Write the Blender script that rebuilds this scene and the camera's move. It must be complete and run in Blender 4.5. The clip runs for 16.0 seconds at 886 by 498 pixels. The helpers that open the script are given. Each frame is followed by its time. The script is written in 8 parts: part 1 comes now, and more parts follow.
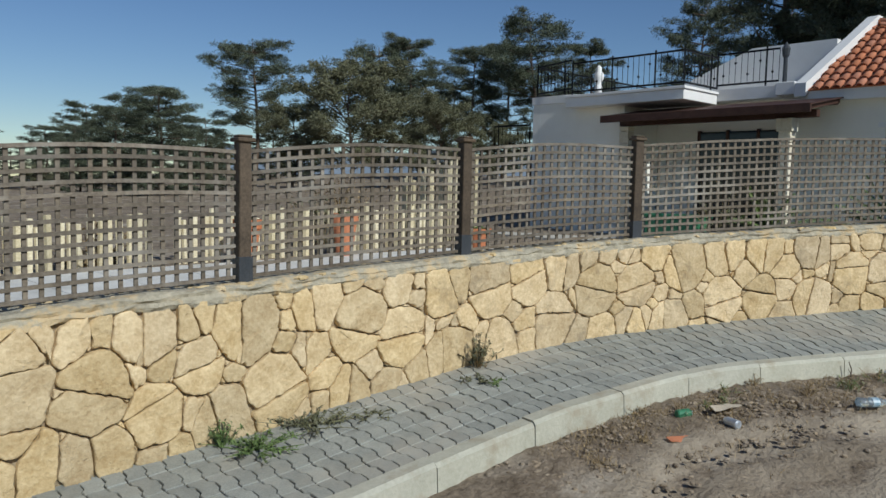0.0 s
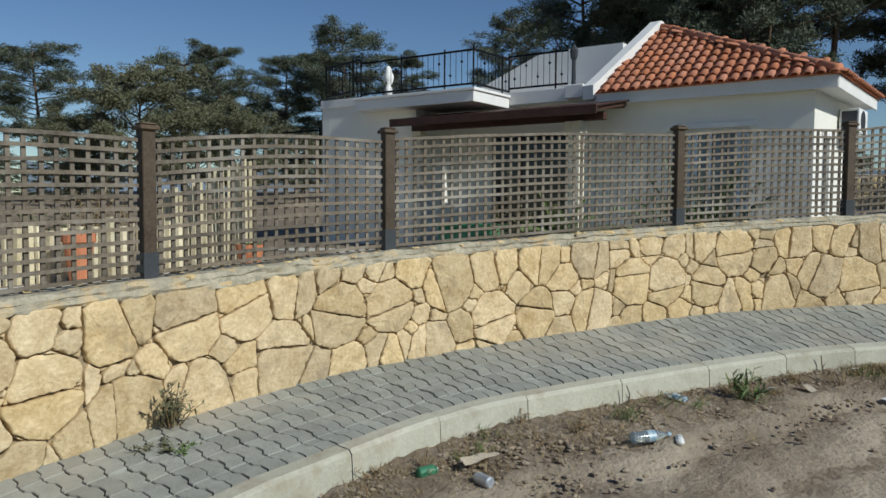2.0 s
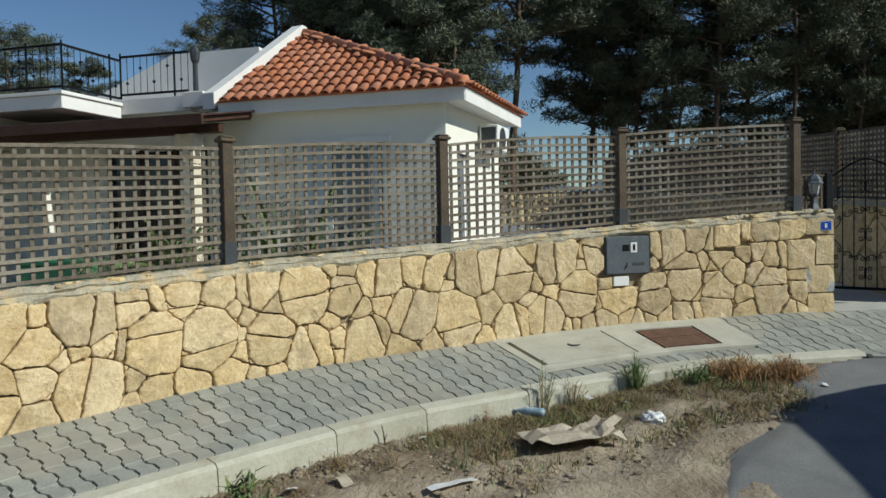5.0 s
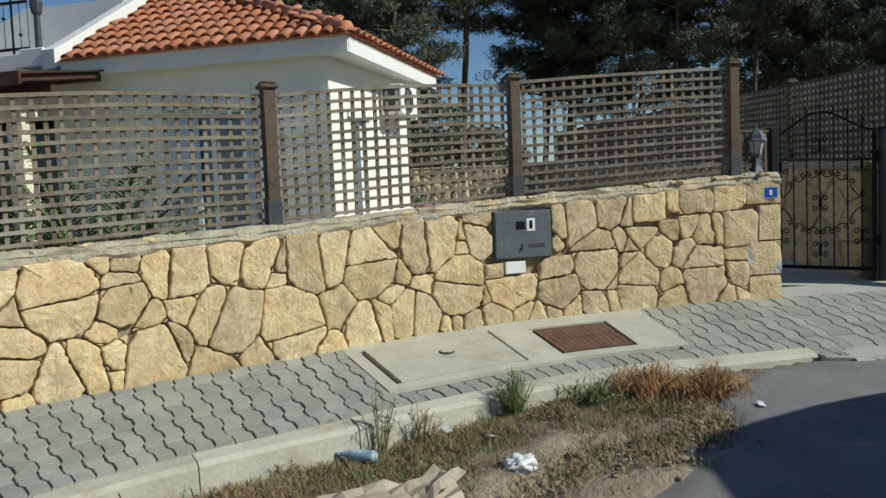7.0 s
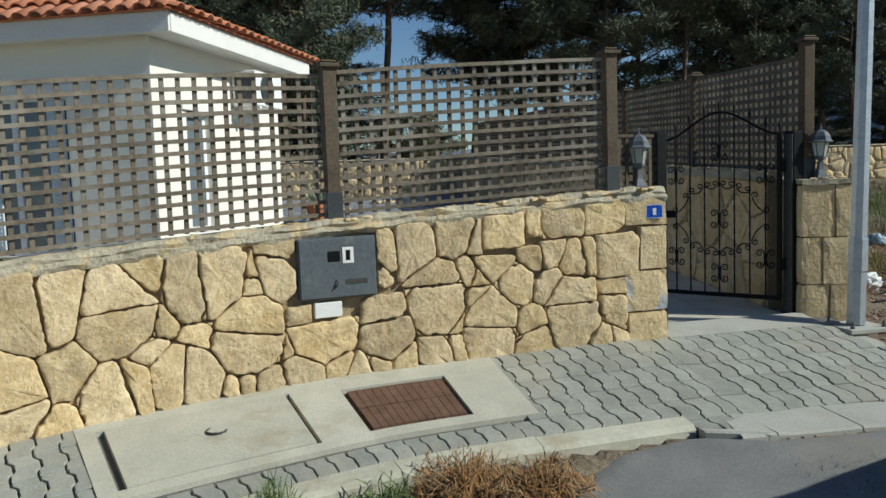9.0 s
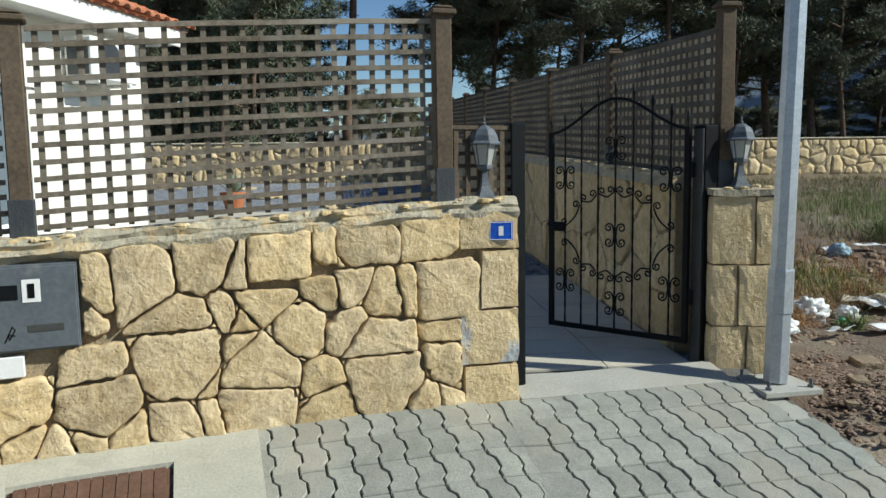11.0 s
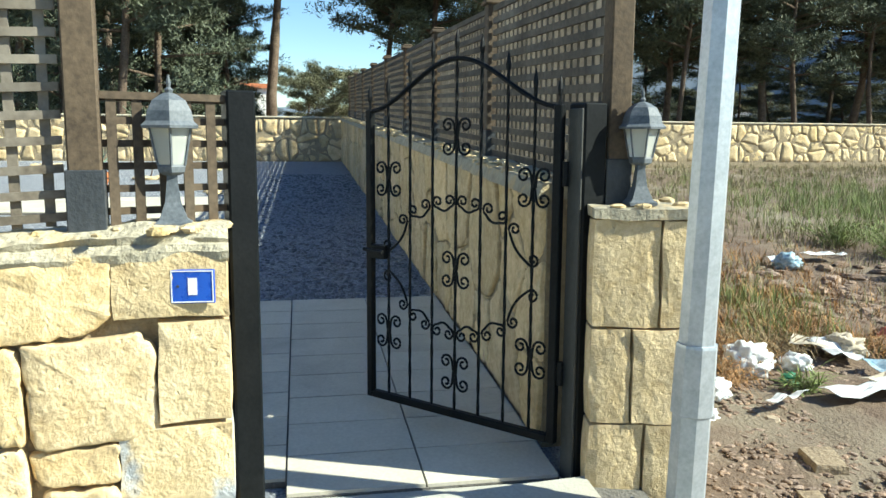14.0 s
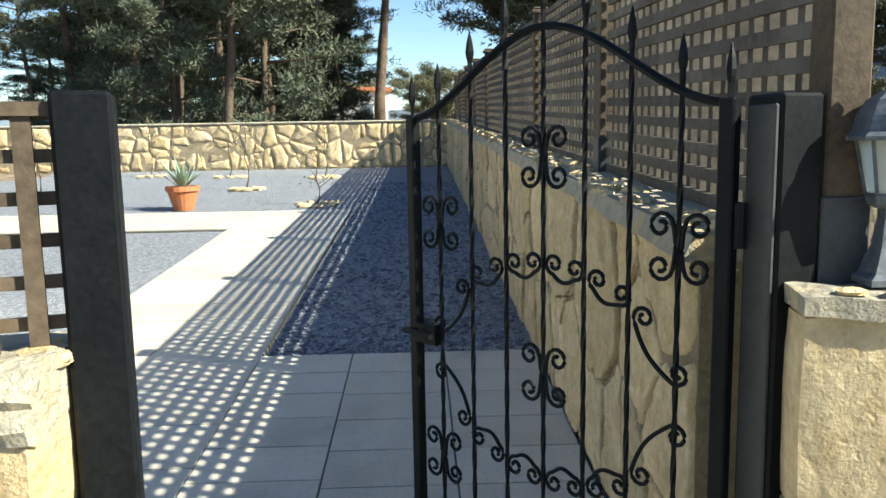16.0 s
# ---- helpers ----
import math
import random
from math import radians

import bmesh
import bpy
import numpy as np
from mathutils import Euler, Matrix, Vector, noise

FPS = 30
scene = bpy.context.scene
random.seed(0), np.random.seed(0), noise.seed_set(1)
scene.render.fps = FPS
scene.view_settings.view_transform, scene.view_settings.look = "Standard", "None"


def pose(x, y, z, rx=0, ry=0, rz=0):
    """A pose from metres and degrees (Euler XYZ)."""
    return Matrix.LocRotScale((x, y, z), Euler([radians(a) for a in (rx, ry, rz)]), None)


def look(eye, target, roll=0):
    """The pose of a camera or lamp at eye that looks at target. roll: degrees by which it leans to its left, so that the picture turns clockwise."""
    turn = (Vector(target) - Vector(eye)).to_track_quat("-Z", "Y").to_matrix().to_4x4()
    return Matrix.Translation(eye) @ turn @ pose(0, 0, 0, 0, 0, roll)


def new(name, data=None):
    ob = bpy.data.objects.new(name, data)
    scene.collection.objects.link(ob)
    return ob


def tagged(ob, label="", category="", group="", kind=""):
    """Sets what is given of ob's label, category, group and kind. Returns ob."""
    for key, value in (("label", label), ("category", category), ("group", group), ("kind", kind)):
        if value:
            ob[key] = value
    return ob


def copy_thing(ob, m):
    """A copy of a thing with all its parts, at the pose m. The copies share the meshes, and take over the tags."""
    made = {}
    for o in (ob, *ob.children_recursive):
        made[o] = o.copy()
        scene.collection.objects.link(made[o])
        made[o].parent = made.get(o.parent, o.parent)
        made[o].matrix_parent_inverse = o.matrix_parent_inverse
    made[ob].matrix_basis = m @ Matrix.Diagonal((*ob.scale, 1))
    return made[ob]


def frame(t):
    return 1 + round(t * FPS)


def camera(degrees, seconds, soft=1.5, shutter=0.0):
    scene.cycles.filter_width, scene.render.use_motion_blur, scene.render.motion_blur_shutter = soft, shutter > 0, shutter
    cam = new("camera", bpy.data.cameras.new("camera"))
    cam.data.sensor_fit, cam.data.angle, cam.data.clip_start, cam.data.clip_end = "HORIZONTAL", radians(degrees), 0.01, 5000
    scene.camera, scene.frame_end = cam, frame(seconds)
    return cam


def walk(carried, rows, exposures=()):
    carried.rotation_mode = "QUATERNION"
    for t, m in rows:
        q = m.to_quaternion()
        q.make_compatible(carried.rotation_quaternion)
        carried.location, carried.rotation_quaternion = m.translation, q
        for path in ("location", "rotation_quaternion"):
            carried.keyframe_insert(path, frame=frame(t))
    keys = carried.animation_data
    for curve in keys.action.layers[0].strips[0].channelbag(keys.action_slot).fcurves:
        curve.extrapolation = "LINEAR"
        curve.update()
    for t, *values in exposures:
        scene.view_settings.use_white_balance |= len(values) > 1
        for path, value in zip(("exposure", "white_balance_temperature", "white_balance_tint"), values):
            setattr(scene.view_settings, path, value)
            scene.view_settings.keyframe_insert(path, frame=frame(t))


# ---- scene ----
cam = camera(60.0, 16.0)
PATH = [
    (0, (-0.495, 0.641, 1.601), (0.941, 2.025, 1.441), 1.3),
    (0.5, (-0.109, 0.702, 1.546), (1.39, 2.019, 1.413), -0.3),
    (1, (0.295, 0.776, 1.526), (1.808, 2.076, 1.387), -0.1),
    (1.5, (0.641, 0.843, 1.516), (2.259, 2.011, 1.386), 0.3),
    (2, (1.016, 0.833, 1.519), (2.718, 1.877, 1.406), 0.3),
    (2.5, (1.419, 0.799, 1.5), (3.212, 1.676, 1.375), 0.3),
    (3, (1.808, 0.748, 1.527), (3.654, 1.51, 1.42), -0.3),
    (3.5, (2.16, 0.605, 1.55), (4.029, 1.311, 1.482), -0.4),
    (4, (2.563, 0.435, 1.552), (4.456, 1.077, 1.488), -0.0),
    (4.5, (2.885, 0.244, 1.586), (4.82, 0.747, 1.53), -0.7),
    (4.7, (2.999, 0.129, 1.624), (4.944, 0.593, 1.566), -0.9),
    (6.8, (4.729, -0.572, 1.547), (6.693, -0.21, 1.441), -1.8),
    (7, (4.893, -0.623, 1.553), (6.855, -0.257, 1.427), -2.3),
    (7.5, (5.26, -0.787, 1.576), (7.229, -0.439, 1.516), -1.9),
    (8, (5.612, -0.95, 1.633), (7.58, -0.598, 1.568), -0.3),
    (8.5, (5.925, -1.096, 1.652), (7.908, -0.866, 1.535), -2.2),
    (8.7, (6.064, -1.159, 1.685), (8.047, -0.942, 1.539), -2.2),
    (10.8, (7.601, -2.204, 1.851), (9.574, -1.947, 1.645), -1.1),
    (11, (7.758, -2.241, 1.829), (9.735, -2.027, 1.617), -0.8),
    (11.5, (8.096, -2.375, 1.839), (10.079, -2.276, 1.596), -1.3),
    (12, (8.435, -2.509, 1.881), (10.418, -2.423, 1.637), -1.5),
    (12.5, (8.734, -2.6, 1.857), (10.72, -2.584, 1.616), -1.0),
    (13, (9.011, -2.704, 1.864), (10.993, -2.765, 1.603), -0.1),
    (13.5, (9.229, -2.848, 1.891), (11.22, -2.836, 1.694), 0.2),
    (14, (9.539, -2.906, 1.9), (11.518, -2.804, 1.629), 0.4),
    (14.5, (9.84, -2.972, 1.9), (11.813, -2.814, 1.613), -1.3),
    (15, (10.159, -2.977, 1.935), (12.11, -2.66, 1.632), -0.3),
    (15.5, (10.443, -2.965, 1.955), (12.407, -2.694, 1.695), 0.4),
    (16, (10.769, -2.937, 1.965), (12.709, -2.532, 1.694), -1.0),
]
walk(cam, [(t, look(eye, target, roll)) for t, eye, target, roll in PATH], [(0, -0.60, 6050, 5), (4, -0.46, 6350, 1), (7, -0.34, 6420, 0), (8.5, -0.31, 6380, 0), (11, -0.01, 6350, 0), (12, 0.26, 6400, 1), (12.6, 0.54, 6450, 0), (13.2, 0.84, 6500, -5), (13.8, 1.06, 6600, -6), (15, 1.16, 6750, -3), (15.5, 1.14, 6850, -2), (16, 1.16, 6900, 0)])
# ---- world and sun ----
SUN = Vector((-0.10, -0.765, 0.58)).normalized()
world = bpy.data.worlds.new("world")
scene.world = world
world.use_nodes = True
wn = world.node_tree.nodes
sky = wn.new("ShaderNodeTexSky")
sky.sky_type = "NISHITA"
sky.sun_disc = False
sky.sun_elevation = math.asin(SUN.z)
sky.sun_rotation = math.atan2(SUN.x, SUN.y)
sky.altitude, sky.air_density, sky.dust_density, sky.ozone_density = 100, 1.0, 0.0, 3.0
wn["Background"].inputs["Strength"].default_value = 0.10
deeper = wn.new("ShaderNodeHueSaturation")
deeper.inputs["Hue"].default_value, deeper.inputs["Saturation"].default_value = 0.510, 1.12
world.node_tree.links.new(sky.outputs["Color"], deeper.inputs["Color"])
world.node_tree.links.new(deeper.outputs["Color"], wn["Background"].inputs["Color"])
sun_data = bpy.data.lights.new("sun", "SUN")
sun_data.energy, sun_data.angle, sun_data.color = 5.5, radians(0.55), (1.0, 0.965, 0.915)
sun = new("sun", sun_data)
sun.matrix_world = look(SUN * 40, (0, 0, 0))
scene.view_settings.exposure = 0.0


# ---- materials ----
def mat(name, a, b, rough=0.85, scale=6.0, fine=60.0, bump=0.3, metal=0.0, vary=0.12, stain=None, stain_at=(0.55, 0.75), stain_scale=1.3, dist=0.02, spec=0.3, island=False, detail=3, pits=0.0):
    """Two colours mixed by coarse and fine noise, a stain colour in patches, value varied from piece to piece, noise bump."""
    m = bpy.data.materials.new(name)
    m.use_nodes = True
    n, l = m.node_tree.nodes, m.node_tree.links
    p = n["Principled BSDF"]
    p.inputs["Roughness"].default_value, p.inputs["Metallic"].default_value = rough, metal
    p.inputs["Specular IOR Level"].default_value = spec
    tc = n.new("ShaderNodeTexCoord")

    def tex(s, detail):
        t = n.new("ShaderNodeTexNoise")
        t.inputs["Scale"].default_value, t.inputs["Detail"].default_value, t.inputs["Roughness"].default_value = s, detail, 0.62
        l.new(tc.outputs["Object"], t.inputs["Vector"])
        return t

    def mix(fac, c1, c2):
        x = n.new("ShaderNodeMix")
        x.data_type = "RGBA"
        l.new(fac, x.inputs["Factor"])
        for sock, c in ((x.inputs["A"], c1), (x.inputs["B"], c2)):
            if isinstance(c, tuple):
                sock.default_value = (*c, 1)
            else:
                l.new(c, sock)
        return x.outputs["Result"]

    def ramp(src, lo, hi):
        r = n.new("ShaderNodeMapRange")
        r.inputs["From Min"].default_value, r.inputs["From Max"].default_value = lo, hi
        l.new(src, r.inputs["Value"])
        return r.outputs["Result"]

    big, small = tex(scale, 4), tex(fine, detail)
    both = n.new("ShaderNodeMath")
    both.operation = "ADD"
    l.new(big.outputs["Fac"], both.inputs[0])
    l.new(small.outputs["Fac"], both.inputs[1])
    col = mix(ramp(both.outputs[0], 0.72, 1.28), a, b)
    if stain:
        st = tex(stain_scale, 5)
        col = mix(ramp(st.outputs["Fac"], *stain_at), col, stain)
    hsv = n.new("ShaderNodeHueSaturation")
    if island:
        oi = n.new("ShaderNodeNewGeometry").outputs["Random Per Island"]
    else:
        oi = n.new("ShaderNodeObjectInfo").outputs["Random"]
    r = n.new("ShaderNodeMapRange")
    r.inputs["To Min"].default_value, r.inputs["To Max"].default_value = 1 - vary, 1 + vary
    l.new(oi, r.inputs["Value"])
    l.new(r.outputs["Result"], hsv.inputs["Value"])
    other = n.new("ShaderNodeMath")
    other.operation = "MULTIPLY"
    other.inputs[1].default_value = 7.31
    l.new(oi, other.inputs[0])
    part_of = n.new("ShaderNodeMath")
    part_of.operation = "FRACT"
    l.new(other.outputs[0], part_of.inputs[0])
    rs_sat = n.new("ShaderNodeMapRange")
    rs_sat.inputs["To Min"].default_value, rs_sat.inputs["To Max"].default_value = 1 - vary * 0.45, 1 + vary * 0.35
    l.new(part_of.outputs[0], rs_sat.inputs["Value"])
    l.new(rs_sat.outputs["Result"], hsv.inputs["Saturation"])
    l.new(col, hsv.inputs["Color"])
    l.new(hsv.outputs["Color"], p.inputs["Base Color"])
    if bump:
        bp = n.new("ShaderNodeBump")
        bp.inputs["Strength"].default_value, bp.inputs["Distance"].default_value = bump, dist
        height = both.outputs[0]
        if pits:
            # scattered small holes and chisel nicks
            hole = n.new("ShaderNodeTexVoronoi")
            hole.inputs["Scale"].default_value = 42
            warp = n.new("ShaderNodeMixRGB")
            warp.inputs["Fac"].default_value = 0.05
            l.new(tc.outputs["Object"], warp.inputs["Color1"])
            l.new(tex(18, 4).outputs["Color"], warp.inputs["Color2"])
            l.new(warp.outputs["Color"], hole.inputs["Vector"])
            deep = n.new("ShaderNodeMath")
            deep.operation = "MULTIPLY"
            l.new(ramp(hole.outputs["Distance"], 0.34, 0.10), deep.inputs[0])
            l.new(ramp(tex(13, 3).outputs["Fac"], 0.50, 0.60), deep.inputs[1])
            sunk = n.new("ShaderNodeMath")
            sunk.operation = "MULTIPLY_ADD"
            sunk.inputs[1].default_value = -pits
            l.new(deep.outputs[0], sunk.inputs[0])
            l.new(height, sunk.inputs[2])
            height = sunk.outputs[0]
        l.new(height, bp.inputs["Height"])
        l.new(bp.outputs["Normal"], p.inputs["Normal"])
    rr = n.new("ShaderNodeMapRange")
    rr.inputs["To Min"].default_value, rr.inputs["To Max"].default_value = max(rough - 0.12, 0.05), min(rough + 0.1, 1)
    l.new(small.outputs["Fac"], rr.inputs["Value"])
    l.new(rr.outputs["Result"], p.inputs["Roughness"])
    return m


M_STONE = mat("limestone", (0.46, 0.325, 0.160), (0.72, 0.57, 0.345), 0.92, 8, 40, 0.65, vary=0.17, stain=(0.37, 0.28, 0.165), stain_at=(0.55, 0.74), stain_scale=5.5, dist=0.014, detail=10, pits=0.4)
M_STONE2 = mat("limestone_rough", (0.48, 0.345, 0.175), (0.72, 0.575, 0.35), 0.92, 8, 40, 0.65, vary=0.1, stain=(0.37, 0.285, 0.17), stain_at=(0.55, 0.78), stain_scale=4, dist=0.016, detail=9, pits=0.4)
M_QUOIN_GREY = mat("limestone_cement_smear", (0.48, 0.345, 0.175), (0.72, 0.575, 0.35), 0.92, 8, 40, 0.65, vary=0.05, stain=(0.43, 0.44, 0.44), stain_at=(0.47, 0.54), stain_scale=3.2, dist=0.016, detail=9, pits=0.4)
M_STONE_FAR = mat("limestone_joined", (0.46, 0.325, 0.160), (0.70, 0.555, 0.33), 0.92, 7, 40, 0.65, vary=0.17, dist=0.014, island=True, detail=9, pits=0.4)
M_MORTAR = mat("mortar", (0.25, 0.19, 0.115), (0.42, 0.335, 0.21), 0.95, 9, 60, 0.8, dist=0.015, detail=7)
M_COPING = mat("cement_coping", (0.30, 0.27, 0.20), (0.50, 0.445, 0.33), 0.95, 9, 34, 0.9, stain=(0.54, 0.42, 0.25), stain_at=(0.53, 0.62), stain_scale=6, dist=0.02, detail=8)
M_CHIP = mat("stone_chip", (0.50, 0.36, 0.18), (0.68, 0.54, 0.31), 0.92, 10, 60, 0.6, vary=0.25, island=True)
M_PAVER = mat("concrete_paver", (0.232, 0.235, 0.205), (0.348, 0.352, 0.305), 0.9, 8, 90, 0.5, vary=0.12, stain=(0.38, 0.345, 0.275), stain_at=(0.5, 0.75), stain_scale=1.2, dist=0.008)
M_PAVER_J = mat("concrete_paver_joined", (0.232, 0.235, 0.205), (0.348, 0.352, 0.305), 0.9, 8, 90, 0.5, vary=0.12, stain=(0.38, 0.345, 0.275), stain_at=(0.5, 0.75), stain_scale=1.2, dist=0.008, island=True)
M_BED = mat("sand_joint", (0.10, 0.095, 0.085), (0.17, 0.16, 0.14), 0.95, 10, 80, 0.5)
M_KERB = mat("kerb_concrete", (0.40, 0.385, 0.30), (0.52, 0.50, 0.40), 0.9, 4, 40, 0.45, vary=0.07, stain=(0.35, 0.30, 0.215), stain_at=(0.53, 0.7), stain_scale=3, dist=0.01, detail=7)
M_SLAB = mat("cast_concrete", (0.33, 0.325, 0.29), (0.44, 0.43, 0.38), 0.9, 3, 70, 0.4, vary=0.05, stain=(0.36, 0.33, 0.27), stain_at=(0.5, 0.8), stain_scale=2.0, dist=0.006)
M_DIRT = mat("dry_dirt", (0.120, 0.088, 0.056), (0.30, 0.235, 0.16), 0.97, 3.4, 22, 0.9, stain=(0.37, 0.31, 0.23), stain_at=(0.55, 0.66), stain_scale=1.1, dist=0.03, detail=8)


def packed_earth(m):
    """Trodden, sun-bleached earth where the mesh's packed share is high, breaking up along its edge."""
    n, l = m.node_tree.nodes, m.node_tree.links
    socket = n["Principled BSDF"].inputs["Base Color"]
    old = socket.links[0].from_socket
    share = n.new("ShaderNodeAttribute")
    share.attribute_name = "packed"
    tc = n.new("ShaderNodeTexCoord")
    fine, wide = n.new("ShaderNodeTexNoise"), n.new("ShaderNodeTexNoise")
    for t, s in ((fine, 9.0), (wide, 1.6)):
        t.inputs["Scale"].default_value, t.inputs["Detail"].default_value, t.inputs["Roughness"].default_value = s, 7, 0.65
        l.new(tc.outputs["Object"], t.inputs["Vector"])
    tint = n.new("ShaderNodeMix")
    tint.data_type = "RGBA"
    spread = n.new("ShaderNodeMapRange")
    spread.inputs["From Min"].default_value, spread.inputs["From Max"].default_value = 0.36, 0.64
    l.new(wide.outputs["Fac"], spread.inputs["Value"])
    l.new(spread.outputs["Result"], tint.inputs["Factor"])
    tint.inputs["A"].default_value, tint.inputs["B"].default_value = (0.225, 0.178, 0.122, 1), (0.42, 0.35, 0.255, 1)
    add = n.new("ShaderNodeMath")
    add.operation = "ADD"
    l.new(share.outputs["Fac"], add.inputs[0])
    l.new(fine.outputs["Fac"], add.inputs[1])
    edge = n.new("ShaderNodeMapRange")
    edge.inputs["From Min"].default_value, edge.inputs["From Max"].default_value = 0.92, 1.12
    l.new(add.outputs[0], edge.inputs["Value"])
    both = n.new("ShaderNodeMix")
    both.data_type = "RGBA"
    l.new(edge.outputs["Result"], both.inputs["Factor"])
    l.new(old, both.inputs["A"])
    l.new(tint.outputs["Result"], both.inputs["B"])
    l.new(both.outputs["Result"], socket)


packed_earth(M_DIRT)
M_GRAVEL_G = mat("garden_gravel", (0.09, 0.105, 0.13), (0.48, 0.50, 0.53), 0.8, 30, 90, 1.0, dist=0.03)
M_TILE = mat("paving_slab", (0.46, 0.425, 0.345), (0.58, 0.54, 0.45), 0.75, 3, 60, 0.25, vary=0.05, stain=(0.33, 0.31, 0.26), stain_at=(0.55, 0.8), dist=0.004)
M_WOOD = mat("weathered_wood", (0.10, 0.08, 0.058), (0.225, 0.187, 0.138), 0.8, 4, 40, 0.4, vary=0.22, stain=(0.30, 0.27, 0.22), stain_at=(0.5, 0.72), stain_scale=2.2, dist=0.004)
M_WOOD_J = mat("weathered_wood_joined", (0.095, 0.070, 0.047), (0.21, 0.165, 0.115), 0.8, 4, 40, 0.4, vary=0.22, stain=(0.27, 0.235, 0.185), stain_at=(0.5, 0.72), stain_scale=2.2, dist=0.004, island=True)
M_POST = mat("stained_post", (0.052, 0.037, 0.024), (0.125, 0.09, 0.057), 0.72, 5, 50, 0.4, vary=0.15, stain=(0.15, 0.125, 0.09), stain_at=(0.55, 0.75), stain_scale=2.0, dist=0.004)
M_SHOE = mat("painted_steel_shoe", (0.03, 0.034, 0.038), (0.055, 0.06, 0.065), 0.5, 8, 60, 0.15, vary=0.1, spec=0.5)
M_BLACK = mat("black_iron", (0.004, 0.005, 0.0055), (0.010, 0.011, 0.012), 0.5, 10, 90, 0.2, vary=0.1, spec=0.14, dist=0.003)
M_ZINC = mat("galvanised_steel", (0.38, 0.41, 0.44), (0.54, 0.57, 0.60), 0.42, 14, 70, 0.15, metal=0.55, vary=0.03, dist=0.002)
M_LAMP = mat("grey_lamp_metal", (0.068, 0.08, 0.09), (0.155, 0.17, 0.185), 0.55, 12, 80, 0.25, metal=0.0, vary=0.05, dist=0.003)
M_BLUE = mat("blue_enamel", (0.01, 0.07, 0.42), (0.015, 0.10, 0.50), 0.3, 8, 40, 0.05, vary=0, spec=0.5)
M_WHITE = mat("white_paint", (0.74, 0.73, 0.70), (0.82, 0.81, 0.78), 0.6, 4, 60, 0.1, vary=0.03, dist=0.002)
M_BOX = mat("grey_box_paint", (0.085, 0.098, 0.11), (0.125, 0.14, 0.15), 0.5, 5, 40, 0.15, vary=0, stain=(0.2, 0.2, 0.19), stain_at=(0.62, 0.78), stain_scale=6, dist=0.002)
M_STUCCO = mat("cream_stucco", (0.79, 0.755, 0.66), (0.85, 0.82, 0.73), 0.9, 2.5, 90, 0.3, vary=0.02, dist=0.004)
M_TRIM = mat("white_trim", (0.72, 0.70, 0.66), (0.80, 0.78, 0.74), 0.8, 3, 60, 0.2, vary=0.02, dist=0.003)
M_SHUT = mat("shutter_paint", (0.50, 0.56, 0.60), (0.60, 0.66, 0.69), 0.5, 5, 50, 0.1, vary=0.04, dist=0.002)
M_FSOIL = mat("field_soil", (0.105, 0.070, 0.047), (0.185, 0.132, 0.092), 0.97, 2.4, 45, 0.9, stain=(0.215, 0.18, 0.125), stain_at=(0.52, 0.68), stain_scale=0.6, dist=0.02, detail=8)
M_SOIL = mat("reddish_soil", (0.15, 0.10, 0.07), (0.33, 0.24, 0.175), 0.97, 8, 60, 0.5, vary=0.3, island=True)
M_ROOF = mat("clay_roof_tile", (0.38, 0.135, 0.068), (0.53, 0.225, 0.125), 0.85, 6, 50, 0.3, vary=0.16, stain=(0.30, 0.12, 0.06), stain_at=(0.58, 0.8), stain_scale=3, dist=0.004)
M_BROWN = mat("dark_brown_timber", (0.045, 0.020, 0.013), (0.085, 0.042, 0.028), 0.6, 4, 40, 0.3, vary=0.1, dist=0.003)
M_TERRA = mat("terracotta", (0.44, 0.15, 0.065), (0.56, 0.22, 0.10), 0.8, 8, 60, 0.2, vary=0.08, dist=0.003)
M_RUST = mat("rusty_iron", (0.095, 0.05, 0.033), (0.175, 0.098, 0.066), 0.85, 9, 60, 0.5, vary=0.05, dist=0.004)
M_BARK = mat("pine_bark", (0.075, 0.052, 0.037), (0.17, 0.125, 0.09), 0.95, 6, 30, 0.9, vary=0.15, dist=0.03)
M_PINE = mat("pine_needles", (0.056, 0.072, 0.046), (0.135, 0.15, 0.092), 0.7, 0.8, 5, 0.0, vary=0.35, island=True)
M_OLIVE = mat("grey_green_leaf", (0.095, 0.10, 0.052), (0.19, 0.185, 0.105), 0.7, 0.9, 6, 0.0, vary=0.3, island=True)
M_WEED = mat("green_weed", (0.085, 0.13, 0.04), (0.17, 0.24, 0.08), 0.7, 4, 20, 0.0, vary=0.3, island=True)
M_DRY = mat("dry_grass", (0.20, 0.142, 0.072), (0.36, 0.268, 0.145), 0.85, 4, 20, 0.0, vary=0.3, island=True)
M_STRAW = mat("rusty_straw", (0.26, 0.13, 0.05), (0.43, 0.25, 0.105), 0.85, 4, 20, 0.0, vary=0.3, island=True)
M_FGRASS = mat("field_green_grass", (0.12, 0.155, 0.045), (0.24, 0.28, 0.10), 0.8, 2, 20, 0.0, vary=0.3, island=True)
M_FIELD = mat("field_grass", (0.17, 0.15, 0.075), (0.31, 0.265, 0.145), 0.85, 0.6, 8, 0.0, vary=0.3, island=True)
M_AGAVE = mat("agave_leaf", (0.17, 0.25, 0.17), (0.27, 0.36, 0.25), 0.6, 6, 30, 0.1, vary=0.12)
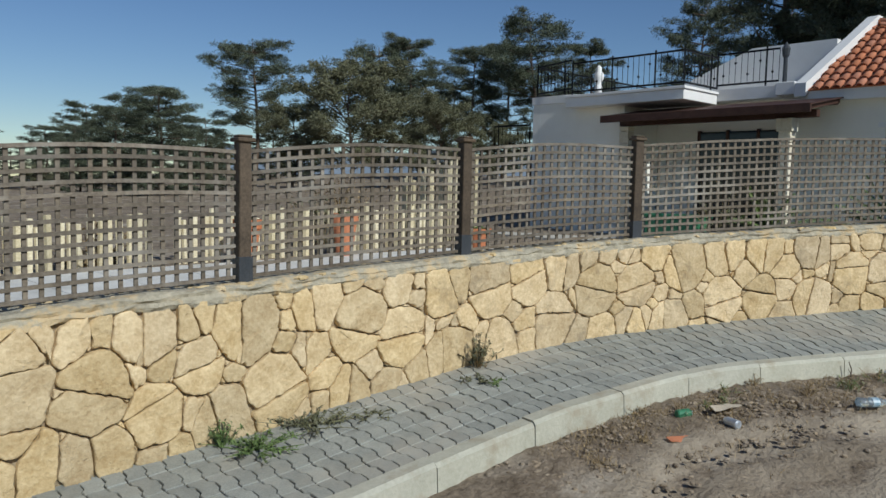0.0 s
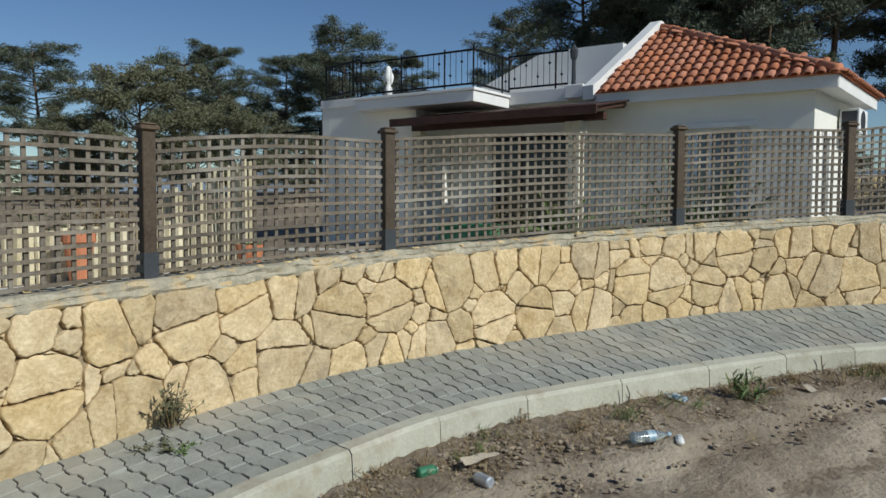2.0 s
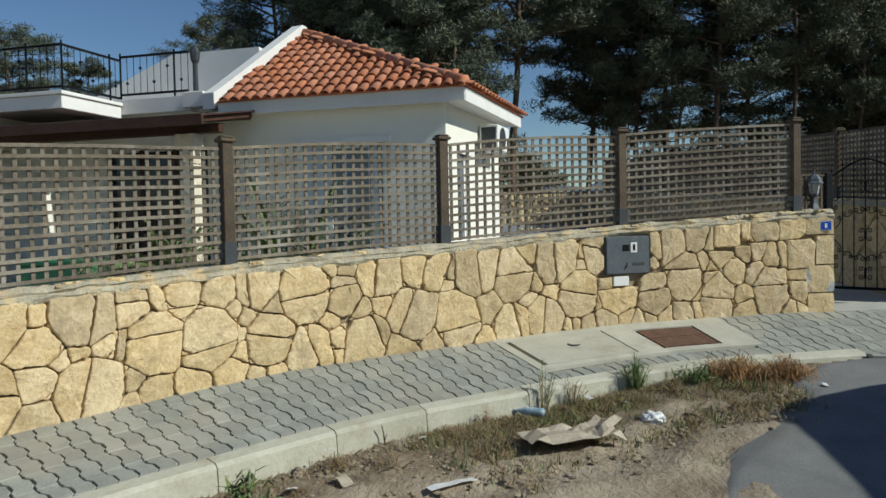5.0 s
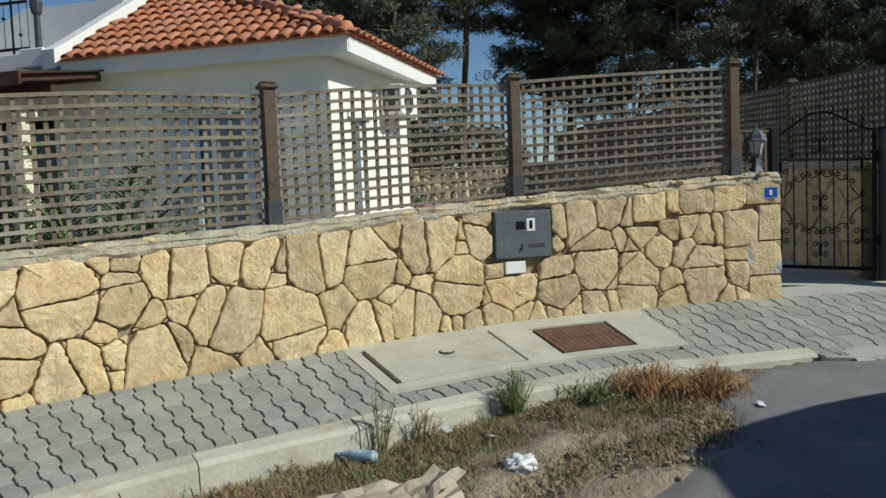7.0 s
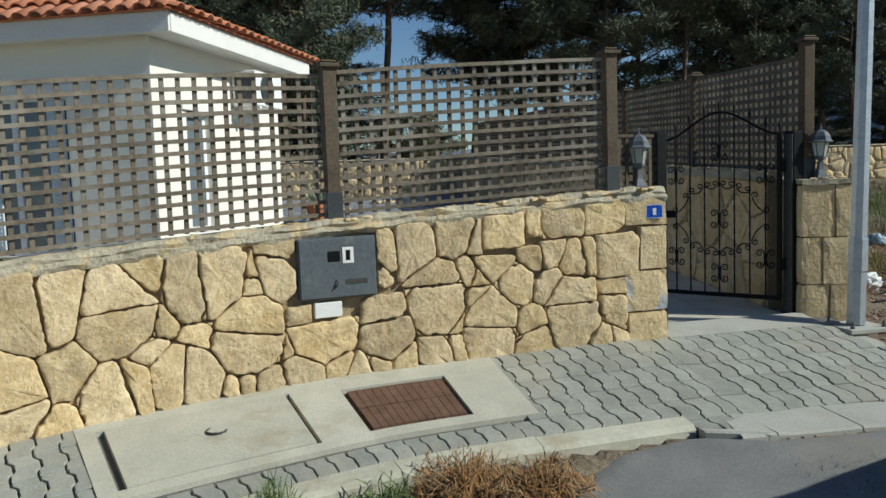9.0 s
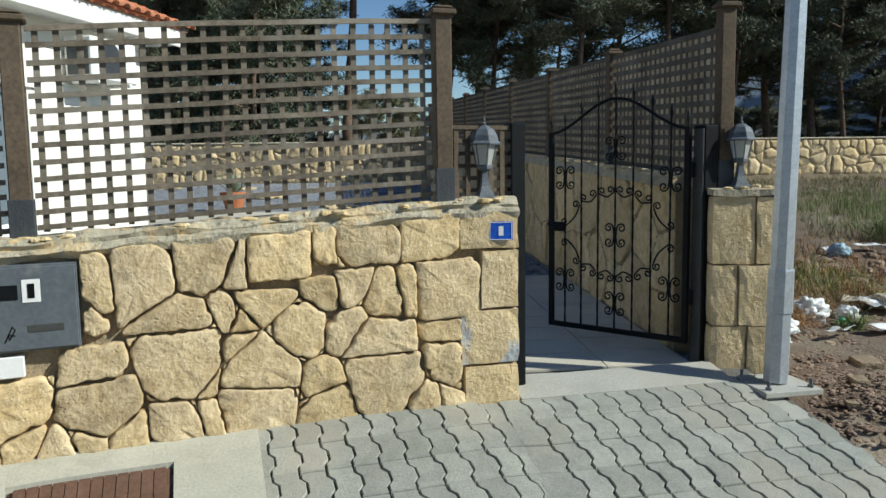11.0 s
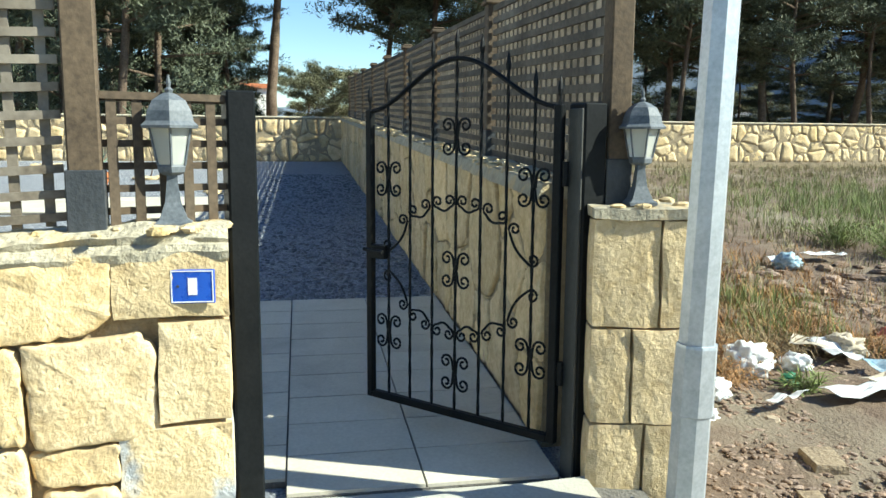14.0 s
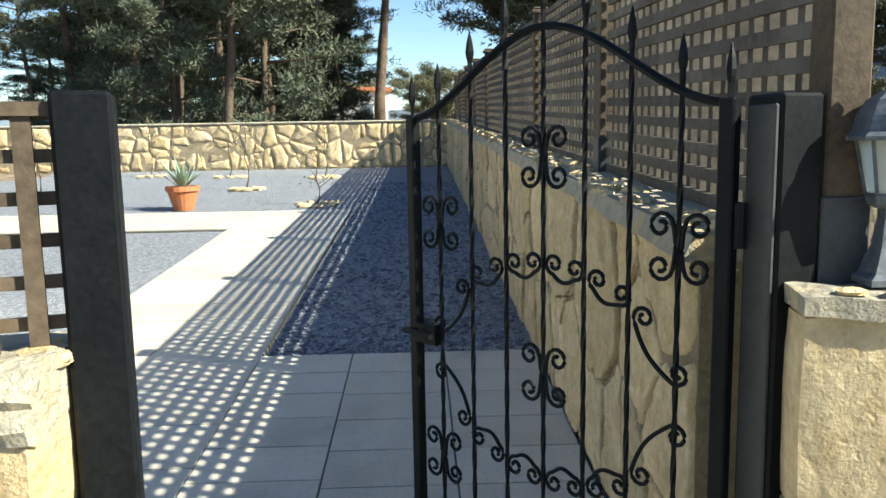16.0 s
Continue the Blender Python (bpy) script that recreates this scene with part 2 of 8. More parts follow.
M_PALM = mat("palm_leaf", (0.10, 0.15, 0.05), (0.25, 0.30, 0.12), 0.6, 4, 20, 0.0, vary=0.3, island=True)
M_PAPER = mat("cardboard", (0.36, 0.30, 0.22), (0.50, 0.44, 0.34), 0.9, 6, 50, 0.2, vary=0.1)
M_LITTER = mat("white_plastic", (0.62, 0.63, 0.62), (0.76, 0.76, 0.74), 0.5, 8, 50, 0.2, vary=0.08, spec=0.4)
M_CAN = mat("blue_plastic", (0.12, 0.25, 0.34), (0.45, 0.52, 0.54), 0.4, 14, 40, 0.1, vary=0.1, spec=0.5)
M_RED = mat("red_plastic", (0.42, 0.09, 0.06), (0.55, 0.16, 0.11), 0.6, 8, 50, 0.1, vary=0.1)
M_GREEN_PL = mat("green_plastic", (0.03, 0.14, 0.07), (0.06, 0.22, 0.11), 0.5, 8, 50, 0.1, vary=0.1)
M_ROAD = mat("road_crust", (0.16, 0.161, 0.156), (0.26, 0.258, 0.246), 0.95, 2.6, 70, 0.35, stain=(0.24, 0.215, 0.175), stain_at=(0.55, 0.75), stain_scale=0.8, dist=0.006, detail=8)
M_CAR = mat("dark_car_paint", (0.02, 0.024, 0.03), (0.03, 0.035, 0.042), 0.3, 6, 40, 0.0, vary=0, spec=0.5)
M_FLANGE = mat("dull_flange", (0.045, 0.046, 0.042), (0.07, 0.07, 0.064), 0.55, 8, 60, 0.1, vary=0)
M_CANE = mat("pale_cane", (0.50, 0.42, 0.25), (0.70, 0.62, 0.43), 0.85, 5, 40, 0.2, vary=0.2, dist=0.004)
M_WALKWAY = mat("pale_concrete_walk", (0.55, 0.53, 0.47), (0.68, 0.66, 0.60), 0.85, 3, 50, 0.3, vary=0.05, stain=(0.45, 0.43, 0.37), stain_at=(0.55, 0.8), dist=0.005)
M_PALE = mat("pale_dressed_stone", (0.58, 0.51, 0.38), (0.74, 0.68, 0.55), 0.9, 7, 40, 0.5, vary=0.1, dist=0.01)
M_LID = mat("pale_concrete_lid", (0.40, 0.385, 0.315), (0.53, 0.505, 0.41), 0.92, 4, 70, 0.5, vary=0.05, stain=(0.36, 0.31, 0.225), stain_at=(0.52, 0.68), stain_scale=2.6, dist=0.008, detail=8)
# lattice wood darkened to carry the shade on the boundary fence's garden side
M_SHADEWOOD = mat("shaded_lattice_wood", (0.055, 0.047, 0.038), (0.125, 0.108, 0.086), 0.85, 4, 40, 0.4, vary=0.2, stain=(0.16, 0.145, 0.12), stain_at=(0.55, 0.75), stain_scale=2.2, dist=0.004)
M_SHADEWOOD_J = mat("shaded_lattice_wood_joined", (0.055, 0.047, 0.038), (0.125, 0.108, 0.086), 0.85, 4, 40, 0.4, vary=0.2, island=True, dist=0.004)
M_GRIT = mat("grey_grit", (0.16, 0.155, 0.145), (0.36, 0.35, 0.325), 0.92, 14, 70, 0.5, vary=0.3, island=True)
# the air's haze is put into the hills' blue-grey colour
M_HILL = mat("hill_painted_haze", (0.13, 0.165, 0.205), (0.18, 0.215, 0.26), 1.0, 0.004, 0.05, 0.0, vary=0)


def glassy(name, color, rough, alpha_trans):
    m = bpy.data.materials.new(name)
    m.use_nodes = True
    p = m.node_tree.nodes["Principled BSDF"]
    p.inputs["Base Color"].default_value = (*color, 1)
    p.inputs["Roughness"].default_value = rough
    p.inputs["Transmission Weight"].default_value = alpha_trans
    p.inputs["IOR"].default_value = 1.45
    return m


M_FROST = glassy("frosted_glass", (0.75, 0.76, 0.70), 0.45, 0.55)
M_PANE = glassy("window_pane", (0.20, 0.24, 0.27), 0.04, 0.25)
M_DARKGLASS = glassy("dark_glazing", (0.025, 0.03, 0.035), 0.06, 0.0)
M_BOTTLE = glassy("clear_plastic", (0.75, 0.85, 0.9), 0.12, 0.85)


# ---- mesh helpers ----
def mesh_ob(name, verts, faces, material, parent=None, smooth=False, label=""):
    me = bpy.data.meshes.new(name)
    me.from_pydata([tuple(v) for v in verts], [], faces)
    me.materials.append(material)
    if smooth:
        me.polygons.foreach_set("use_smooth", [True] * len(me.polygons))
    me.update()
    ob = new(name, me)
    if parent:
        ob.parent = parent
    if label:
        ob["label"] = label
    return ob


def part(name, bm, material, parent=None, label="", smooth=False):
    me = bpy.data.meshes.new(name)
    bmesh.ops.recalc_face_normals(bm, faces=bm.faces)
    bm.to_mesh(me)
    bm.free()
    me.materials.append(material)
    if smooth:
        me.polygons.foreach_set("use_smooth", [True] * len(me.polygons))
    ob = new(name, me)
    if parent:
        ob.parent = parent
    if label:
        ob["label"] = label
    return ob


def empty(name, x=0, y=0, z=0, rz=0, **tags):
    ob = new(name)
    ob.matrix_basis = pose(x, y, z, 0, 0, rz)
    return tagged(ob, **tags)


def add_box(bm, lo, hi, m=None, bevel=0.0):
    """A box from corner lo to corner hi, turned by m, with bevelled edges."""
    t = Matrix.Translation([(a + b) / 2 for a, b in zip(lo, hi)]) @ Matrix.Diagonal([b - a for a, b in zip(lo, hi)] + [1])
    made = bmesh.ops.create_cube(bm, size=1, matrix=(m @ t) if m else t)
    if bevel:
        edges = list({e for v in made["verts"] for e in v.link_edges})
        bmesh.ops.bevel(bm, geom=edges, offset=bevel, segments=1, affect="EDGES", clamp_overlap=True)


def box_part(name, lo, hi, material, parent=None, m=None, bevel=0.004, label=""):
    bm = bmesh.new()
    add_box(bm, lo, hi, m, bevel)
    return part(name, bm, material, parent, label)


def lathe(bm, profile, sides=16, m=None, start=0.0):
    """A turned body from (radius, height) pairs."""
    rings = []
    for r, z in profile:
        ring = []
        for i in range(sides):
            a = start + 2 * math.pi * i / sides
            v = Vector((r * math.cos(a), r * math.sin(a), z))
            ring.append(bm.verts.new(m @ v if m else v))
        rings.append(ring)
    for lo, hi in zip(rings, rings[1:]):
        for i in range(sides):
            bm.faces.new((lo[i], lo[(i + 1) % sides], hi[(i + 1) % sides], hi[i]))
    bm.faces.new(rings[0][::-1])
    bm.faces.new(rings[-1])


def add_tube(bm, path, radius, sides=6, taper=1.0):
    """A round bar along a path of points."""
    path = [Vector(p) for p in path]
    rings = []
    up = Vector((0, 0, 1))
    for i, p in enumerate(path):
        d = (path[min(i + 1, len(path) - 1)] - path[max(i - 1, 0)]).normalized()
        side = d.cross(up)
        if side.length < 0.05:
            side = d.cross(Vector((1, 0, 0)))
        side.normalize()
        top = side.cross(d)
        r = radius * (1 + (taper - 1) * i / max(len(path) - 1, 1))
        rings.append([bm.verts.new(p + r * (math.cos(2 * math.pi * k / sides) * side + math.sin(2 * math.pi * k / sides) * top)) for k in range(sides)])
    for lo, hi in zip(rings, rings[1:]):
        for i in range(sides):
            bm.faces.new((lo[i], lo[(i + 1) % sides], hi[(i + 1) % sides], hi[i]))
    bm.faces.new(rings[0][::-1])
    bm.faces.new(rings[-1])


# ---- the plan: line of the street fence, heights ----
KNOTS = [(-5.3, 4.3), (-3.45, 4.72), (-1.58, 4.98), (0.29, 5.08), (2.17, 5.01), (4.04, 4.79), (5.85, 4.30), (8.39, 2.75), (9.71, 1.41), (10.815, -0.11), (11.57, -1.833), (11.69, -2.17)]


def spline(knots, steps=60):
    k = np.array(knots)
    k = np.vstack([2 * k[0] - k[1], k, 2 * k[-1] - k[-2]])
    out = []
    for i in range(1, len(k) - 2):
        for t in np.linspace(0, 1, steps, endpoint=False):
            a, b, c, d = k[i - 1], k[i], k[i + 1], k[i + 2]
            out.append(0.5 * (2 * b + (c - a) * t + (2 * a - 5 * b + 4 * c - d) * t * t + (3 * b - a - 3 * c + d) * t ** 3))
    out.append(k[-2])
    return np.array(out)


LINE = spline(KNOTS)
ARC = np.concatenate([[0], np.cumsum(np.hypot(*np.diff(LINE, axis=0).T))])
TAN = np.gradient(LINE, axis=0)
TAN /= np.hypot(*TAN.T)[:, None]
POST_S = [float(ARC[60 * i]) for i in range(len(KNOTS))]
S_END = float(ARC[-1])
TOP_Z = [0.60, 0.69, 0.78, 0.87, 0.957, 1.057, 1.164, 1.336, 1.427, 1.547, 1.655, 1.665]
FOOT_Z = [-0.40, -0.30, -0.20, -0.11, -0.01, 0.20, 0.33, 0.50, 0.56, 0.62, 0.64, 0.63]


def at(s, d=0.0):
    """Place on the plan at s along the fence and d towards the street."""
    x, y = np.interp(s, ARC, LINE[:, 0]), np.interp(s, ARC, LINE[:, 1])
    tx, ty = np.interp(s, ARC, TAN[:, 0]), np.interp(s, ARC, TAN[:, 1])
    past = max(s - S_END, 0)
    return float(x + d * ty + past * tx), float(y - d * tx + past * ty)


def heading(s):
    return math.degrees(math.atan2(np.interp(s, ARC, TAN[:, 1]), np.interp(s, ARC, TAN[:, 0])))


def along(x, y):
    """Arrays of s and signed d (towards the street) of places on the plan."""
    x, y = np.asarray(x, float).ravel(), np.asarray(y, float).ravel()
    pts, tan, arc = np.vstack([LINE[::4], LINE[-1:]]), np.vstack([TAN[::4], TAN[-1:]]), np.append(ARC[::4], ARC[-1])
    s, d = np.empty(len(x)), np.empty(len(x))
    for i in range(0, len(x), 20000):
        q = slice(i, i + 20000)
        k = ((x[q, None] - pts[None, :, 0]) ** 2 + (y[q, None] - pts[None, :, 1]) ** 2).argmin(1)
        dx, dy = x[q] - pts[k, 0], y[q] - pts[k, 1]
        s[q] = arc[k] + dx * tan[k, 0] + dy * tan[k, 1]
        sign = dx * tan[k, 1] - dy * tan[k, 0]
        d[q] = np.where(k == len(pts) - 1, sign, np.where(sign >= 0, 1, -1) * np.hypot(dx, dy))
    return s, d


def top_z(s):
    return np.interp(s, POST_S, TOP_Z)


def foot_z(s):
    return np.interp(s, POST_S, FOOT_Z)


FACE, KERB_IN, KERB_OUT = 0.15, 1.16, 1.29


def face_d(s):
    """How far the wall's face stands towards the street from the fence line; it draws in at the gate."""
    return float(np.interp(s, [0, 18.6, 19.5, 21], [FACE, FACE, 0.105, 0.09]))


def pave_z(s, d):
    return foot_z(s) - np.interp(s, POST_S[5:10], [0.07, 0.085, 0.16, 0.17, 0.18]) * (np.minimum(d, 1.3) - FACE) - 0.05 * np.maximum(d - 1.3, 0)


def apron_out(s):
    """Outer edge of the pavers past the kerb's end, at the mouth of the gate path."""
    return np.interp(s, [19.66, 20.04, 20.06, 20.66, 21.0, 21.3, 21.55, 21.75], [1.27, 1.43, 1.21, 1.20, 1.23, 1.36, 1.53, 1.66])


def slab_out(s):
    """Outer edge of the flush slabs between those pavers and the road."""
    return np.interp(s, [19.66, 20.0, 20.66, 21.0, 21.35, 21.75], [1.32, 1.50, 1.53, 1.57, 1.72, 1.96])


# garden frame: a along the boundary wall, b into the garden
GA = math.radians(13.5)
GU, GN, GQ = np.array([math.cos(GA), math.sin(GA)]), np.array([-math.sin(GA), math.cos(GA)]), np.array([13.42, -2.95])


def garden(a, b):
    p = GQ + a * GU + b * GN
    return float(p[0]), float(p[1])


def garden_z(a):
    return 0.70 + 0.055 * a


def smooth01(v, lo, hi):
    t = np.clip((v - lo) / (hi - lo), 0, 1)
    return t * t * (3 - 2 * t)


def ground_z(x, y, dug=True):
    """Height of the natural ground: road verge, field, and the land beyond."""
    x, y = np.asarray(x, float).ravel(), np.asarray(y, float).ravel()
    s, d = along(x, y)
    a, b = (x - GQ[0]) * GU[0] + (y - GQ[1]) * GU[1], (x - GQ[0]) * GN[0] + (y - GQ[1]) * GN[1]
    sc = np.clip(s, 0, S_END)
    kerb = pave_z(sc, KERB_OUT)
    drop = np.interp(sc, [0, POST_S[8], POST_S[9], S_END], [0.15, 0.14, 0.07, 0.02])
    verge = kerb - drop - 0.05 * np.clip(d - KERB_OUT, 0, 3) - 0.015 * np.clip(d - 4, 0, 10)
    under = np.where(d < KERB_OUT, pave_z(sc, np.clip(d, 0, 2)) - 0.16, verge)
    field = garden_z(np.clip(a, -6, 15)) - 0.10 - 0.01 * np.clip(a - 15, 0, 60)
    w = smooth01(a, -2.3, -1.3) * (b < 0) * np.maximum(smooth01(s, 21.75, 22.4), smooth01(-d, -0.6, 0.2))
    w = np.where(b >= 0, smooth01(-d, 0.0, 0.3), w)
    z = under * (1 - w) + field * w
    z = np.where((b >= 0) & (d < 0), garden_z(np.clip(a, -40, 40)) - 0.25, z)
    z = np.where(dug & (s > 19.6) & (s < 21.77) & (d > -0.3) & (d < slab_out(s) - 0.02) & (b < 1.4), z - 0.12, z)
    r = np.hypot(x - 8, y)
    far = smooth01(r, 60, 200)
    return z * (1 - far) + far * (-1.0 - 0.012 * np.clip(r - 60, 0, 800))


def clear_of(x, y):
    return float(ground_z([x], [y])[0])


# ---- ground ----
def axis(lo, hi, step, far):
    mid = np.arange(lo, hi, step)
    out = [0.25 * 1.45 ** k for k in range(1, 24)]
    return np.concatenate([sorted(lo - o for o in out if o < far), mid, [hi + o for o in out if o < far]])


def sheet(name, xs, ys, zfun, material, rough=0.0, seed=0.0, keep=None, track=False):
    gx, gy = np.meshgrid(xs, ys)
    z = zfun(gx, gy).reshape(gx.shape)
    soft, ridge = np.ones(gx.shape), np.zeros(gx.shape)
    if track:
        # packed wheel track beside the loose verge, with pushed-up ridges
        s, d = along(gx, gy)
        s, d = s.reshape(gx.shape), d.reshape(gx.shape)
        wob = 0.10 * np.sin(s * 1.7) + 0.06 * np.sin(s * 4.3 + 1)
        out = smooth01(d, 1.85 + wob, 2.15 + wob) * (s < S_END - 1)
        soft = (1 - 0.75 * out) * (1 - 0.9 * smooth01(s, 18.7, 19.3) * (s < 21.7) * (d > 0))
        clod = 0.6 + 0.4 * np.sin(s * 23) * np.sin(s * 9.7)
        ridge = 0.036 * np.exp(-((d - 2.02 - wob) / 0.06) ** 2) * clod + 0.026 * np.exp(-((d - 2.50 - wob * 1.4) / 0.05) ** 2) * clod - 0.034 * np.exp(-((d - 2.27 - wob) / 0.13) ** 2) - 0.022 * np.exp(-((d - 2.80 - wob * 1.6) / 0.12) ** 2) + 0.018 * np.exp(-((d - 1.72 + wob) / 0.07) ** 2) * clod
        ridge *= (s < S_END - 1) * (d > 1.4)
        rut = np.exp(-((d - 2.27 - wob) / 0.12) ** 2) + np.exp(-((d - 2.80 - wob * 1.6) / 0.12) ** 2)
        packed = np.clip(smooth01(d, 1.55 + wob, 2.2 + wob) * (s < S_END - 1) * (1 - 0.6 * rut), 0, 1)
    if rough:
        for j in range(gx.shape[0]):
            for i in range(gx.shape[1]):
                px, py = gx[j, i], gy[j, i]
                if abs(px - 6) < 16 and abs(py) < 12:
                    z[j, i] += ridge[j, i] + soft[j, i] * rough * (noise.noise((px * 1.1, py * 1.1, seed)) + 0.6 * noise.noise((px * 3.7, py * 3.7, seed)) + 0.5 * noise.noise((px * 9, py * 9, seed)))
    verts = np.stack([gx, gy, z], -1).reshape(-1, 3)
    w = gx.shape[1]
    faces = []
    for j in range(gx.shape[0] - 1):
        for i in range(w - 1):
            if keep is None or keep[j, i]:
                k = j * w + i
                faces.append((k, k + 1, k + w + 1, k + w))
    ob = mesh_ob(name, verts, faces, material, smooth=True)
    if track:
        ob.data.attributes.new("packed", "FLOAT", "POINT").data.foreach_set("value", packed.ravel().astype(np.float32))
    return ob


ground = sheet("ground", axis(-3, 17, 0.07, 2500), axis(-7, 5.6, 0.07, 2500), ground_z, M_DIRT, 0.036, 0.0, None, True)
ground.data.materials.append(M_FSOIL)
ground.data.materials.append(M_ROAD)
cen = np.empty(len(ground.data.polygons) * 3)
ground.data.polygons.foreach_get("center", cen)
cen = cen.reshape(-1, 3)
ga, gb = (cen[:, 0] - GQ[0]) * GU[0] + (cen[:, 1] - GQ[1]) * GU[1], (cen[:, 0] - GQ[0]) * GN[0] + (cen[:, 1] - GQ[1]) * GN[1]
gs, gd = along(cen[:, 0], cen[:, 1])
edge_w = -1.35 + 0.25 * np.sin(gb * 2.3) + 0.12 * np.sin(gb * 7)
ground.data.polygons.foreach_set("material_index", np.where((ga > edge_w) & (gb < -0.2), 1, np.where((gs > 16.1 + 0.2 * np.sin(gd * 3)) & (gs < 23) & (gd > 3.5) & (gd < 9), 2, 0)).astype(np.int32))
tagged(ground, "dry brown dirt verge with gravel and tyre marks", "ground", kind="structure")

# ---- street wall: core, coping, stones ----
S0 = POST_S[1]
N = 150
ss = np.linspace(S0, S_END, N)


def swept(name, section, material, parent=None, s_list=None, label=""):
    """Sweep a section, a function of s giving (d, z) pairs, along the fence line."""
    s_list = ss if s_list is None else s_list
    verts, faces = [], []
    for s in s_list:
        sec = section(s)
        for d, z in sec:
            verts.append((*at(s, d), z))
    m = len(sec)
    for i in range(len(s_list) - 1):
        for k in range(m):
            faces.append((i * m + k, i * m + (k + 1) % m, (i + 1) * m + (k + 1) % m, (i + 1) * m + k))
    faces.append(tuple(range(m))[::-1])
    faces.append(tuple((len(s_list) - 1) * m + k for k in range(m)))
    return mesh_ob(name, verts, faces, material, parent, label=label)


wall = empty("street_wall")
tagged(wall, "low curved garden wall of yellow limestone rubble with dark joints", "stone wall", kind="structure")


def core(s):
    """Bedding mortar, here squeezed out towards the stones' faces, there fallen deep into the joints."""
    lo, hi = foot_z(s) - 0.3, top_z(s) - 0.05
    front = []
    for k in range(27):
        z = lo + (hi - lo) * k / 26
        front.append((face_d(s) - 0.036 + 0.012 * noise.noise((s * 4.5, z * 4.5, 2)) + 0.007 * noise.noise((s * 17, z * 17, 7)), z))
    return front + [(-0.2, hi), (-0.2, lo)]


swept("core", core, M_MORTAR, wall, np.linspace(S0, S_END, 520))
rc = random.Random(4)


def cope(s):
    """A lumpy cement layer in two lifts with a ragged seam between them."""
    f, t = face_d(s), top_z(s)
    sec = [(f - 0.02, t - 0.085), (f + 0.002, t - 0.080), (f + 0.012, t - 0.055), (f + 0.004, t - 0.038), (f - 0.012, t - 0.030), (f - 0.004, t - 0.012), (f - 0.035, t + 0.006), (f - 0.07, t + 0.012)]
    out = []
    for i, (d, z) in enumerate(sec):
        lump = 0.018 * noise.noise((s * 4.3, i * 0.55, 1)) + 0.011 * noise.noise((s * 12, i * 1.3, 4))
        out.append((d + lump, z + 0.020 * noise.noise((s * 5.1, i * 0.5, 8)) + 0.008 * noise.noise((s * 14, i * 1.1, 3))))
    return out + [(-0.21, t), (-0.21, t - 0.07)]


swept("coping", cope, M_COPING, wall, np.linspace(S0, S_END + 0.006, 760), "rough grey cement capping")


def cleave(poly, nrm, c):
    """The part of a convex polygon on the low side of a line."""
    out = []
    for k in range(len(poly)):
        a, b = poly[k], poly[(k + 1) % len(poly)]
        da, db = nrm @ a - c, nrm @ b - c
        if da <= 0:
            out.append(a)
        if da * db < 0:
            out.append(a + (b - a) * da / (da - db))
    return out


def convex(poly, depth=0):
    """Cut a polygon at its inward corners."""
    if depth > 3:
        return [poly]
    if sum(a[0] * b[1] - a[1] * b[0] for a, b in zip(poly, poly[1:] + poly[:1])) < 0:
        poly = poly[::-1]
    m = len(poly)
    for k in range(m):
        e, f = poly[k] - poly[k - 1], poly[(k + 1) % m] - poly[k]
        le, lf = np.hypot(*e), np.hypot(*f)
        if le > 1e-6 and lf > 1e-6 and e[0] * f[1] - e[1] * f[0] < -0.06 * le * lf:
            nrm = np.array([e[1], -e[0]]) / le
            halves = (cleave(poly, nrm, nrm @ poly[k]), cleave(poly, -nrm, -(nrm @ poly[k])))
            return [q for h in halves if len(h) > 2 for q in convex(h, depth + 1)]
    return [poly]


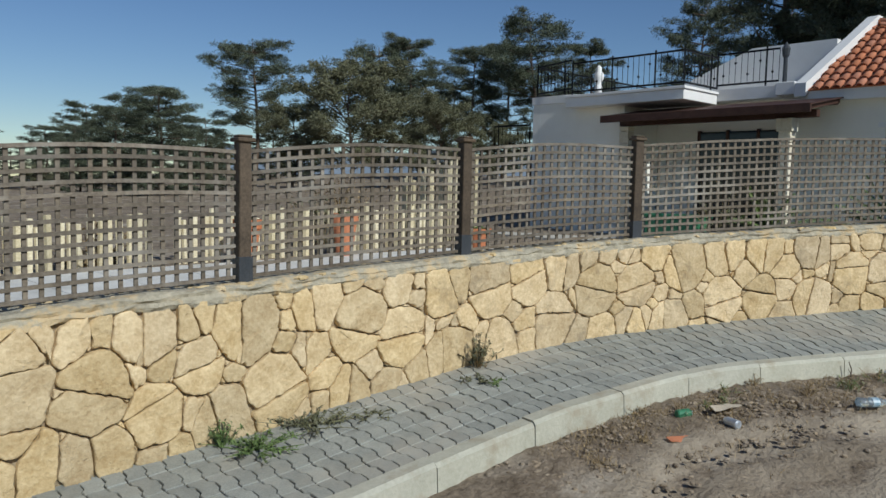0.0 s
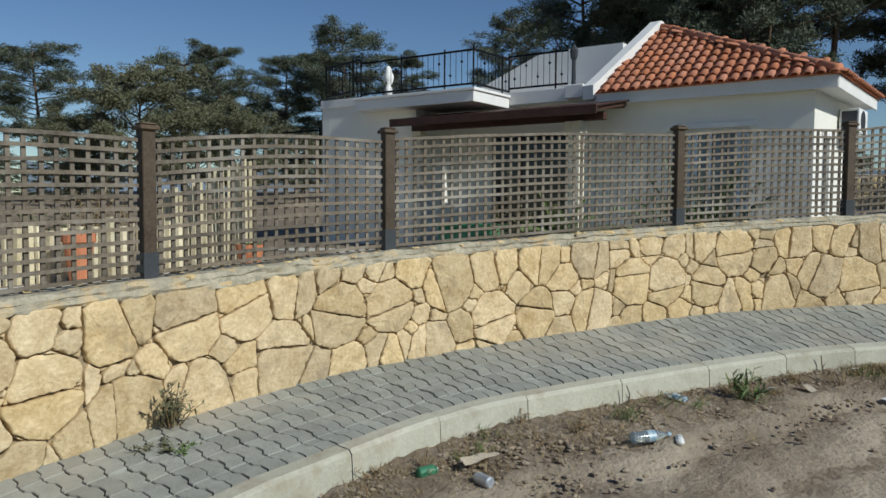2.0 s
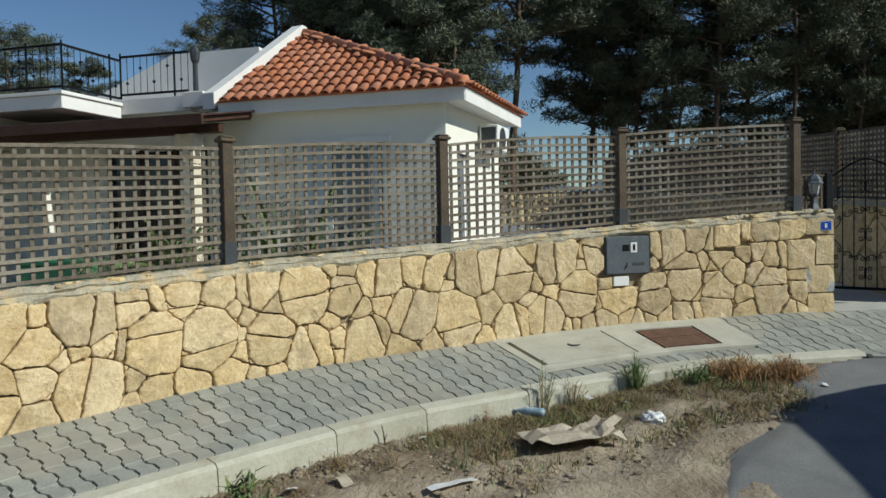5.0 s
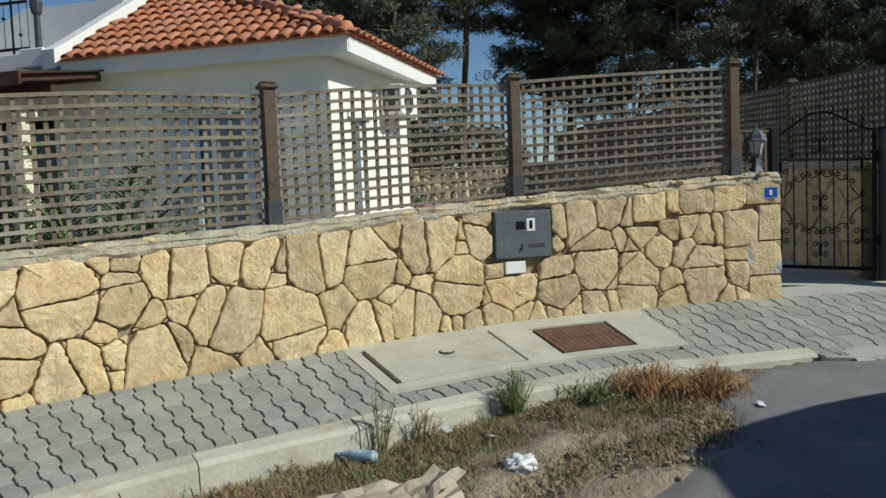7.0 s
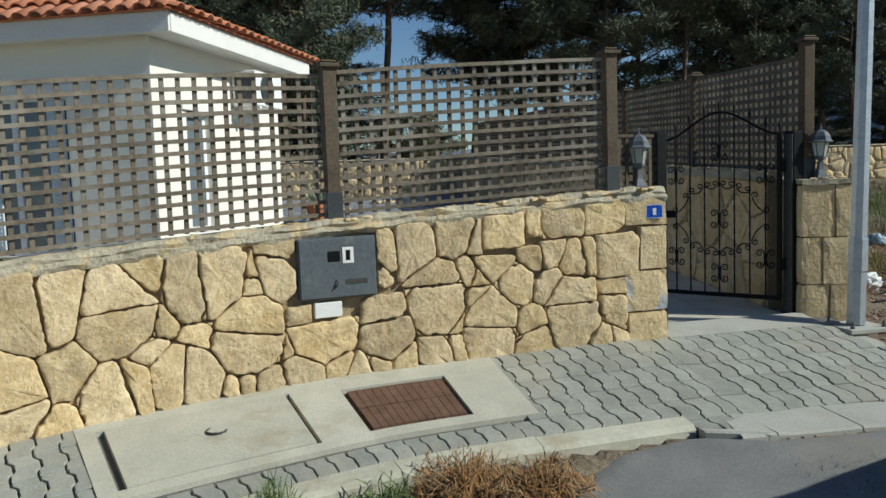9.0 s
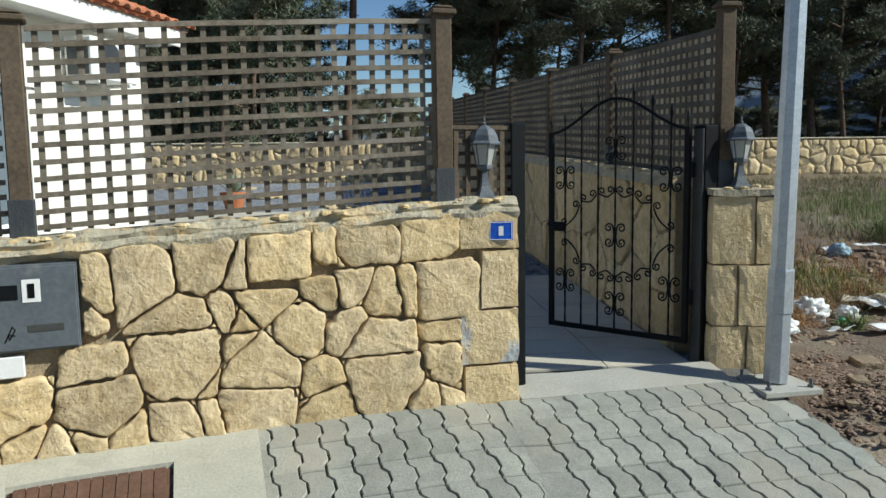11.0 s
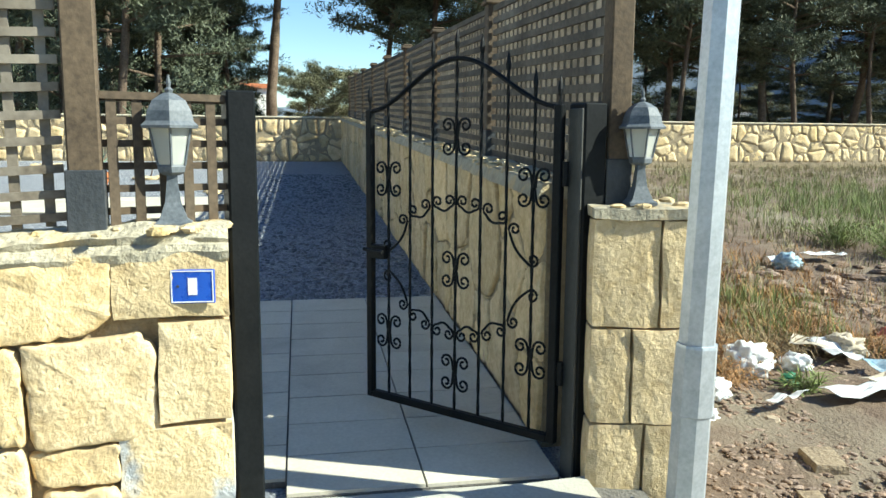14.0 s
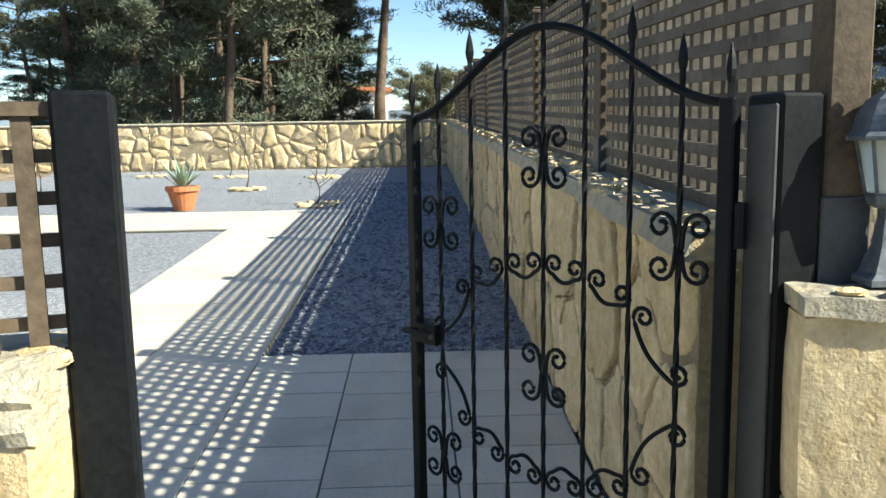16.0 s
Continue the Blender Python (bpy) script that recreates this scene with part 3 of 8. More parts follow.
def cells(lo, hi, gap, rnd, size):
    """Rubble pattern: large stones thrown first, small ones wedged between; cells of the thrown middles, with short sides drawn together so that most stones have four or five corners."""
    pts, rad = [], []
    box = (hi[0] - lo[0]) * (hi[1] - lo[1])
    for k, share in ((0.95, 0.5), (0.74, 0.9), (0.54, 1.6), (0.33, 1.2), (0.2, 0.8)):
        for i in range(int(box / (size * size) * share * 4)):
            r = size * k * rnd.uniform(0.9, 1.1)
            p = (rnd.uniform(lo[0], hi[0]), rnd.uniform(lo[1] + r * 0.4, hi[1] - r * 0.4))
            if all(abs(q[0] - p[0]) > 0.8 * (r + s) or math.hypot(q[0] - p[0], q[1] - p[1]) > 0.93 * (r + s) for q, s in zip(pts, rad)):
                pts.append(p)
                rad.append(r)
    pts, rad = np.array(pts), np.array(rad)
    corner, faces = {}, []

    def key(q):
        k = (round(q[0] * 2000), round(q[1] * 2000))
        for dx in (0, -1, 1):
            for dy in (0, -1, 1):
                if (k[0] + dx, k[1] + dy) in corner:
                    return (k[0] + dx, k[1] + dy)
        corner[k] = np.array(q)
        return k

    for i, p in enumerate(pts):
        poly = [np.array(q, float) for q in ((lo[0], lo[1]), (hi[0], lo[1]), (hi[0], hi[1]), (lo[0], hi[1]))]
        dist = np.hypot(*(pts - p).T)
        for j in np.argsort(dist)[1:24]:
            nrm = (pts[j] - p) / max(dist[j], 1e-6)
            poly = cleave(poly, nrm, nrm @ p + (dist[j] ** 2 + rad[i] ** 2 - rad[j] ** 2) / (2 * dist[j]))
            if len(poly) < 3:
                break
        if len(poly) >= 3:
            faces.append([key(q) for q in poly])
    sides = {tuple(sorted((f[k], f[(k + 1) % len(f)]))) for f in faces for k in range(len(f))}
    group = {k: k for k in corner}
    weight = {k: 1 for k in corner}

    def root(k):
        while group[k] != k:
            k = group[k]
        return k

    for ln, a, b in sorted((float(np.hypot(*(corner[a] - corner[b]))), a, b) for a, b in sides if a != b):
        ra, rb = root(a), root(b)
        if ra == rb or ln > size * 0.22 or weight[ra] + weight[rb] > 3 or np.hypot(*(corner[ra] - corner[rb])) > size * 0.26:
            continue
        w = weight[ra] + weight[rb]
        mid = (corner[ra] * weight[ra] + corner[rb] * weight[rb]) / w
        for v, (l, h) in enumerate(zip(lo, hi)):
            for e in (l, h):
                if abs(corner[ra][v] - e) < 1e-6 or abs(corner[rb][v] - e) < 1e-6:
                    mid[v] = e
        group[rb], weight[ra], corner[ra] = ra, w, mid
    pieces = []

    def split(poly, depth=0):
        """Break a large cell across its long side, somewhat askew, into blocky stones."""
        c = sum(poly) / len(poly)
        q = np.array(poly) - c
        w, vec = np.linalg.eigh(q.T @ q)
        long, short = np.ptp(q @ vec[:, 1]), np.ptp(q @ vec[:, 0])
        if depth or long * short < size * size * rnd.uniform(1.6, 2.6) and long < 1.9 * short or min(long, short) < size * 0.6:
            pieces.append(poly)
            return
        ang = math.atan2(vec[1, 1], vec[0, 1])
        ang += 0.5 * (round(ang / (math.pi / 2)) * math.pi / 2 - ang) + rnd.gauss(0, 0.1)
        nrm = np.array([math.cos(ang), math.sin(ang)])
        cut = nrm @ c + long * rnd.choice((-0.14, -0.06, 0.0, 0.06, 0.14))
        for part_poly in (cleave(poly, nrm, cut), cleave(poly, -nrm, -cut)):
            if len(part_poly) > 2:
                split(part_poly, 1)

    for f in faces:
        ring = []
        for k in f:
            r = root(k)
            if not ring or r != ring[-1]:
                ring.append(r)
        ring = ring[:-1] if len(ring) > 1 and ring[0] == ring[-1] else ring
        if len(ring) > 2:
            split([corner[r] for r in ring])
    out = []
    for poly in [q for piece in pieces for q in convex(piece)]:
        n = len(poly)
        cut = poly
        for k in range(n):
            a, b = poly[k], poly[(k + 1) % n]
            e = b - a
            nrm = np.array([e[1], -e[0]]) / max(np.hypot(*e), 1e-6)
            wide = 0.35 + 1.3 * abs(math.sin(37.7 * (a[0] + b[0]) + 11.3 * (a[1] + b[1])))
            cut = cleave(cut, nrm, nrm @ a - gap / 2 * wide) if len(cut) > 2 else []
        if len(cut) > 2 and np.ptp([q[0] for q in cut]) > 0.02 and np.ptp([q[1] for q in cut]) > 0.02:
            out.append(cut)
    return out


def rounded(poly, rnd, fine=True):
    """A stone's outline: corners worn or knocked off, sides broken and slightly wavy."""
    kept = []
    for p in poly:
        if not kept or np.hypot(*(p - kept[-1])) > 0.008:
            kept.append(p)
    poly = kept[:-1] if len(kept) > 3 and np.hypot(*(kept[0] - kept[-1])) < 0.008 else kept
    m = len(poly)
    ends = []
    for k in range(m):
        p, a, b = poly[k], poly[k - 1], poly[(k + 1) % m]
        la, lb = np.hypot(*(a - p)), np.hypot(*(b - p))
        if min(la, lb) < 0.006:
            continue
        wear = (0.004, 0.020) if rnd.random() < 0.6 else (0.02, 0.05)
        ends.append((p + (a - p) * min(0.36, rnd.uniform(*wear) / la), p, p + (b - p) * min(0.36, rnd.uniform(*wear) / lb)))
    pts = []
    for k, (qa, p, qb) in enumerate(ends):
        pts += [qa, 0.30 * qa + 0.40 * p + 0.30 * qb, qb]
        e = ends[(k + 1) % len(ends)][0] - qb
        ln = np.hypot(*e)
        nrm = np.array([e[1], -e[0]]) / max(ln, 1e-6)
        n = int(ln / (0.026 if fine else 0.06))
        sag = rnd.uniform(-0.007, 0.003)
        for i in range(n):
            f = (i + 1) / (n + 1)
            nick = -rnd.uniform(0.003, 0.009) if rnd.random() < 0.16 else 0
            pts.append(qb + e * (f + rnd.uniform(-0.2, 0.2) / (n + 1)) + nrm * (sag * math.sin(math.pi * f) + nick + rnd.uniform(-0.0028, 0.0022)))
    return pts


def stone_mesh(poly, rnd, proud, back=0.05, fine=True):
    """One hewn stone in (u, v, out) space, with broken edges and an uneven, nearly flat face: verts and faces."""
    pts = rounded(poly, rnd, fine)
    if len(pts) < 3:
        return None
    c = sum(pts) / len(pts)
    n = len(pts)
    size = max(np.hypot(*(p - c)) for p in pts)
    lean = 0.06 * min(1, 0.11 / size)
    tilt = (rnd.uniform(-lean, lean), rnd.uniform(-lean, lean))
    seed = rnd.uniform(0, 50)

    def out(p, base, lump):
        q = p - c
        z = base + tilt[0] * q[0] + tilt[1] * q[1] + lump * (0.009 * noise.noise((p[0] * 10, p[1] * 10, seed)) + 0.006 * noise.noise((p[0] * 27, p[1] * 27, seed)) + 0.003 * noise.noise((p[0] * 60, p[1] * 60, seed)))
        return max(z, 0.25 * base + 0.3 * max(z, 0))

    chip = [rnd.uniform(0.15, 1.0) if rnd.random() < 0.75 else rnd.uniform(1.2, 2.6) for p in pts]
    verts = [(p[0], p[1], -back) for p in pts]
    rings = ((0.0, 0.45, 0.5), (0.0045, 0.88, 0.8), (0.013, 1.02, 1.0), (0.035, 1.06, 1.1)) if fine else ((0.0, 0.45, 0.5), (0.006, 0.92, 0.8))
    for inset, rise, lump in rings:
        for p, w in zip(pts, chip):
            q = c + (p - c) * (1 - min(inset * w / size, 0.42))
            verts.append((*q, out(q, proud * (rise - (0.12 * w if rise < 0.6 else 0)), lump)))
    verts += [(*(c + (p - c) * 0.45), out(c + (p - c) * 0.45, proud * 1.08, 1.2)) for p in pts]
    verts.append((*c, out(c, proud * 1.1, 1.2)))
    faces, top = [], len(rings) + 1
    for r in range(top):
        for k in range(n):
            faces.append((r * n + k, r * n + (k + 1) % n, (r + 1) * n + (k + 1) % n, (r + 1) * n + k))
    faces += [(top * n + k, top * n + (k + 1) % n, (top + 1) * n) for k in range(n)]
    return verts, faces


def extent(poly):
    """Area of a polygon."""
    return 0.5 * abs(sum(a[0] * b[1] - a[1] * b[0] for a, b in zip(poly, poly[1:] + poly[:1]))) if len(poly) > 2 else 0.0


def outside(poly, rect, gap):
    """The largest piece of a polygon beside a rectangle (u0, u1, v0, v1)."""
    u0, u1, v0, v1 = rect
    if max(p[0] for p in poly) < u0 or min(p[0] for p in poly) > u1 or max(p[1] for p in poly) < v0 or min(p[1] for p in poly) > v1:
        return poly
    left = [cleave(poly, np.array(nrm), c - gap) for nrm, c in (((1.0, 0.0), u0), ((-1.0, 0.0), -u1), ((0.0, 1.0), v0), ((0.0, -1.0), -v1))]
    return max(left, key=extent)


def fillers(polys, lo, hi, g=0.024):
    """Small stones for the places that the larger ones leave bare."""
    bare = set()
    spans = [(min(q[0] for q in p), max(q[0] for q in p)) for p in polys]
    for i in range(int((hi[0] - lo[0]) / g)):
        u = lo[0] + (i + 0.5) * g
        near = [np.array(p) for p, b in zip(polys, spans) if b[0] <= u <= b[1]]
        v = np.arange(lo[1] + g / 2, hi[1], g)
        free = np.ones(len(v), bool)
        for p in near:
            e = np.roll(p, -1, 0) - p
            side = e[:, :1] * (v[None] - p[:, 1:]) - e[:, 1:] * (u - p[:, :1])
            free &= ~((side >= 0).all(0) | (side <= 0).all(0))
        bare |= {(i, int(j)) for j in np.flatnonzero(free)}
    out = []
    while bare:
        todo, patch_of = [bare.pop()], []
        while todo:
            c = todo.pop()
            patch_of.append(c)
            for q in ((c[0] + 1, c[1]), (c[0] - 1, c[1]), (c[0], c[1] + 1), (c[0], c[1] - 1)):
                if q in bare:
                    bare.remove(q)
                    todo.append(q)
        if len(patch_of) < 4:
            continue
        pts = np.array(patch_of, float)
        c = pts.mean(0)
        ring = [pts[np.argmax((pts - c) @ (math.cos(a), math.sin(a)))] for a in np.arange(8) * math.pi / 4]
        uv = []
        for q, a in zip(ring, np.arange(8) * math.pi / 4):
            w = np.array(lo) + (q + 0.5) * g + np.array((math.cos(a), math.sin(a))) * g * 0.45
            if not uv or np.hypot(*(w - uv[-1])) > 0.012:
                uv.append(w)
        if len(uv) > 2:
            out.append(uv)
    return out


def stones(parent, size, lo, hi, place, material, joined, rnd, gap=0.018, limit=300, prefer=None, keep_out=(), extra=(), proud=(0.010, 0.028), chinks=0.35, fine=False):
    """Lay stones on a face. place maps (u, v, out) to the world. keep_out: rectangles left free; extra: rectangular blocks. The first limit stones, by prefer, are single pieces."""
    polys = cells(lo, hi, gap, rnd, size)
    if fine:
        polys += fillers(polys, lo, hi)
    for rect in list(keep_out) + list(extra):
        polys = [q for q in (outside(p, rect, gap / 2) for p in polys) if len(q) > 2]
    polys = [q for q in polys if np.ptp([p[0] for p in q]) > 0.035 and np.ptp([p[1] for p in q]) > 0.03]
    for u0, u1, v0, v1 in extra:
        polys.append([np.array(p) + np.array((rnd.uniform(-0.006, 0.006), rnd.uniform(-0.006, 0.006))) for p in ((u0 + gap / 2, v0 + gap / 2), (u1 - gap / 2, v0 + gap / 2), (u1 - gap / 2, v1 - gap / 2), (u0 + gap / 2, v1 - gap / 2))])
    # knock off corners, and wedge small stones into the gaps
    wedges = []
    for n, poly in enumerate(polys):
        if extent(poly) < 0.012:
            continue
        ring = []
        for k, p in enumerate(poly):
            a, b = poly[k - 1], poly[(k + 1) % len(poly)]
            la, lb = np.hypot(*(a - p)), np.hypot(*(b - p))
            ca = np.dot(a - p, b - p) / max(la * lb, 1e-6)
            # sharp corners break off most
            if rnd.random() < chinks * (0.95 if ca > 0.1 else 0.4) and min(la, lb) > 0.09:
                qa, qb = p + (a - p) / la * rnd.uniform(0.03, min(0.075, la * 0.4)), p + (b - p) / lb * rnd.uniform(0.03, min(0.075, lb * 0.4))
                ring += [qa, qb]
                c = p * 0.42 + (qa + qb) * 0.29
                if rnd.random() < 0.75 and lo[0] + 0.05 < c[0] < hi[0] - 0.05 and lo[1] + 0.03 < c[1] < hi[1] - 0.03:
                    wedges.append([c + (q - c) * rnd.uniform(0.62, 0.86) for q in (p, p * 0.3 + qb * 0.7, qb, qa, p * 0.3 + qa * 0.7)])
            else:
                ring.append(p)
        polys[n] = ring
    polys += [w for w in wedges if extent(w) > 0.0002]
    if prefer:
        polys.sort(key=lambda q: prefer(sum(q) / len(q)))
    jv, jf = [], []
    for i, poly in enumerate(polys):
        small = np.ptp([p[0] for p in poly]) < 0.06
        made = stone_mesh(poly, rnd, rnd.uniform(*proud) * (0.45 if small else 1), 0.05, fine)
        if not made:
            continue
        v, f = made
        v = [place(*p) for p in v]
        if i < limit:
            mesh_ob("stone", v, f, material, parent, True)
        else:
            k = len(jv)
            jv += v
            jf += [tuple(q + k for q in w) for w in f]
    if jf:
        tagged(mesh_ob("stonework", jv, jf, joined, parent, True), kind="stuff")


def street_place(u, v, o):
    s = S0 + u
    lo, hi = foot_z(s) - 0.03, top_z(s) - 0.055
    return (*at(s, face_d(s) - 0.013 + o), float(lo + v * (hi - lo)))


rs = random.Random(11)
WL = S_END - S0
H_MEAN = 0.86
SB = 18.02
QUOINS = ((0.235, 0.28), (0.285, 0.30), (0.30, 0.19), (0.19, 0.30))


def lay_street():
    def v_of(s, z):
        lo, hi = float(foot_z(s)) - 0.03, float(top_z(s)) - 0.055
        return (z - lo) / (hi - lo) * H_MEAN

    # corner quoins and the squared blocks beside them
    z, free = 0.60, []
    m = Matrix.Translation((*at(S_END), 0)) @ Matrix.Rotation(radians(heading(S_END)), 4, "Z")
    f = face_d(S_END)
    for k, (h, w) in enumerate(QUOINS):
        q = block("quoin_stone", (-w, -f - 0.004, z + 0.004), (0.006, 0.2, z + h - 0.004), M_QUOIN_GREY if k == 1 else M_STONE2, None, rs)
        q.data.transform(m)
        q.parent = wall
        if k == 1:
            q["label"] = "quoin smeared with grey cement"
        free.append((WL - w, WL + 1, v_of(S_END, z), v_of(S_END, z + h)))
        z += h
    free.append((SB - S0 - 0.25, SB - S0 + 0.25, v_of(SB, 1.085), v_of(SB, 1.465)))
    free.append((17.95 - S0 - 0.095, 17.95 - S0 + 0.10, v_of(17.95, 0.975), v_of(17.95, 1.085)))
    top = H_MEAN
    blocks, u = [], WL - 0.30
    for w, h in ((0.30, 0.185), (0.31, 0.19), (0.115, 0.165), (0.30, 0.21)):
        blocks.append((u - w, u, top - h, top))
        u -= w
    blocks.append((WL - 0.525, WL - 0.19, top - 0.185 - 0.265, top - 0.185))
    stones(wall, 0.228, (0, 0), (WL, H_MEAN), lambda u, v, o: street_place(u, v / H_MEAN, o), M_STONE, M_STONE_FAR, rs, 0.0045, 300, lambda c: -c[0], free, blocks, (0.014, 0.027), 0.6, True)


# rubble chips bedded on the coping
def chips(name, spots, material, parent, rnd, size=(0.02, 0.06), flat=0.6):
    verts, faces = [], []
    for x, y, z in spots:
        r = rnd.uniform(*size)
        n = 7
        k = len(verts)
        long, turn = rnd.uniform(1.0, 1.6), rnd.uniform(0, 3.14)
        for lv, sc in ((-0.5, 0.95), (0.2, 1.0), (0.62, 0.6)):
            for i in range(n):
                a = 2 * math.pi * i / n
                q = r * sc * rnd.uniform(0.75, 1.2)
                u, v = q * math.cos(a) * long, q * math.sin(a) / long ** 0.5
                verts.append((x + u * math.cos(turn) - v * math.sin(turn), y + u * math.sin(turn) + v * math.cos(turn), z + r * flat * (lv + rnd.uniform(-0.08, 0.08))))
        for row in (0, 1):
            for i in range(n):
                faces.append((k + row * n + i, k + row * n + (i + 1) % n, k + row * n + n + (i + 1) % n, k + row * n + n + i))
        faces.append(tuple(k + 2 * n + i for i in range(n)))
    return mesh_ob(name, verts, faces, material, parent)


spots = []
for i in range(420):
    s = rc.uniform(S0, S_END)
    spots.append((*at(s, rc.uniform(-0.02, 0.12) if rc.random() < 0.75 else rc.uniform(-0.18, 0)), float(top_z(s)) + 0.002))
tagged(chips("rubble_chips", spots, M_CHIP, wall, rc, (0.012, 0.042), 0.55), kind="stuff")
spots = [(*at(S_END - rc.uniform(0.0, 0.4), rc.uniform(-0.14, 0.07)), 1.664) for i in range(24)]
tagged(chips("rubble_chips", spots, M_CHIP, wall, rc, (0.018, 0.042), 0.55), kind="stuff")

# ---- kerb ----
kerb = tagged(empty("kerb"), "pale concrete kerb stones edging the paved walk", "kerb", kind="structure")
KS0 = POST_S[1]
KS1 = S0 + 0.1165 * math.ceil((19.67 - S0) / 0.1165) + 0.02
nk = int((KS1 - KS0) / 0.86)
for i in range(nk):
    s0, s1 = KS0 + (KS1 - KS0) * i / nk + 0.004, KS0 + (KS1 - KS0) * (i + 1) / nk - 0.004
    dz = rc.uniform(-0.006, 0.006)
    swept("kerb_stone", lambda s: [(KERB_IN, pave_z(s, KERB_IN) - 0.2), (KERB_IN, pave_z(s, KERB_IN) + 0.004 + dz), (KERB_OUT - 0.03, pave_z(s, KERB_OUT) + 0.012 + dz), (KERB_OUT - 0.006, pave_z(s, KERB_OUT) - 0.012 + dz), (KERB_OUT + 0.012, pave_z(s, KERB_OUT) - 0.3)], M_KERB, kerb, np.linspace(s0, s1, 6))

# ---- walk bed ----
walkbed = swept("pavement", lambda s: [(0.08, pave_z(s, 0.08) - 0.2), (0.08, pave_z(s, 0.08) - 0.022), (KERB_IN + 0.002, pave_z(s, KERB_IN) - 0.022), (KERB_IN + 0.002, pave_z(s, KERB_IN) - 0.2)], M_BED, None, np.linspace(S0, S_END + 0.0, 150))
tagged(walkbed, "curved footway of grey interlocking concrete pavers", "pavement", kind="structure")


# ---- trellis fence on the street wall ----
ROWS_N, LAT_H, LAT_LO = 13, 0.85, 0.03


def bent_box(name, s0, s1, d0, d1, z0, z1, zfun, material, parent, steps):
    verts, faces = [], []
    for s in np.linspace(s0, s1, steps + 1):
        b = float(zfun(s))
        for d, z in ((d0, z0), (d1, z0), (d1, z1), (d0, z1)):
            verts.append((*at(s, d), b + z))
    for i in range(steps):
        for k in range(4):
            faces.append((i * 4 + k, i * 4 + (k + 1) % 4, (i + 1) * 4 + (k + 1) % 4, (i + 1) * 4 + k))
    faces += [(3, 2, 1, 0), tuple(steps * 4 + k for k in range(4))]
    return mesh_ob(name, verts, faces, material, parent)


def trellis(s0, s1, label, low=0.0, arch=0.03):
    """One bent, slightly arched panel: upright laths behind, level laths in front, a top rail. low: how far its ends stay under the full height."""
    t = tagged(empty("trellis_panel"), label, "trellis", "trellis panels of the street fence")
    rnd = random.Random(int(s0 * 100))
    n = round((s1 - s0) / 0.083)
    za, zb = float(top_z(s0)), float(top_z(s1))

    def rise(f):
        """Height of the panel's line at share f of its full height."""
        return lambda s: za + (zb - za) * (s - s0) / (s1 - s0) + f * (arch * math.sin(math.pi * (s - s0) / (s1 - s0)) - low)

    for i in range(n):
        s = s0 + (s1 - s0) * (i + 0.5) / n + rnd.uniform(-0.004, 0.004)
        w = 0.0125
        lean = rnd.uniform(-0.005, 0.005)
        zf, zl = rise(1.0), rise(0.0)
        verts = []
        for z, f, o in ((LAT_LO - 0.008, zl, 0.0), (LAT_LO + LAT_H - 0.006 + rnd.uniform(-0.006, 0.004), zf, lean)):
            for q, d in ((s - w, -0.019), (s + w, -0.019), (s + w, -0.006), (s - w, -0.006)):
                verts.append((*at(q + o, d), f(s) + z))
        mesh_ob("upright_lath", verts, [(3, 2, 1, 0), (4, 5, 6, 7), (0, 1, 5, 4), (1, 2, 6, 5), (2, 3, 7, 6), (3, 0, 4, 7)], M_WOOD, t)
    for j in range(ROWS_N):
        f = j / (ROWS_N - 1)
        z = LAT_LO + 0.012 + (LAT_H - 0.012) * f + (rnd.uniform(-0.004, 0.004) if j < ROWS_N - 1 else 0)
        tip = rnd.uniform(-0.004, 0.004)
        base, seed = rise(f), rnd.uniform(0, 40)
        bent_box("top_rail" if j == ROWS_N - 1 else "level_lath", s0 + 0.004, s1 - 0.004, -0.0055, 0.0085, z - 0.0115, z + 0.0115, lambda s: base(s) + tip * (s - s0) / (s1 - s0) + 0.004 * noise.noise((s * 2.3, seed, 0)), M_WOOD, t, max(5, int((s1 - s0) / 0.14)))
    return t


def fence_post(x, y, z, rz, h=0.95, material=None):
    t = tagged(empty("fence_post", x, y, z, rz), "brown stained timber fence post in a dark steel shoe", "fence post", "fence posts")
    box_part("post", (-0.042, -0.042, 0.0), (0.042, 0.042, h - 0.035), M_POST, t, None, 0.005)
    bm = bmesh.new()
    add_box(bm, (-0.062, -0.062, h - 0.045), (0.062, 0.062, h - 0.018), None, 0.006)
    add_box(bm, (-0.05, -0.05, h - 0.018), (0.05, 0.05, h), None, 0.01)
    part("cap", bm, M_POST, t)
    shoe = box_part("shoe", (-0.049, -0.049, -0.02), (0.049, 0.049, 0.17), M_SHOE, t, None, 0.003, "dark grey steel post shoe")
    return t


for i in range(2, 11):
    x, y = at(POST_S[i])
    fence_post(x, y, TOP_Z[i] + 0.0, heading(POST_S[i]))
    if i < 10:
        low_end, bow = (0.035, 0.04) if i < 6 else (0.02, 0.03) if i < 9 else (0.0, 0.012)
        trellis(POST_S[i] + 0.05, POST_S[i + 1] - 0.05, "weathered grey-brown timber lattice panel standing on the stone wall", low_end, bow)
trellis(POST_S[1] + 0.05, POST_S[2] - 0.05, "weathered grey-brown timber lattice panel standing on the stone wall", 0.02, 0.03)

# ---- gate posts, gate ----
GP = (11.79, -2.185)
HINGE = (12.37, -3.195)


def box_post(name, x, y, z0, z1, half, rz, label):
    t = tagged(empty(name, x, y, 0, rz), label, "gate post", "gate posts")
    box_part("tube", (-half, -half, z0), (half, half, z1), M_BLACK, t, None, 0.006)
    return t


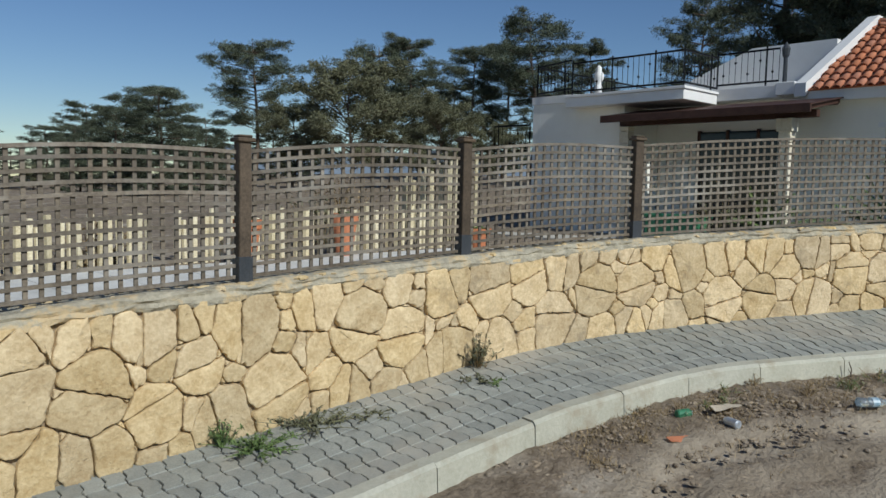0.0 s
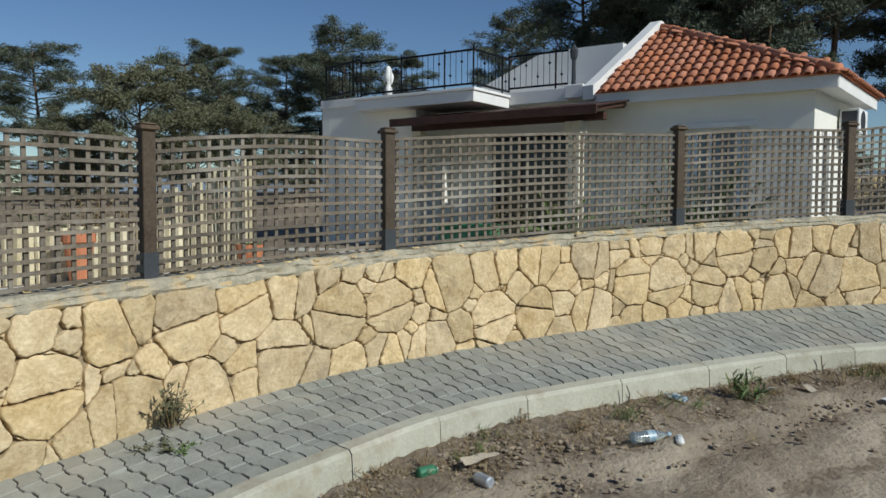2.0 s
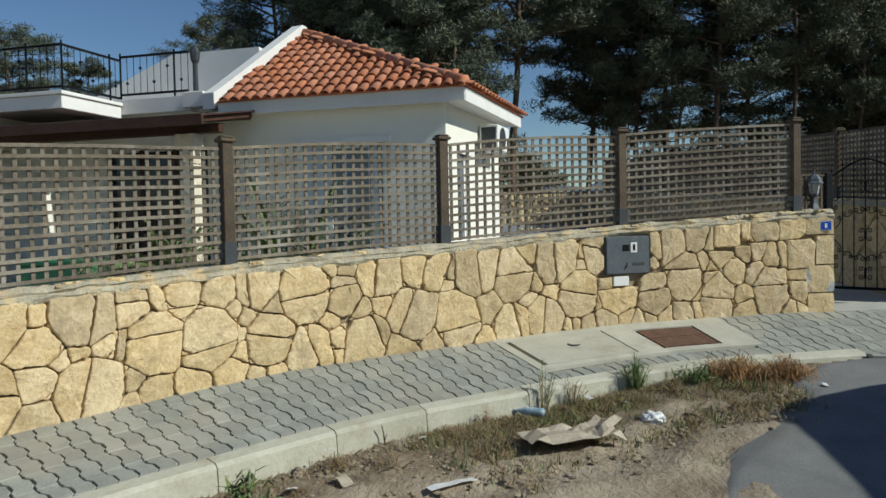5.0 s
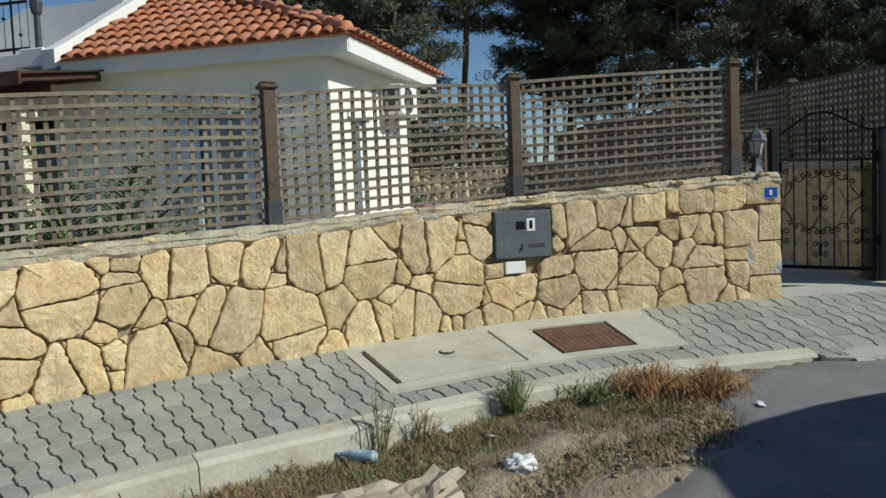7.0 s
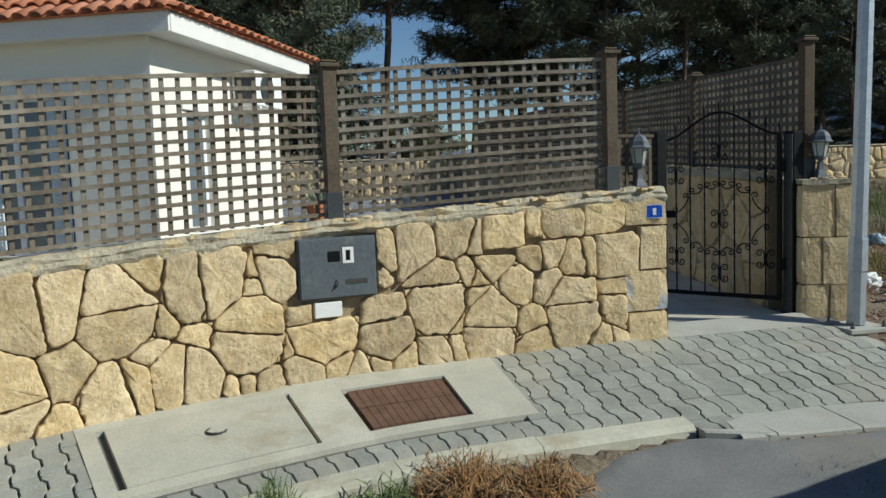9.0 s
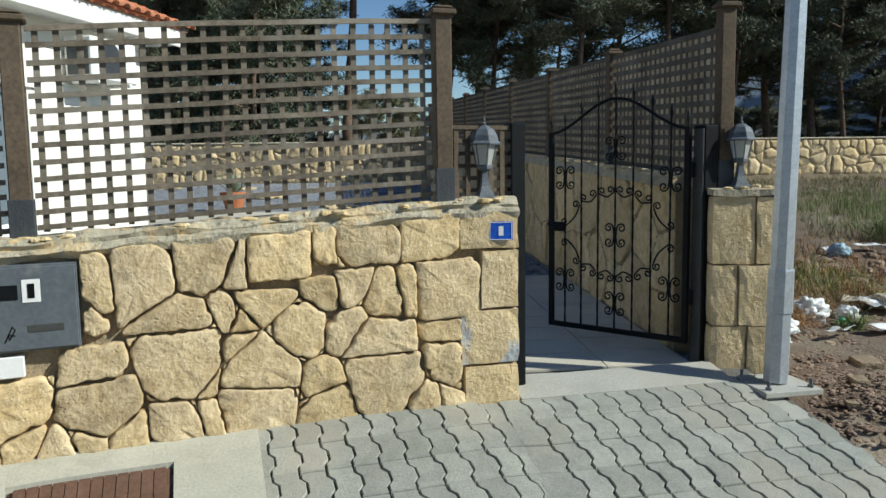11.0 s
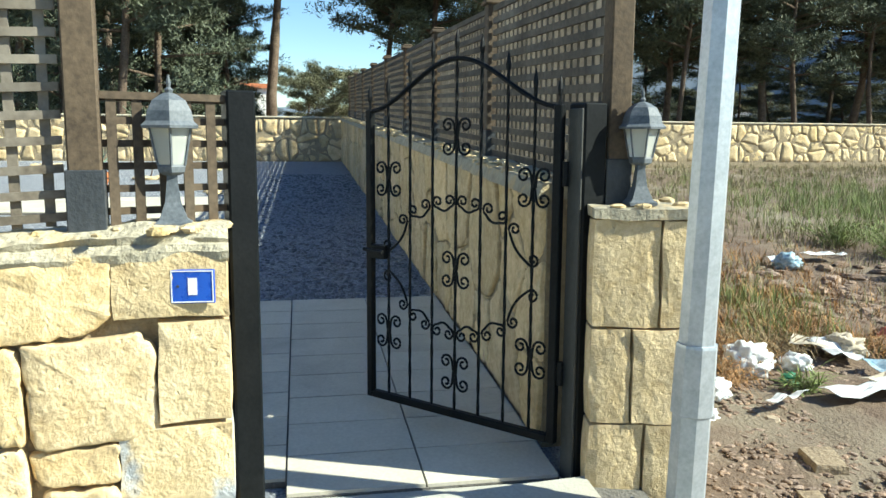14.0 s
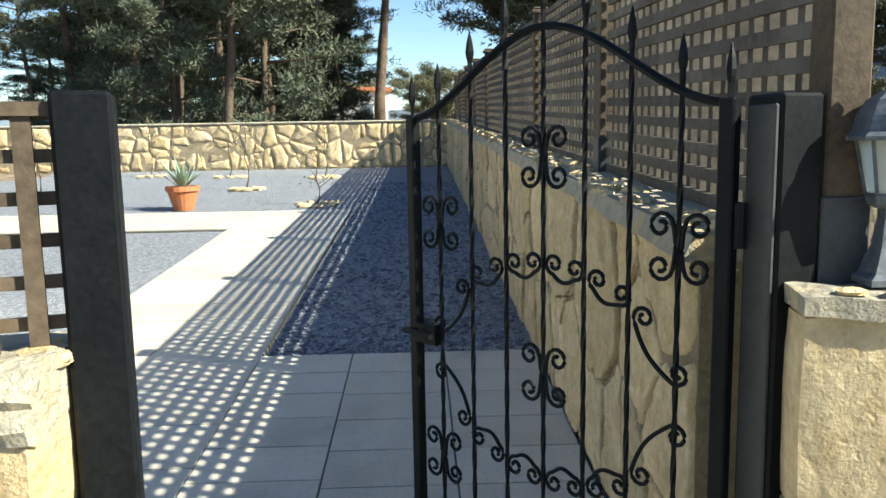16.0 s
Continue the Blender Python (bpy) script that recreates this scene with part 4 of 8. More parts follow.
gate_rz = math.degrees(math.atan2(HINGE[1] - GP[1], HINGE[0] - GP[0]))
gp = box_post("gate_post", GP[0], GP[1], 0.45, 2.05, 0.042, gate_rz, "black square steel gate post beside the stone wall")
bm = bmesh.new()
add_tube(bm, [(-0.04, 0, 1.40), (-0.13, 0.0, 1.33)], 0.012)
part("brace", bm, M_BLACK, gp)
bm = bmesh.new()
add_tube(bm, [(0.0, 0.043, 1.17), (-0.02, 0.06, 1.17), (-0.04, 0.043, 1.17)], 0.008)
part("strike_eye", bm, M_RUST, gp)

gp2 = box_post("gate_post", 12.395, -3.285, 0.45, 2.05, 0.05, gate_rz, "black steel hinge post bolted to the stone pillar")
bm = bmesh.new()
add_box(bm, (-0.062, -0.045, 0.6), (-0.051, 0.03, 2.03), None, 0.003)
part("stop_flange", bm, M_FLANGE, gp2, "pale edge flange of the hinge post")


def curl(cx, cz, r, a0, spin, turns=1.3, n=16):
    """A bar end rolled in: from the rim at angle a0 inwards, as (x, z) points; spin 1 or -1 gives its sense."""
    pts = []
    for i in range(n):
        t = i / (n - 1)
        a = a0 + spin * t * turns * 2 * math.pi
        q = r * (1 - 0.74 * t)
        pts.append((cx + q * math.cos(a), cz + q * math.sin(a)))
    return pts


def c_scroll(x0, z0, x1, z1, r, side, bow=0.3):
    """A bar bowed from one place to another, both ends rolled in on the same side."""
    a, b = Vector((x0, z0)), Vector((x1, z1))
    d = (b - a).normalized()
    nrm = Vector((-d.y, d.x)) * side
    out = []
    for p, sense in ((a, -1), (b, 1)):
        c = p + nrm * r
        ang = math.atan2(-nrm.y, -nrm.x)
        out.append(curl(c.x, c.y, r, ang, sense * side))
    mid = []
    for i in range(1, 8):
        t = i / 8
        q = a.lerp(b, t) - nrm * bow * r * math.sin(math.pi * t)
        mid.append((q.x, q.y))
    return out[0][::-1] + mid + out[1]


LEAF = math.degrees(math.atan2(-2.40 - HINGE[1], 12.90 - HINGE[0]))
gate = tagged(empty("metal_gate", HINGE[0], HINGE[1], 0, LEAF), "black wrought iron garden gate with scrolls, standing ajar", "gate")
GW, GZ0, GZ1 = math.hypot(12.90 - HINGE[0], -2.40 - HINGE[1]), 0.765, 2.035


def arch_z(x):
    return GZ1 + 0.20 * 0.5 * (1 - math.cos(2 * math.pi * min(max(x / GW, 0), 1)))


box_part("gate_stile", (0.0, -0.017, GZ0), (0.034, 0.017, GZ1 + 0.01), M_BLACK, gate)
box_part("gate_stile", (GW - 0.032, -0.016, GZ0), (GW, 0.016, GZ1 + 0.01), M_BLACK, gate)
box_part("bottom_rail", (0.034, -0.016, GZ0), (GW - 0.032, 0.016, GZ0 + 0.032), M_BLACK, gate)
bm = bmesh.new()
add_tube(bm, [(GW * k / 28, 0, arch_z(GW * k / 28)) for k in range(29)], 0.010, 6)
part("arched_top_rail", bm, M_BLACK, gate)
BARS = [GW * (k + 1) / 8 for k in range(7)]
for k, x in enumerate([0.017] + BARS + [GW - 0.016]):
    bm = bmesh.new()
    top = arch_z(x) + 0.10
    edge = k in (0, 8)
    z0 = GZ0 + 0.03 if not edge else GZ1
    n = 44 if not edge else 4
    rings = []
    for i in range(n + 1):
        z = z0 + (top - 0.06 - z0) * i / n
        tw = 0 if edge else i * 0.55
        rings.append([bm.verts.new((x + 0.0068 * math.cos(tw + q * math.pi / 2), 0.0068 * math.sin(tw + q * math.pi / 2), z)) for q in range(4)])
    for lo, hi in zip(rings, rings[1:]):
        for q in range(4):
            bm.faces.new((lo[q], lo[(q + 1) % 4], hi[(q + 1) % 4], hi[q]))
    bm.faces.new(rings[-1])
    bar = part("bar", bm, M_BLACK, gate)
    bm = bmesh.new()
    lathe(bm, [(0.006, 0), (0.010, 0.012), (0.0115, 0.026), (0.008, 0.05), (0.001, 0.078)], 6, Matrix.Translation((x, 0, top - 0.062)))
    part("spear_finial", bm, M_BLACK, bar)


def iron(points, name="scroll"):
    bm = bmesh.new()
    add_tube(bm, [(x, 0.0, z) for x, z in points], 0.0054, 5)
    part(name, bm, M_BLACK, gate)


# paired scrolls on the first, middle and last bars
for k, z in ((0, 1.08), (0, 1.74), (3, 0.955), (3, 1.39), (3, 1.93), (6, 1.08), (6, 1.75)):
    for side in (-1, 1):
        x = BARS[k] + side * 0.012
        iron(c_scroll(x, z - 0.045 * side, x, z + 0.045 * side, 0.031, -1, 0.15))
# a ring of scrolls, one above and one below in every gap between the bars
for k in range(6):
    xa, xb = BARS[k], BARS[k + 1]
    for up in (1, -1):
        za, zb = (1.395 + up * 0.225 * math.sqrt(max(1 - ((x - BARS[3]) / (BARS[6] - BARS[3])) ** 2, 0)) ** 1.15 for x in (xa, xb))
        za, zb = za + up * 0.03, zb + up * 0.03
        ln = math.hypot(xb - xa, zb - za)
        f = 0.030 / ln
        iron(c_scroll(xa + (xb - xa) * f, za + (zb - za) * f, xb - (xb - xa) * f, zb - (zb - za) * f, 0.027, up, 0.5))
bm = bmesh.new()
add_box(bm, (GW - 0.11, -0.02, 1.40), (GW - 0.03, 0.02, 1.46), None, 0.003)
add_tube(bm, [(GW - 0.05, -0.03, 1.44), (GW - 0.02, -0.06, 1.445), (GW + 0.05, -0.06, 1.44)], 0.009)
add_tube(bm, [(GW - 0.05, 0.03, 1.44), (GW - 0.03, 0.06, 1.445), (GW - 0.14, 0.065, 1.44)], 0.009)
part("latch", bm, M_BLACK, gate, "black gate latch with lever handles")
for z in (1.0, 1.75):
    bm = bmesh.new()
    lathe(bm, [(0.014, 0), (0.014, 0.09)], 8, Matrix.Translation((-0.012, 0, z)))
    part("hinge", bm, M_BLACK, gate)

# ---- stone pillar at the gate ----
pillar = tagged(empty("gate_pillar", 12.235, -3.30, 0, 2.0), "gate pillar of large rough yellow limestone blocks with a cement cap", "pillar", kind="structure")
PW, PD, PT = 0.36, 0.42, 1.655
box_part("core", (0.03, -PW + 0.03, 0.3), (PD - 0.03, -0.03, PT - 0.03), M_MORTAR, pillar)
rp = random.Random(5)


def block(name, lo, hi, material, parent, rnd, cut=4):
    """A hewn block with worn edges and an uneven face."""
    bm = bmesh.new()
    add_box(bm, lo, hi)
    bmesh.ops.subdivide_edges(bm, edges=bm.edges[:], cuts=cut, use_grid_fill=True)
    c = (Vector(lo) + Vector(hi)) / 2
    half = (Vector(hi) - Vector(lo)) / 2
    for v in bm.verts:
        q = v.co - c
        near = sum(abs(abs(q[i]) - half[i]) < 1e-4 for i in range(3))
        if near >= 2:
            v.co -= Vector([math.copysign(min(0.006, half[i] * 0.2) * (0.55 + 0.9 * noise.noise(v.co * 14)), q[i]) if abs(abs(q[i]) - half[i]) < 1e-4 else 0 for i in range(3)])
        v.co += 0.006 * noise.noise_vector(v.co * 7) + 0.003 * noise.noise_vector(v.co * 23)
    return part(name, bm, material, parent)


z = 0.42
for h, cutx in ((0.48, 0.20), (0.355, 0.145), (0.40, 0.235)):
    z1 = min(z + h, PT - 0.01)
    block("stone_block", (-0.005, -cutx + 0.002, z + 0.002), (PD, 0.005, z1 - 0.002), M_STONE2, pillar, rp)
    block("stone_block", (-0.012, -PW, z + 0.002), (PD, -cutx - 0.002, z1 - 0.002), M_STONE2, pillar, rp)
    z = z1
bm = bmesh.new()
add_box(bm, (-0.018, -PW - 0.015, PT - 0.012), (PD + 0.015, 0.015, PT + 0.026))
bmesh.ops.subdivide_edges(bm, edges=bm.edges[:], cuts=5, use_grid_fill=True)
for v in bm.verts:
    v.co += 0.014 * noise.noise_vector(v.co * 8)
part("cap", bm, M_COPING, pillar, "rough grey cement cap")
spots = [(rp.uniform(0.0, PD), -rp.uniform(0.0, PW), PT + 0.035) for i in range(13)]
tagged(chips("rubble_chips", spots, M_CHIP, pillar, rp, (0.016, 0.036), 0.5), kind="stuff")


# ---- lanterns ----
def lantern(x, y, z, rz):
    t = tagged(empty("lantern", x, y, z, rz), "grey metal pedestal lantern with frosted glass panes", "lantern", "lanterns on the gate pillars")
    q = math.pi / 4
    bm = bmesh.new()
    lathe(bm, [(0.085, 0), (0.085, 0.012), (0.062, 0.022), (0.035, 0.07), (0.024, 0.13), (0.024, 0.15)], 4, None, q)
    part("pedestal", bm, M_LAMP, t)
    bm = bmesh.new()
    lathe(bm, [(0.03, 0.148), (0.046, 0.156), (0.05, 0.172), (0.046, 0.178)], 6, None)
    part("cup", bm, M_LAMP, t)
    bm = bmesh.new()
    lathe(bm, [(0.046, 0.178), (0.071, 0.286)], 6, None)
    glass = part("glass", bm, M_FROST, t, "frosted pale glass")
    for k in range(6):
        a = 2 * math.pi * k / 6
        bm = bmesh.new()
        add_tube(bm, [(0.048 * math.cos(a), 0.048 * math.sin(a), 0.176), (0.074 * math.cos(a), 0.074 * math.sin(a), 0.288)], 0.0045, 4)
        part("glazing_bar", bm, M_LAMP, t)
    bm = bmesh.new()
    lathe(bm, [(0.098, 0.280), (0.100, 0.288), (0.084, 0.30), (0.077, 0.328), (0.058, 0.358), (0.03, 0.374), (0.012, 0.38)], 6, None)
    part("hood", bm, M_LAMP, t)
    bm = bmesh.new()
    lathe(bm, [(0.011, 0.378), (0.014, 0.388), (0.006, 0.396), (0.008, 0.406), (0.003, 0.43)], 8)
    part("finial", bm, M_LAMP, t)
    return t


for spot in ((11.655, -2.035, 1.665, 22), (12.375, -3.475, 1.685, 10)):
    lt = lantern(*spot)
    lt.scale = (0.86, 0.86, 0.975)

# ---- lamp pole ----
pole = tagged(empty("steel_pole", 12.03, -3.60, 0.62), "galvanised steel street pole bolted to a base plate", "pole")
lean = Matrix.Rotation(radians(1.2), 4, "X")
bm = bmesh.new()
lathe(bm, [(0.066, 0.02), (0.064, 0.40), (0.071, 0.405), (0.068, 0.63), (0.066, 0.64)], 8, lean)
part("lower_sleeve", bm, M_ZINC, pole)
bm = bmesh.new()
lathe(bm, [(0.060, 0.63), (0.043, 6.5)], 8, lean)
part("shaft", bm, M_ZINC, pole)
box_part("base_plate", (-0.17, -0.17, -0.02), (0.17, 0.17, 0.012), M_SLAB, pole, Matrix.Rotation(0.3, 4, "Z"), 0.004, "pale concrete-splashed base plate")
for sx in (-1, 1):
    for sy in (-1, 1):
        bm = bmesh.new()
        m = Matrix.Rotation(0.3, 4, "Z") @ Matrix.Translation((sx * 0.125, sy * 0.125, 0.01))
        lathe(bm, [(0.016, 0), (0.016, 0.016), (0.009, 0.018), (0.009, 0.05)], 6, m)
        part("anchor_bolt", bm, M_LAMP, pole)

# ---- boundary wall on the far side of the gate, with its trellis ----
bwall = tagged(empty("boundary_wall", GQ[0], GQ[1], 0, 13.5), "long straight limestone rubble wall along the garden path", "stone wall", kind="structure")
BA0, BA1 = -0.82, 14.3


def bw_z(a):
    return garden_z(a) + 1.08 - 0.006 * (a + 1)


def prism(name, a0, a1, b0, b1, lo, hi, material, parent, steps=1):
    """A slab in the garden frame between a0..a1 and b0..b1, with heights as functions of a."""
    verts, faces = [], []
    for a in np.linspace(a0, a1, steps + 1):
        for b, z in ((b0, lo(a)), (b1, lo(a)), (b1, hi(a)), (b0, hi(a))):
            verts.append((a, b, z))
    for i in range(steps):
        for k in range(4):
            faces.append((i * 4 + k, i * 4 + (k + 1) % 4, (i + 1) * 4 + (k + 1) % 4, (i + 1) * 4 + k))
    faces += [(3, 2, 1, 0), tuple(steps * 4 + k for k in range(4))]
    return mesh_ob(name, verts, faces, material, parent)


prism("core", BA0, BA1, -0.36, -0.025, lambda a: garden_z(a) - 0.4, lambda a: bw_z(a) - 0.03, M_MORTAR, bwall)
bm = bmesh.new()
cv = []
for i in range(181):
    a = BA0 - 0.01 + (BA1 - BA0) * i / 180
    k = 0.018 * noise.noise((a * 5, 0, 9))
    cv.append([bm.verts.new((a, b, bw_z(a) + z)) for b, z in ((-0.4 + k, -0.05), (-0.38 + k, 0.005), (-0.2, 0.02 + k), (0.0 + k, 0.012), (0.022 + k, -0.05))])
for lo, hi in zip(cv, cv[1:]):
    for k in range(5):
        bm.faces.new((lo[k], lo[(k + 1) % 5], hi[(k + 1) % 5], hi[k]))
bm.faces.new(cv[0])
part("coping", bm, M_COPING, bwall, "rough grey cement capping")
spots = []
for i in range(240):
    a = rc.uniform(BA0, BA1)
    spots.append((a, rc.uniform(-0.16, -0.0), bw_z(a) + 0.015))
tagged(chips("rubble_chips", spots, M_CHIP, bwall, rc, (0.02, 0.05), 0.6), kind="stuff")


def lay_boundary():
    r = random.Random(21)
    h = 1.03
    stones(bwall, 0.36, (0, 0), (BA1 - BA0, h), lambda u, v, o: (BA0 + u, -0.03 + o, garden_z(BA0 + u) + v), M_STONE, M_STONE_FAR, r, 0.012, 160, lambda c: c[0], (), (), (0.012, 0.03), 0.5, True)


def flat_trellis(a0, a1, b, zf, parent, single):
    """Trellis in the garden frame; single: laths as pieces, else joined."""
    rnd = random.Random(int(a0 * 31))
    n = round((a1 - a0) / 0.083)
    jv, jf = [], []

    # these laths take the wood colour with shade painted in
    def lath(name, x0, x1, y0, y1, zl0, zl1):
        v = [(x, y, zf(x) + z) for x in (x0, x1) for y, z in ((y0, zl0), (y1, zl0), (y1, zl1), (y0, zl1))]
        f = [(0, 1, 5, 4), (1, 2, 6, 5), (2, 3, 7, 6), (3, 0, 4, 7), (3, 2, 1, 0), (4, 5, 6, 7)]
        if single:
            mesh_ob(name, v, f, M_SHADEWOOD, parent)
        else:
            k = len(jv)
            jv.extend(v)
            jf.extend(tuple(q + k for q in w) for w in f)

    for i in range(n):
        x = a0 + (a1 - a0) * (i + 0.5) / n
        lath("upright_lath", x - 0.0165, x + 0.0165, b - 0.034, b - 0.006, LAT_LO, LAT_LO + LAT_H)
    for j in range(ROWS_N):
        z = LAT_LO + 0.012 + (LAT_H - 0.012) * j / (ROWS_N - 1)
        lath("top_rail" if j == ROWS_N - 1 else "level_lath", a0, a1, b - 0.005, b + 0.014, z - 0.0165 + rnd.uniform(-0.003, 0.003), z + 0.0165)
    if not single:
        mesh_ob("lattice", jv, jf, M_SHADEWOOD_J, parent)


PB = -0.2
step = 1.88
for i in range(9):
    a0 = -1.06 + i * step
    x, y = garden(a0, PB)
    fence_post(x, y, bw_z(a0) if i else 1.68, 13.5, 0.95 if i else 1.08)
    a1 = min(a0 + step, BA1)
    t = tagged(empty("trellis_panel", GQ[0], GQ[1], 0, 13.5), "weathered timber lattice panel on the boundary wall", "trellis", "trellis panels of the boundary fence")
    flat_trellis(a0 + 0.05, a1 - 0.05, PB, bw_z, t, i < 4)

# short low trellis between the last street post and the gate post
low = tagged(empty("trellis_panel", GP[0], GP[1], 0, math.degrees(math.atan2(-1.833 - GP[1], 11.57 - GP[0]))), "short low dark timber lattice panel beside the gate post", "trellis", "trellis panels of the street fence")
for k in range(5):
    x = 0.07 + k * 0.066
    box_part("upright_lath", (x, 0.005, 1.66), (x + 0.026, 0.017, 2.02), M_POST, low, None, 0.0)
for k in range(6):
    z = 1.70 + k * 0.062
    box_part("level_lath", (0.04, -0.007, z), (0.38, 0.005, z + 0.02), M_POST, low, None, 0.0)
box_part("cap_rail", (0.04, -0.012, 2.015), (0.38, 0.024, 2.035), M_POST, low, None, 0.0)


# ---- far wall behind garden and field ----
FWA = 14.35
fwall = tagged(empty("far_wall", GQ[0], GQ[1], 0, 13.5), "limestone rubble wall closing the garden and the field", "stone wall", kind="structure")
zf0 = garden_z(FWA)
box_part("core", (FWA, -40, zf0 - 0.4), (FWA + 0.35, 16, zf0 + 0.97), M_MORTAR, fwall, None, 0.01)
box_part("coping", (FWA - 0.03, -40, zf0 + 0.97), (FWA + 0.38, 16, zf0 + 1.015), M_COPING, fwall, None, 0.015)


def lay_far():
    r = random.Random(8)
    stones(fwall, 0.27, (0, 0), (52, 0.96), lambda u, v, o: (FWA + 0.012 - o, 14 - u, zf0 + v), M_STONE, M_STONE_FAR, r, 0.021, 120, lambda c: abs(c[0] - 10))


# ---- garden ground, slabs, path ----
def garden_sheet():
    xs, ys = np.arange(-6, 34, 0.22), np.arange(-3.6, 34, 0.22)
    gx, gy = np.meshgrid(xs, ys)
    s, d = along(gx[:-1, :-1] + 0.11, gy[:-1, :-1] + 0.11)
    a = (gx[:-1, :-1] + 0.11 - GQ[0]) * GU[0] + (gy[:-1, :-1] + 0.11 - GQ[1]) * GU[1]
    b = (gx[:-1, :-1] + 0.11 - GQ[0]) * GN[0] + (gy[:-1, :-1] + 0.11 - GQ[1]) * GN[1]
    keep = ((d < -0.13).reshape(a.shape) | (a > -0.7)) & (b > -0.25) & (a < FWA + 0.15) & ((a > -1.15) | (b > 1.0))
    return sheet("garden_bed", xs, ys, lambda x, y: garden_z((np.ravel(x) - GQ[0]) * GU[0] + (np.ravel(y) - GQ[1]) * GU[1]) - 0.012, M_GRAVEL_G, 0.006, 3.0, keep)


bed = garden_sheet()
bed.data.materials.append(M_DIRT)
cen = np.empty(len(bed.data.polygons) * 3)
bed.data.polygons.foreach_get("center", cen)
cen = cen.reshape(-1, 3)
ga = (cen[:, 0] - GQ[0]) * GU[0] + (cen[:, 1] - GQ[1]) * GU[1]
bed.data.polygons.foreach_set("material_index", ((cen[:, 0] < 11.4 + 0.3 * np.sin(cen[:, 1] * 2)) | (cen[:, 1] > 8.6 + 0.3 * np.sin(cen[:, 0] * 2))).astype(np.int32))
tagged(bed, "dark blue-grey crushed gravel spread over the garden", "gravel bed", kind="structure")

path = tagged(empty("garden_path", GQ[0], GQ[1], 0, 13.5), "pale cream square paving slabs with thin joints", "path", kind="structure")


def slab(a0, a1, b0, b1, g=0.004, up=0.02):
    prism("slab", a0 + g, a1 - g, b0 + g, b1 - g, lambda a: garden_z(a) - 0.05, lambda a: garden_z(a) + up + rc.uniform(0, 0.0015), M_TILE, path)


def paved(a0, a1, b0, b1, na, nb):
    prism("bed", a0, a1, b0, b1, lambda a: garden_z(a) - 0.1, lambda a: garden_z(a) + 0.008, M_BED, path)
    for i in range(na):
        for j in range(nb):
            slab(a0 + (a1 - a0) * i / na, a0 + (a1 - a0) * (i + 1) / na, b0 + (b1 - b0) * j / nb, b0 + (b1 - b0) * (j + 1) / nb)


paved(-1.12, 1.62, 0.0, 1.02, 9, 2)
paved(-1.0, 1.62, 1.02, 1.53, 9, 1)
paved(-0.55, 6.15, 1.53, 2.80, 16, 2)
paved(6.15, 7.55, 1.53, 7.4, 3, 12)
threshold = tagged(box_part("threshold", (-1.42, -0.05, 0.45), (-1.12, 1.18, 0.640), M_SLAB, None, Matrix.Translation((GQ[0], GQ[1], 0)) @ Matrix.Rotation(GA, 4, "Z"), 0.006), "smooth grey concrete threshold under the gate", "threshold", kind="structure")


# ---- potted agave ----
def pot(name, x, y, z, r, h, material, label, cat="plant pot"):
    t = tagged(empty(name, x, y, z), label, cat, "terracotta pots")
    bm = bmesh.new()
    lathe(bm, [(r * 0.62, 0), (r * 0.95, h * 0.78), (r * 1.08, h * 0.8), (r * 1.08, h), (r * 0.92, h), (r * 0.9, h * 0.88)], 18)
    part("pot", bm, material, t, smooth=False)
    bm = bmesh.new()
    lathe(bm, [(r * 0.9, h * 0.85), (r * 0.3, h * 0.89)], 14)
    part("soil", bm, M_DIRT, t)
    return t


def blade(bm, base, direction, length, width, droop, seg=5):
    """A channelled leaf that tapers and droops."""
    d = Vector(direction).normalized()
    side = d.cross(Vector((0, 0, 1)))
    side = side.normalized() if side.length > 0.01 else Vector((1, 0, 0))
    rows = []
    p = Vector(base)
    for i in range(seg + 1):
        t = i / seg
        w = width * (1 - t) ** 0.7 * (0.75 + 0.5 * math.sin(math.pi * min(t * 1.4, 1)))
        q = p + Vector((0, 0, -droop * t * t * length))
        rows.append([bm.verts.new(q - side * w), bm.verts.new(q + Vector((0, 0, -w * 0.35))), bm.verts.new(q + side * w)])
        p = p + d * (length / seg)
    for lo, hi in zip(rows, rows[1:]):
        for k in range(2):
            bm.faces.new((lo[k], lo[k + 1], hi[k + 1], hi[k]))


def agave(parent, z, n, ln, w, rnd, material):
    for i in range(n):
        bm = bmesh.new()
        a = i * 2.4
        tilt = 0.25 + 0.75 * i / n
        blade(bm, (0.02 * math.cos(a), 0.02 * math.sin(a), z), (math.cos(a) * tilt, math.sin(a) * tilt, 1.15 - 0.4 * tilt), ln * rnd.uniform(0.8, 1.1), w, 0.15)
        part("leaf", bm, material, parent)


rpl = random.Random(9)
px, py = garden(8.0, 3.85)
pot_a = pot("potted_agave", px, py, garden_z(8.0) - 0.01, 0.21, 0.33, M_TERRA, "spiky blue-green agave in a terracotta pot", "potted plant")
agave(pot_a, 0.3, 17, 0.55, 0.035, rpl, M_AGAVE)


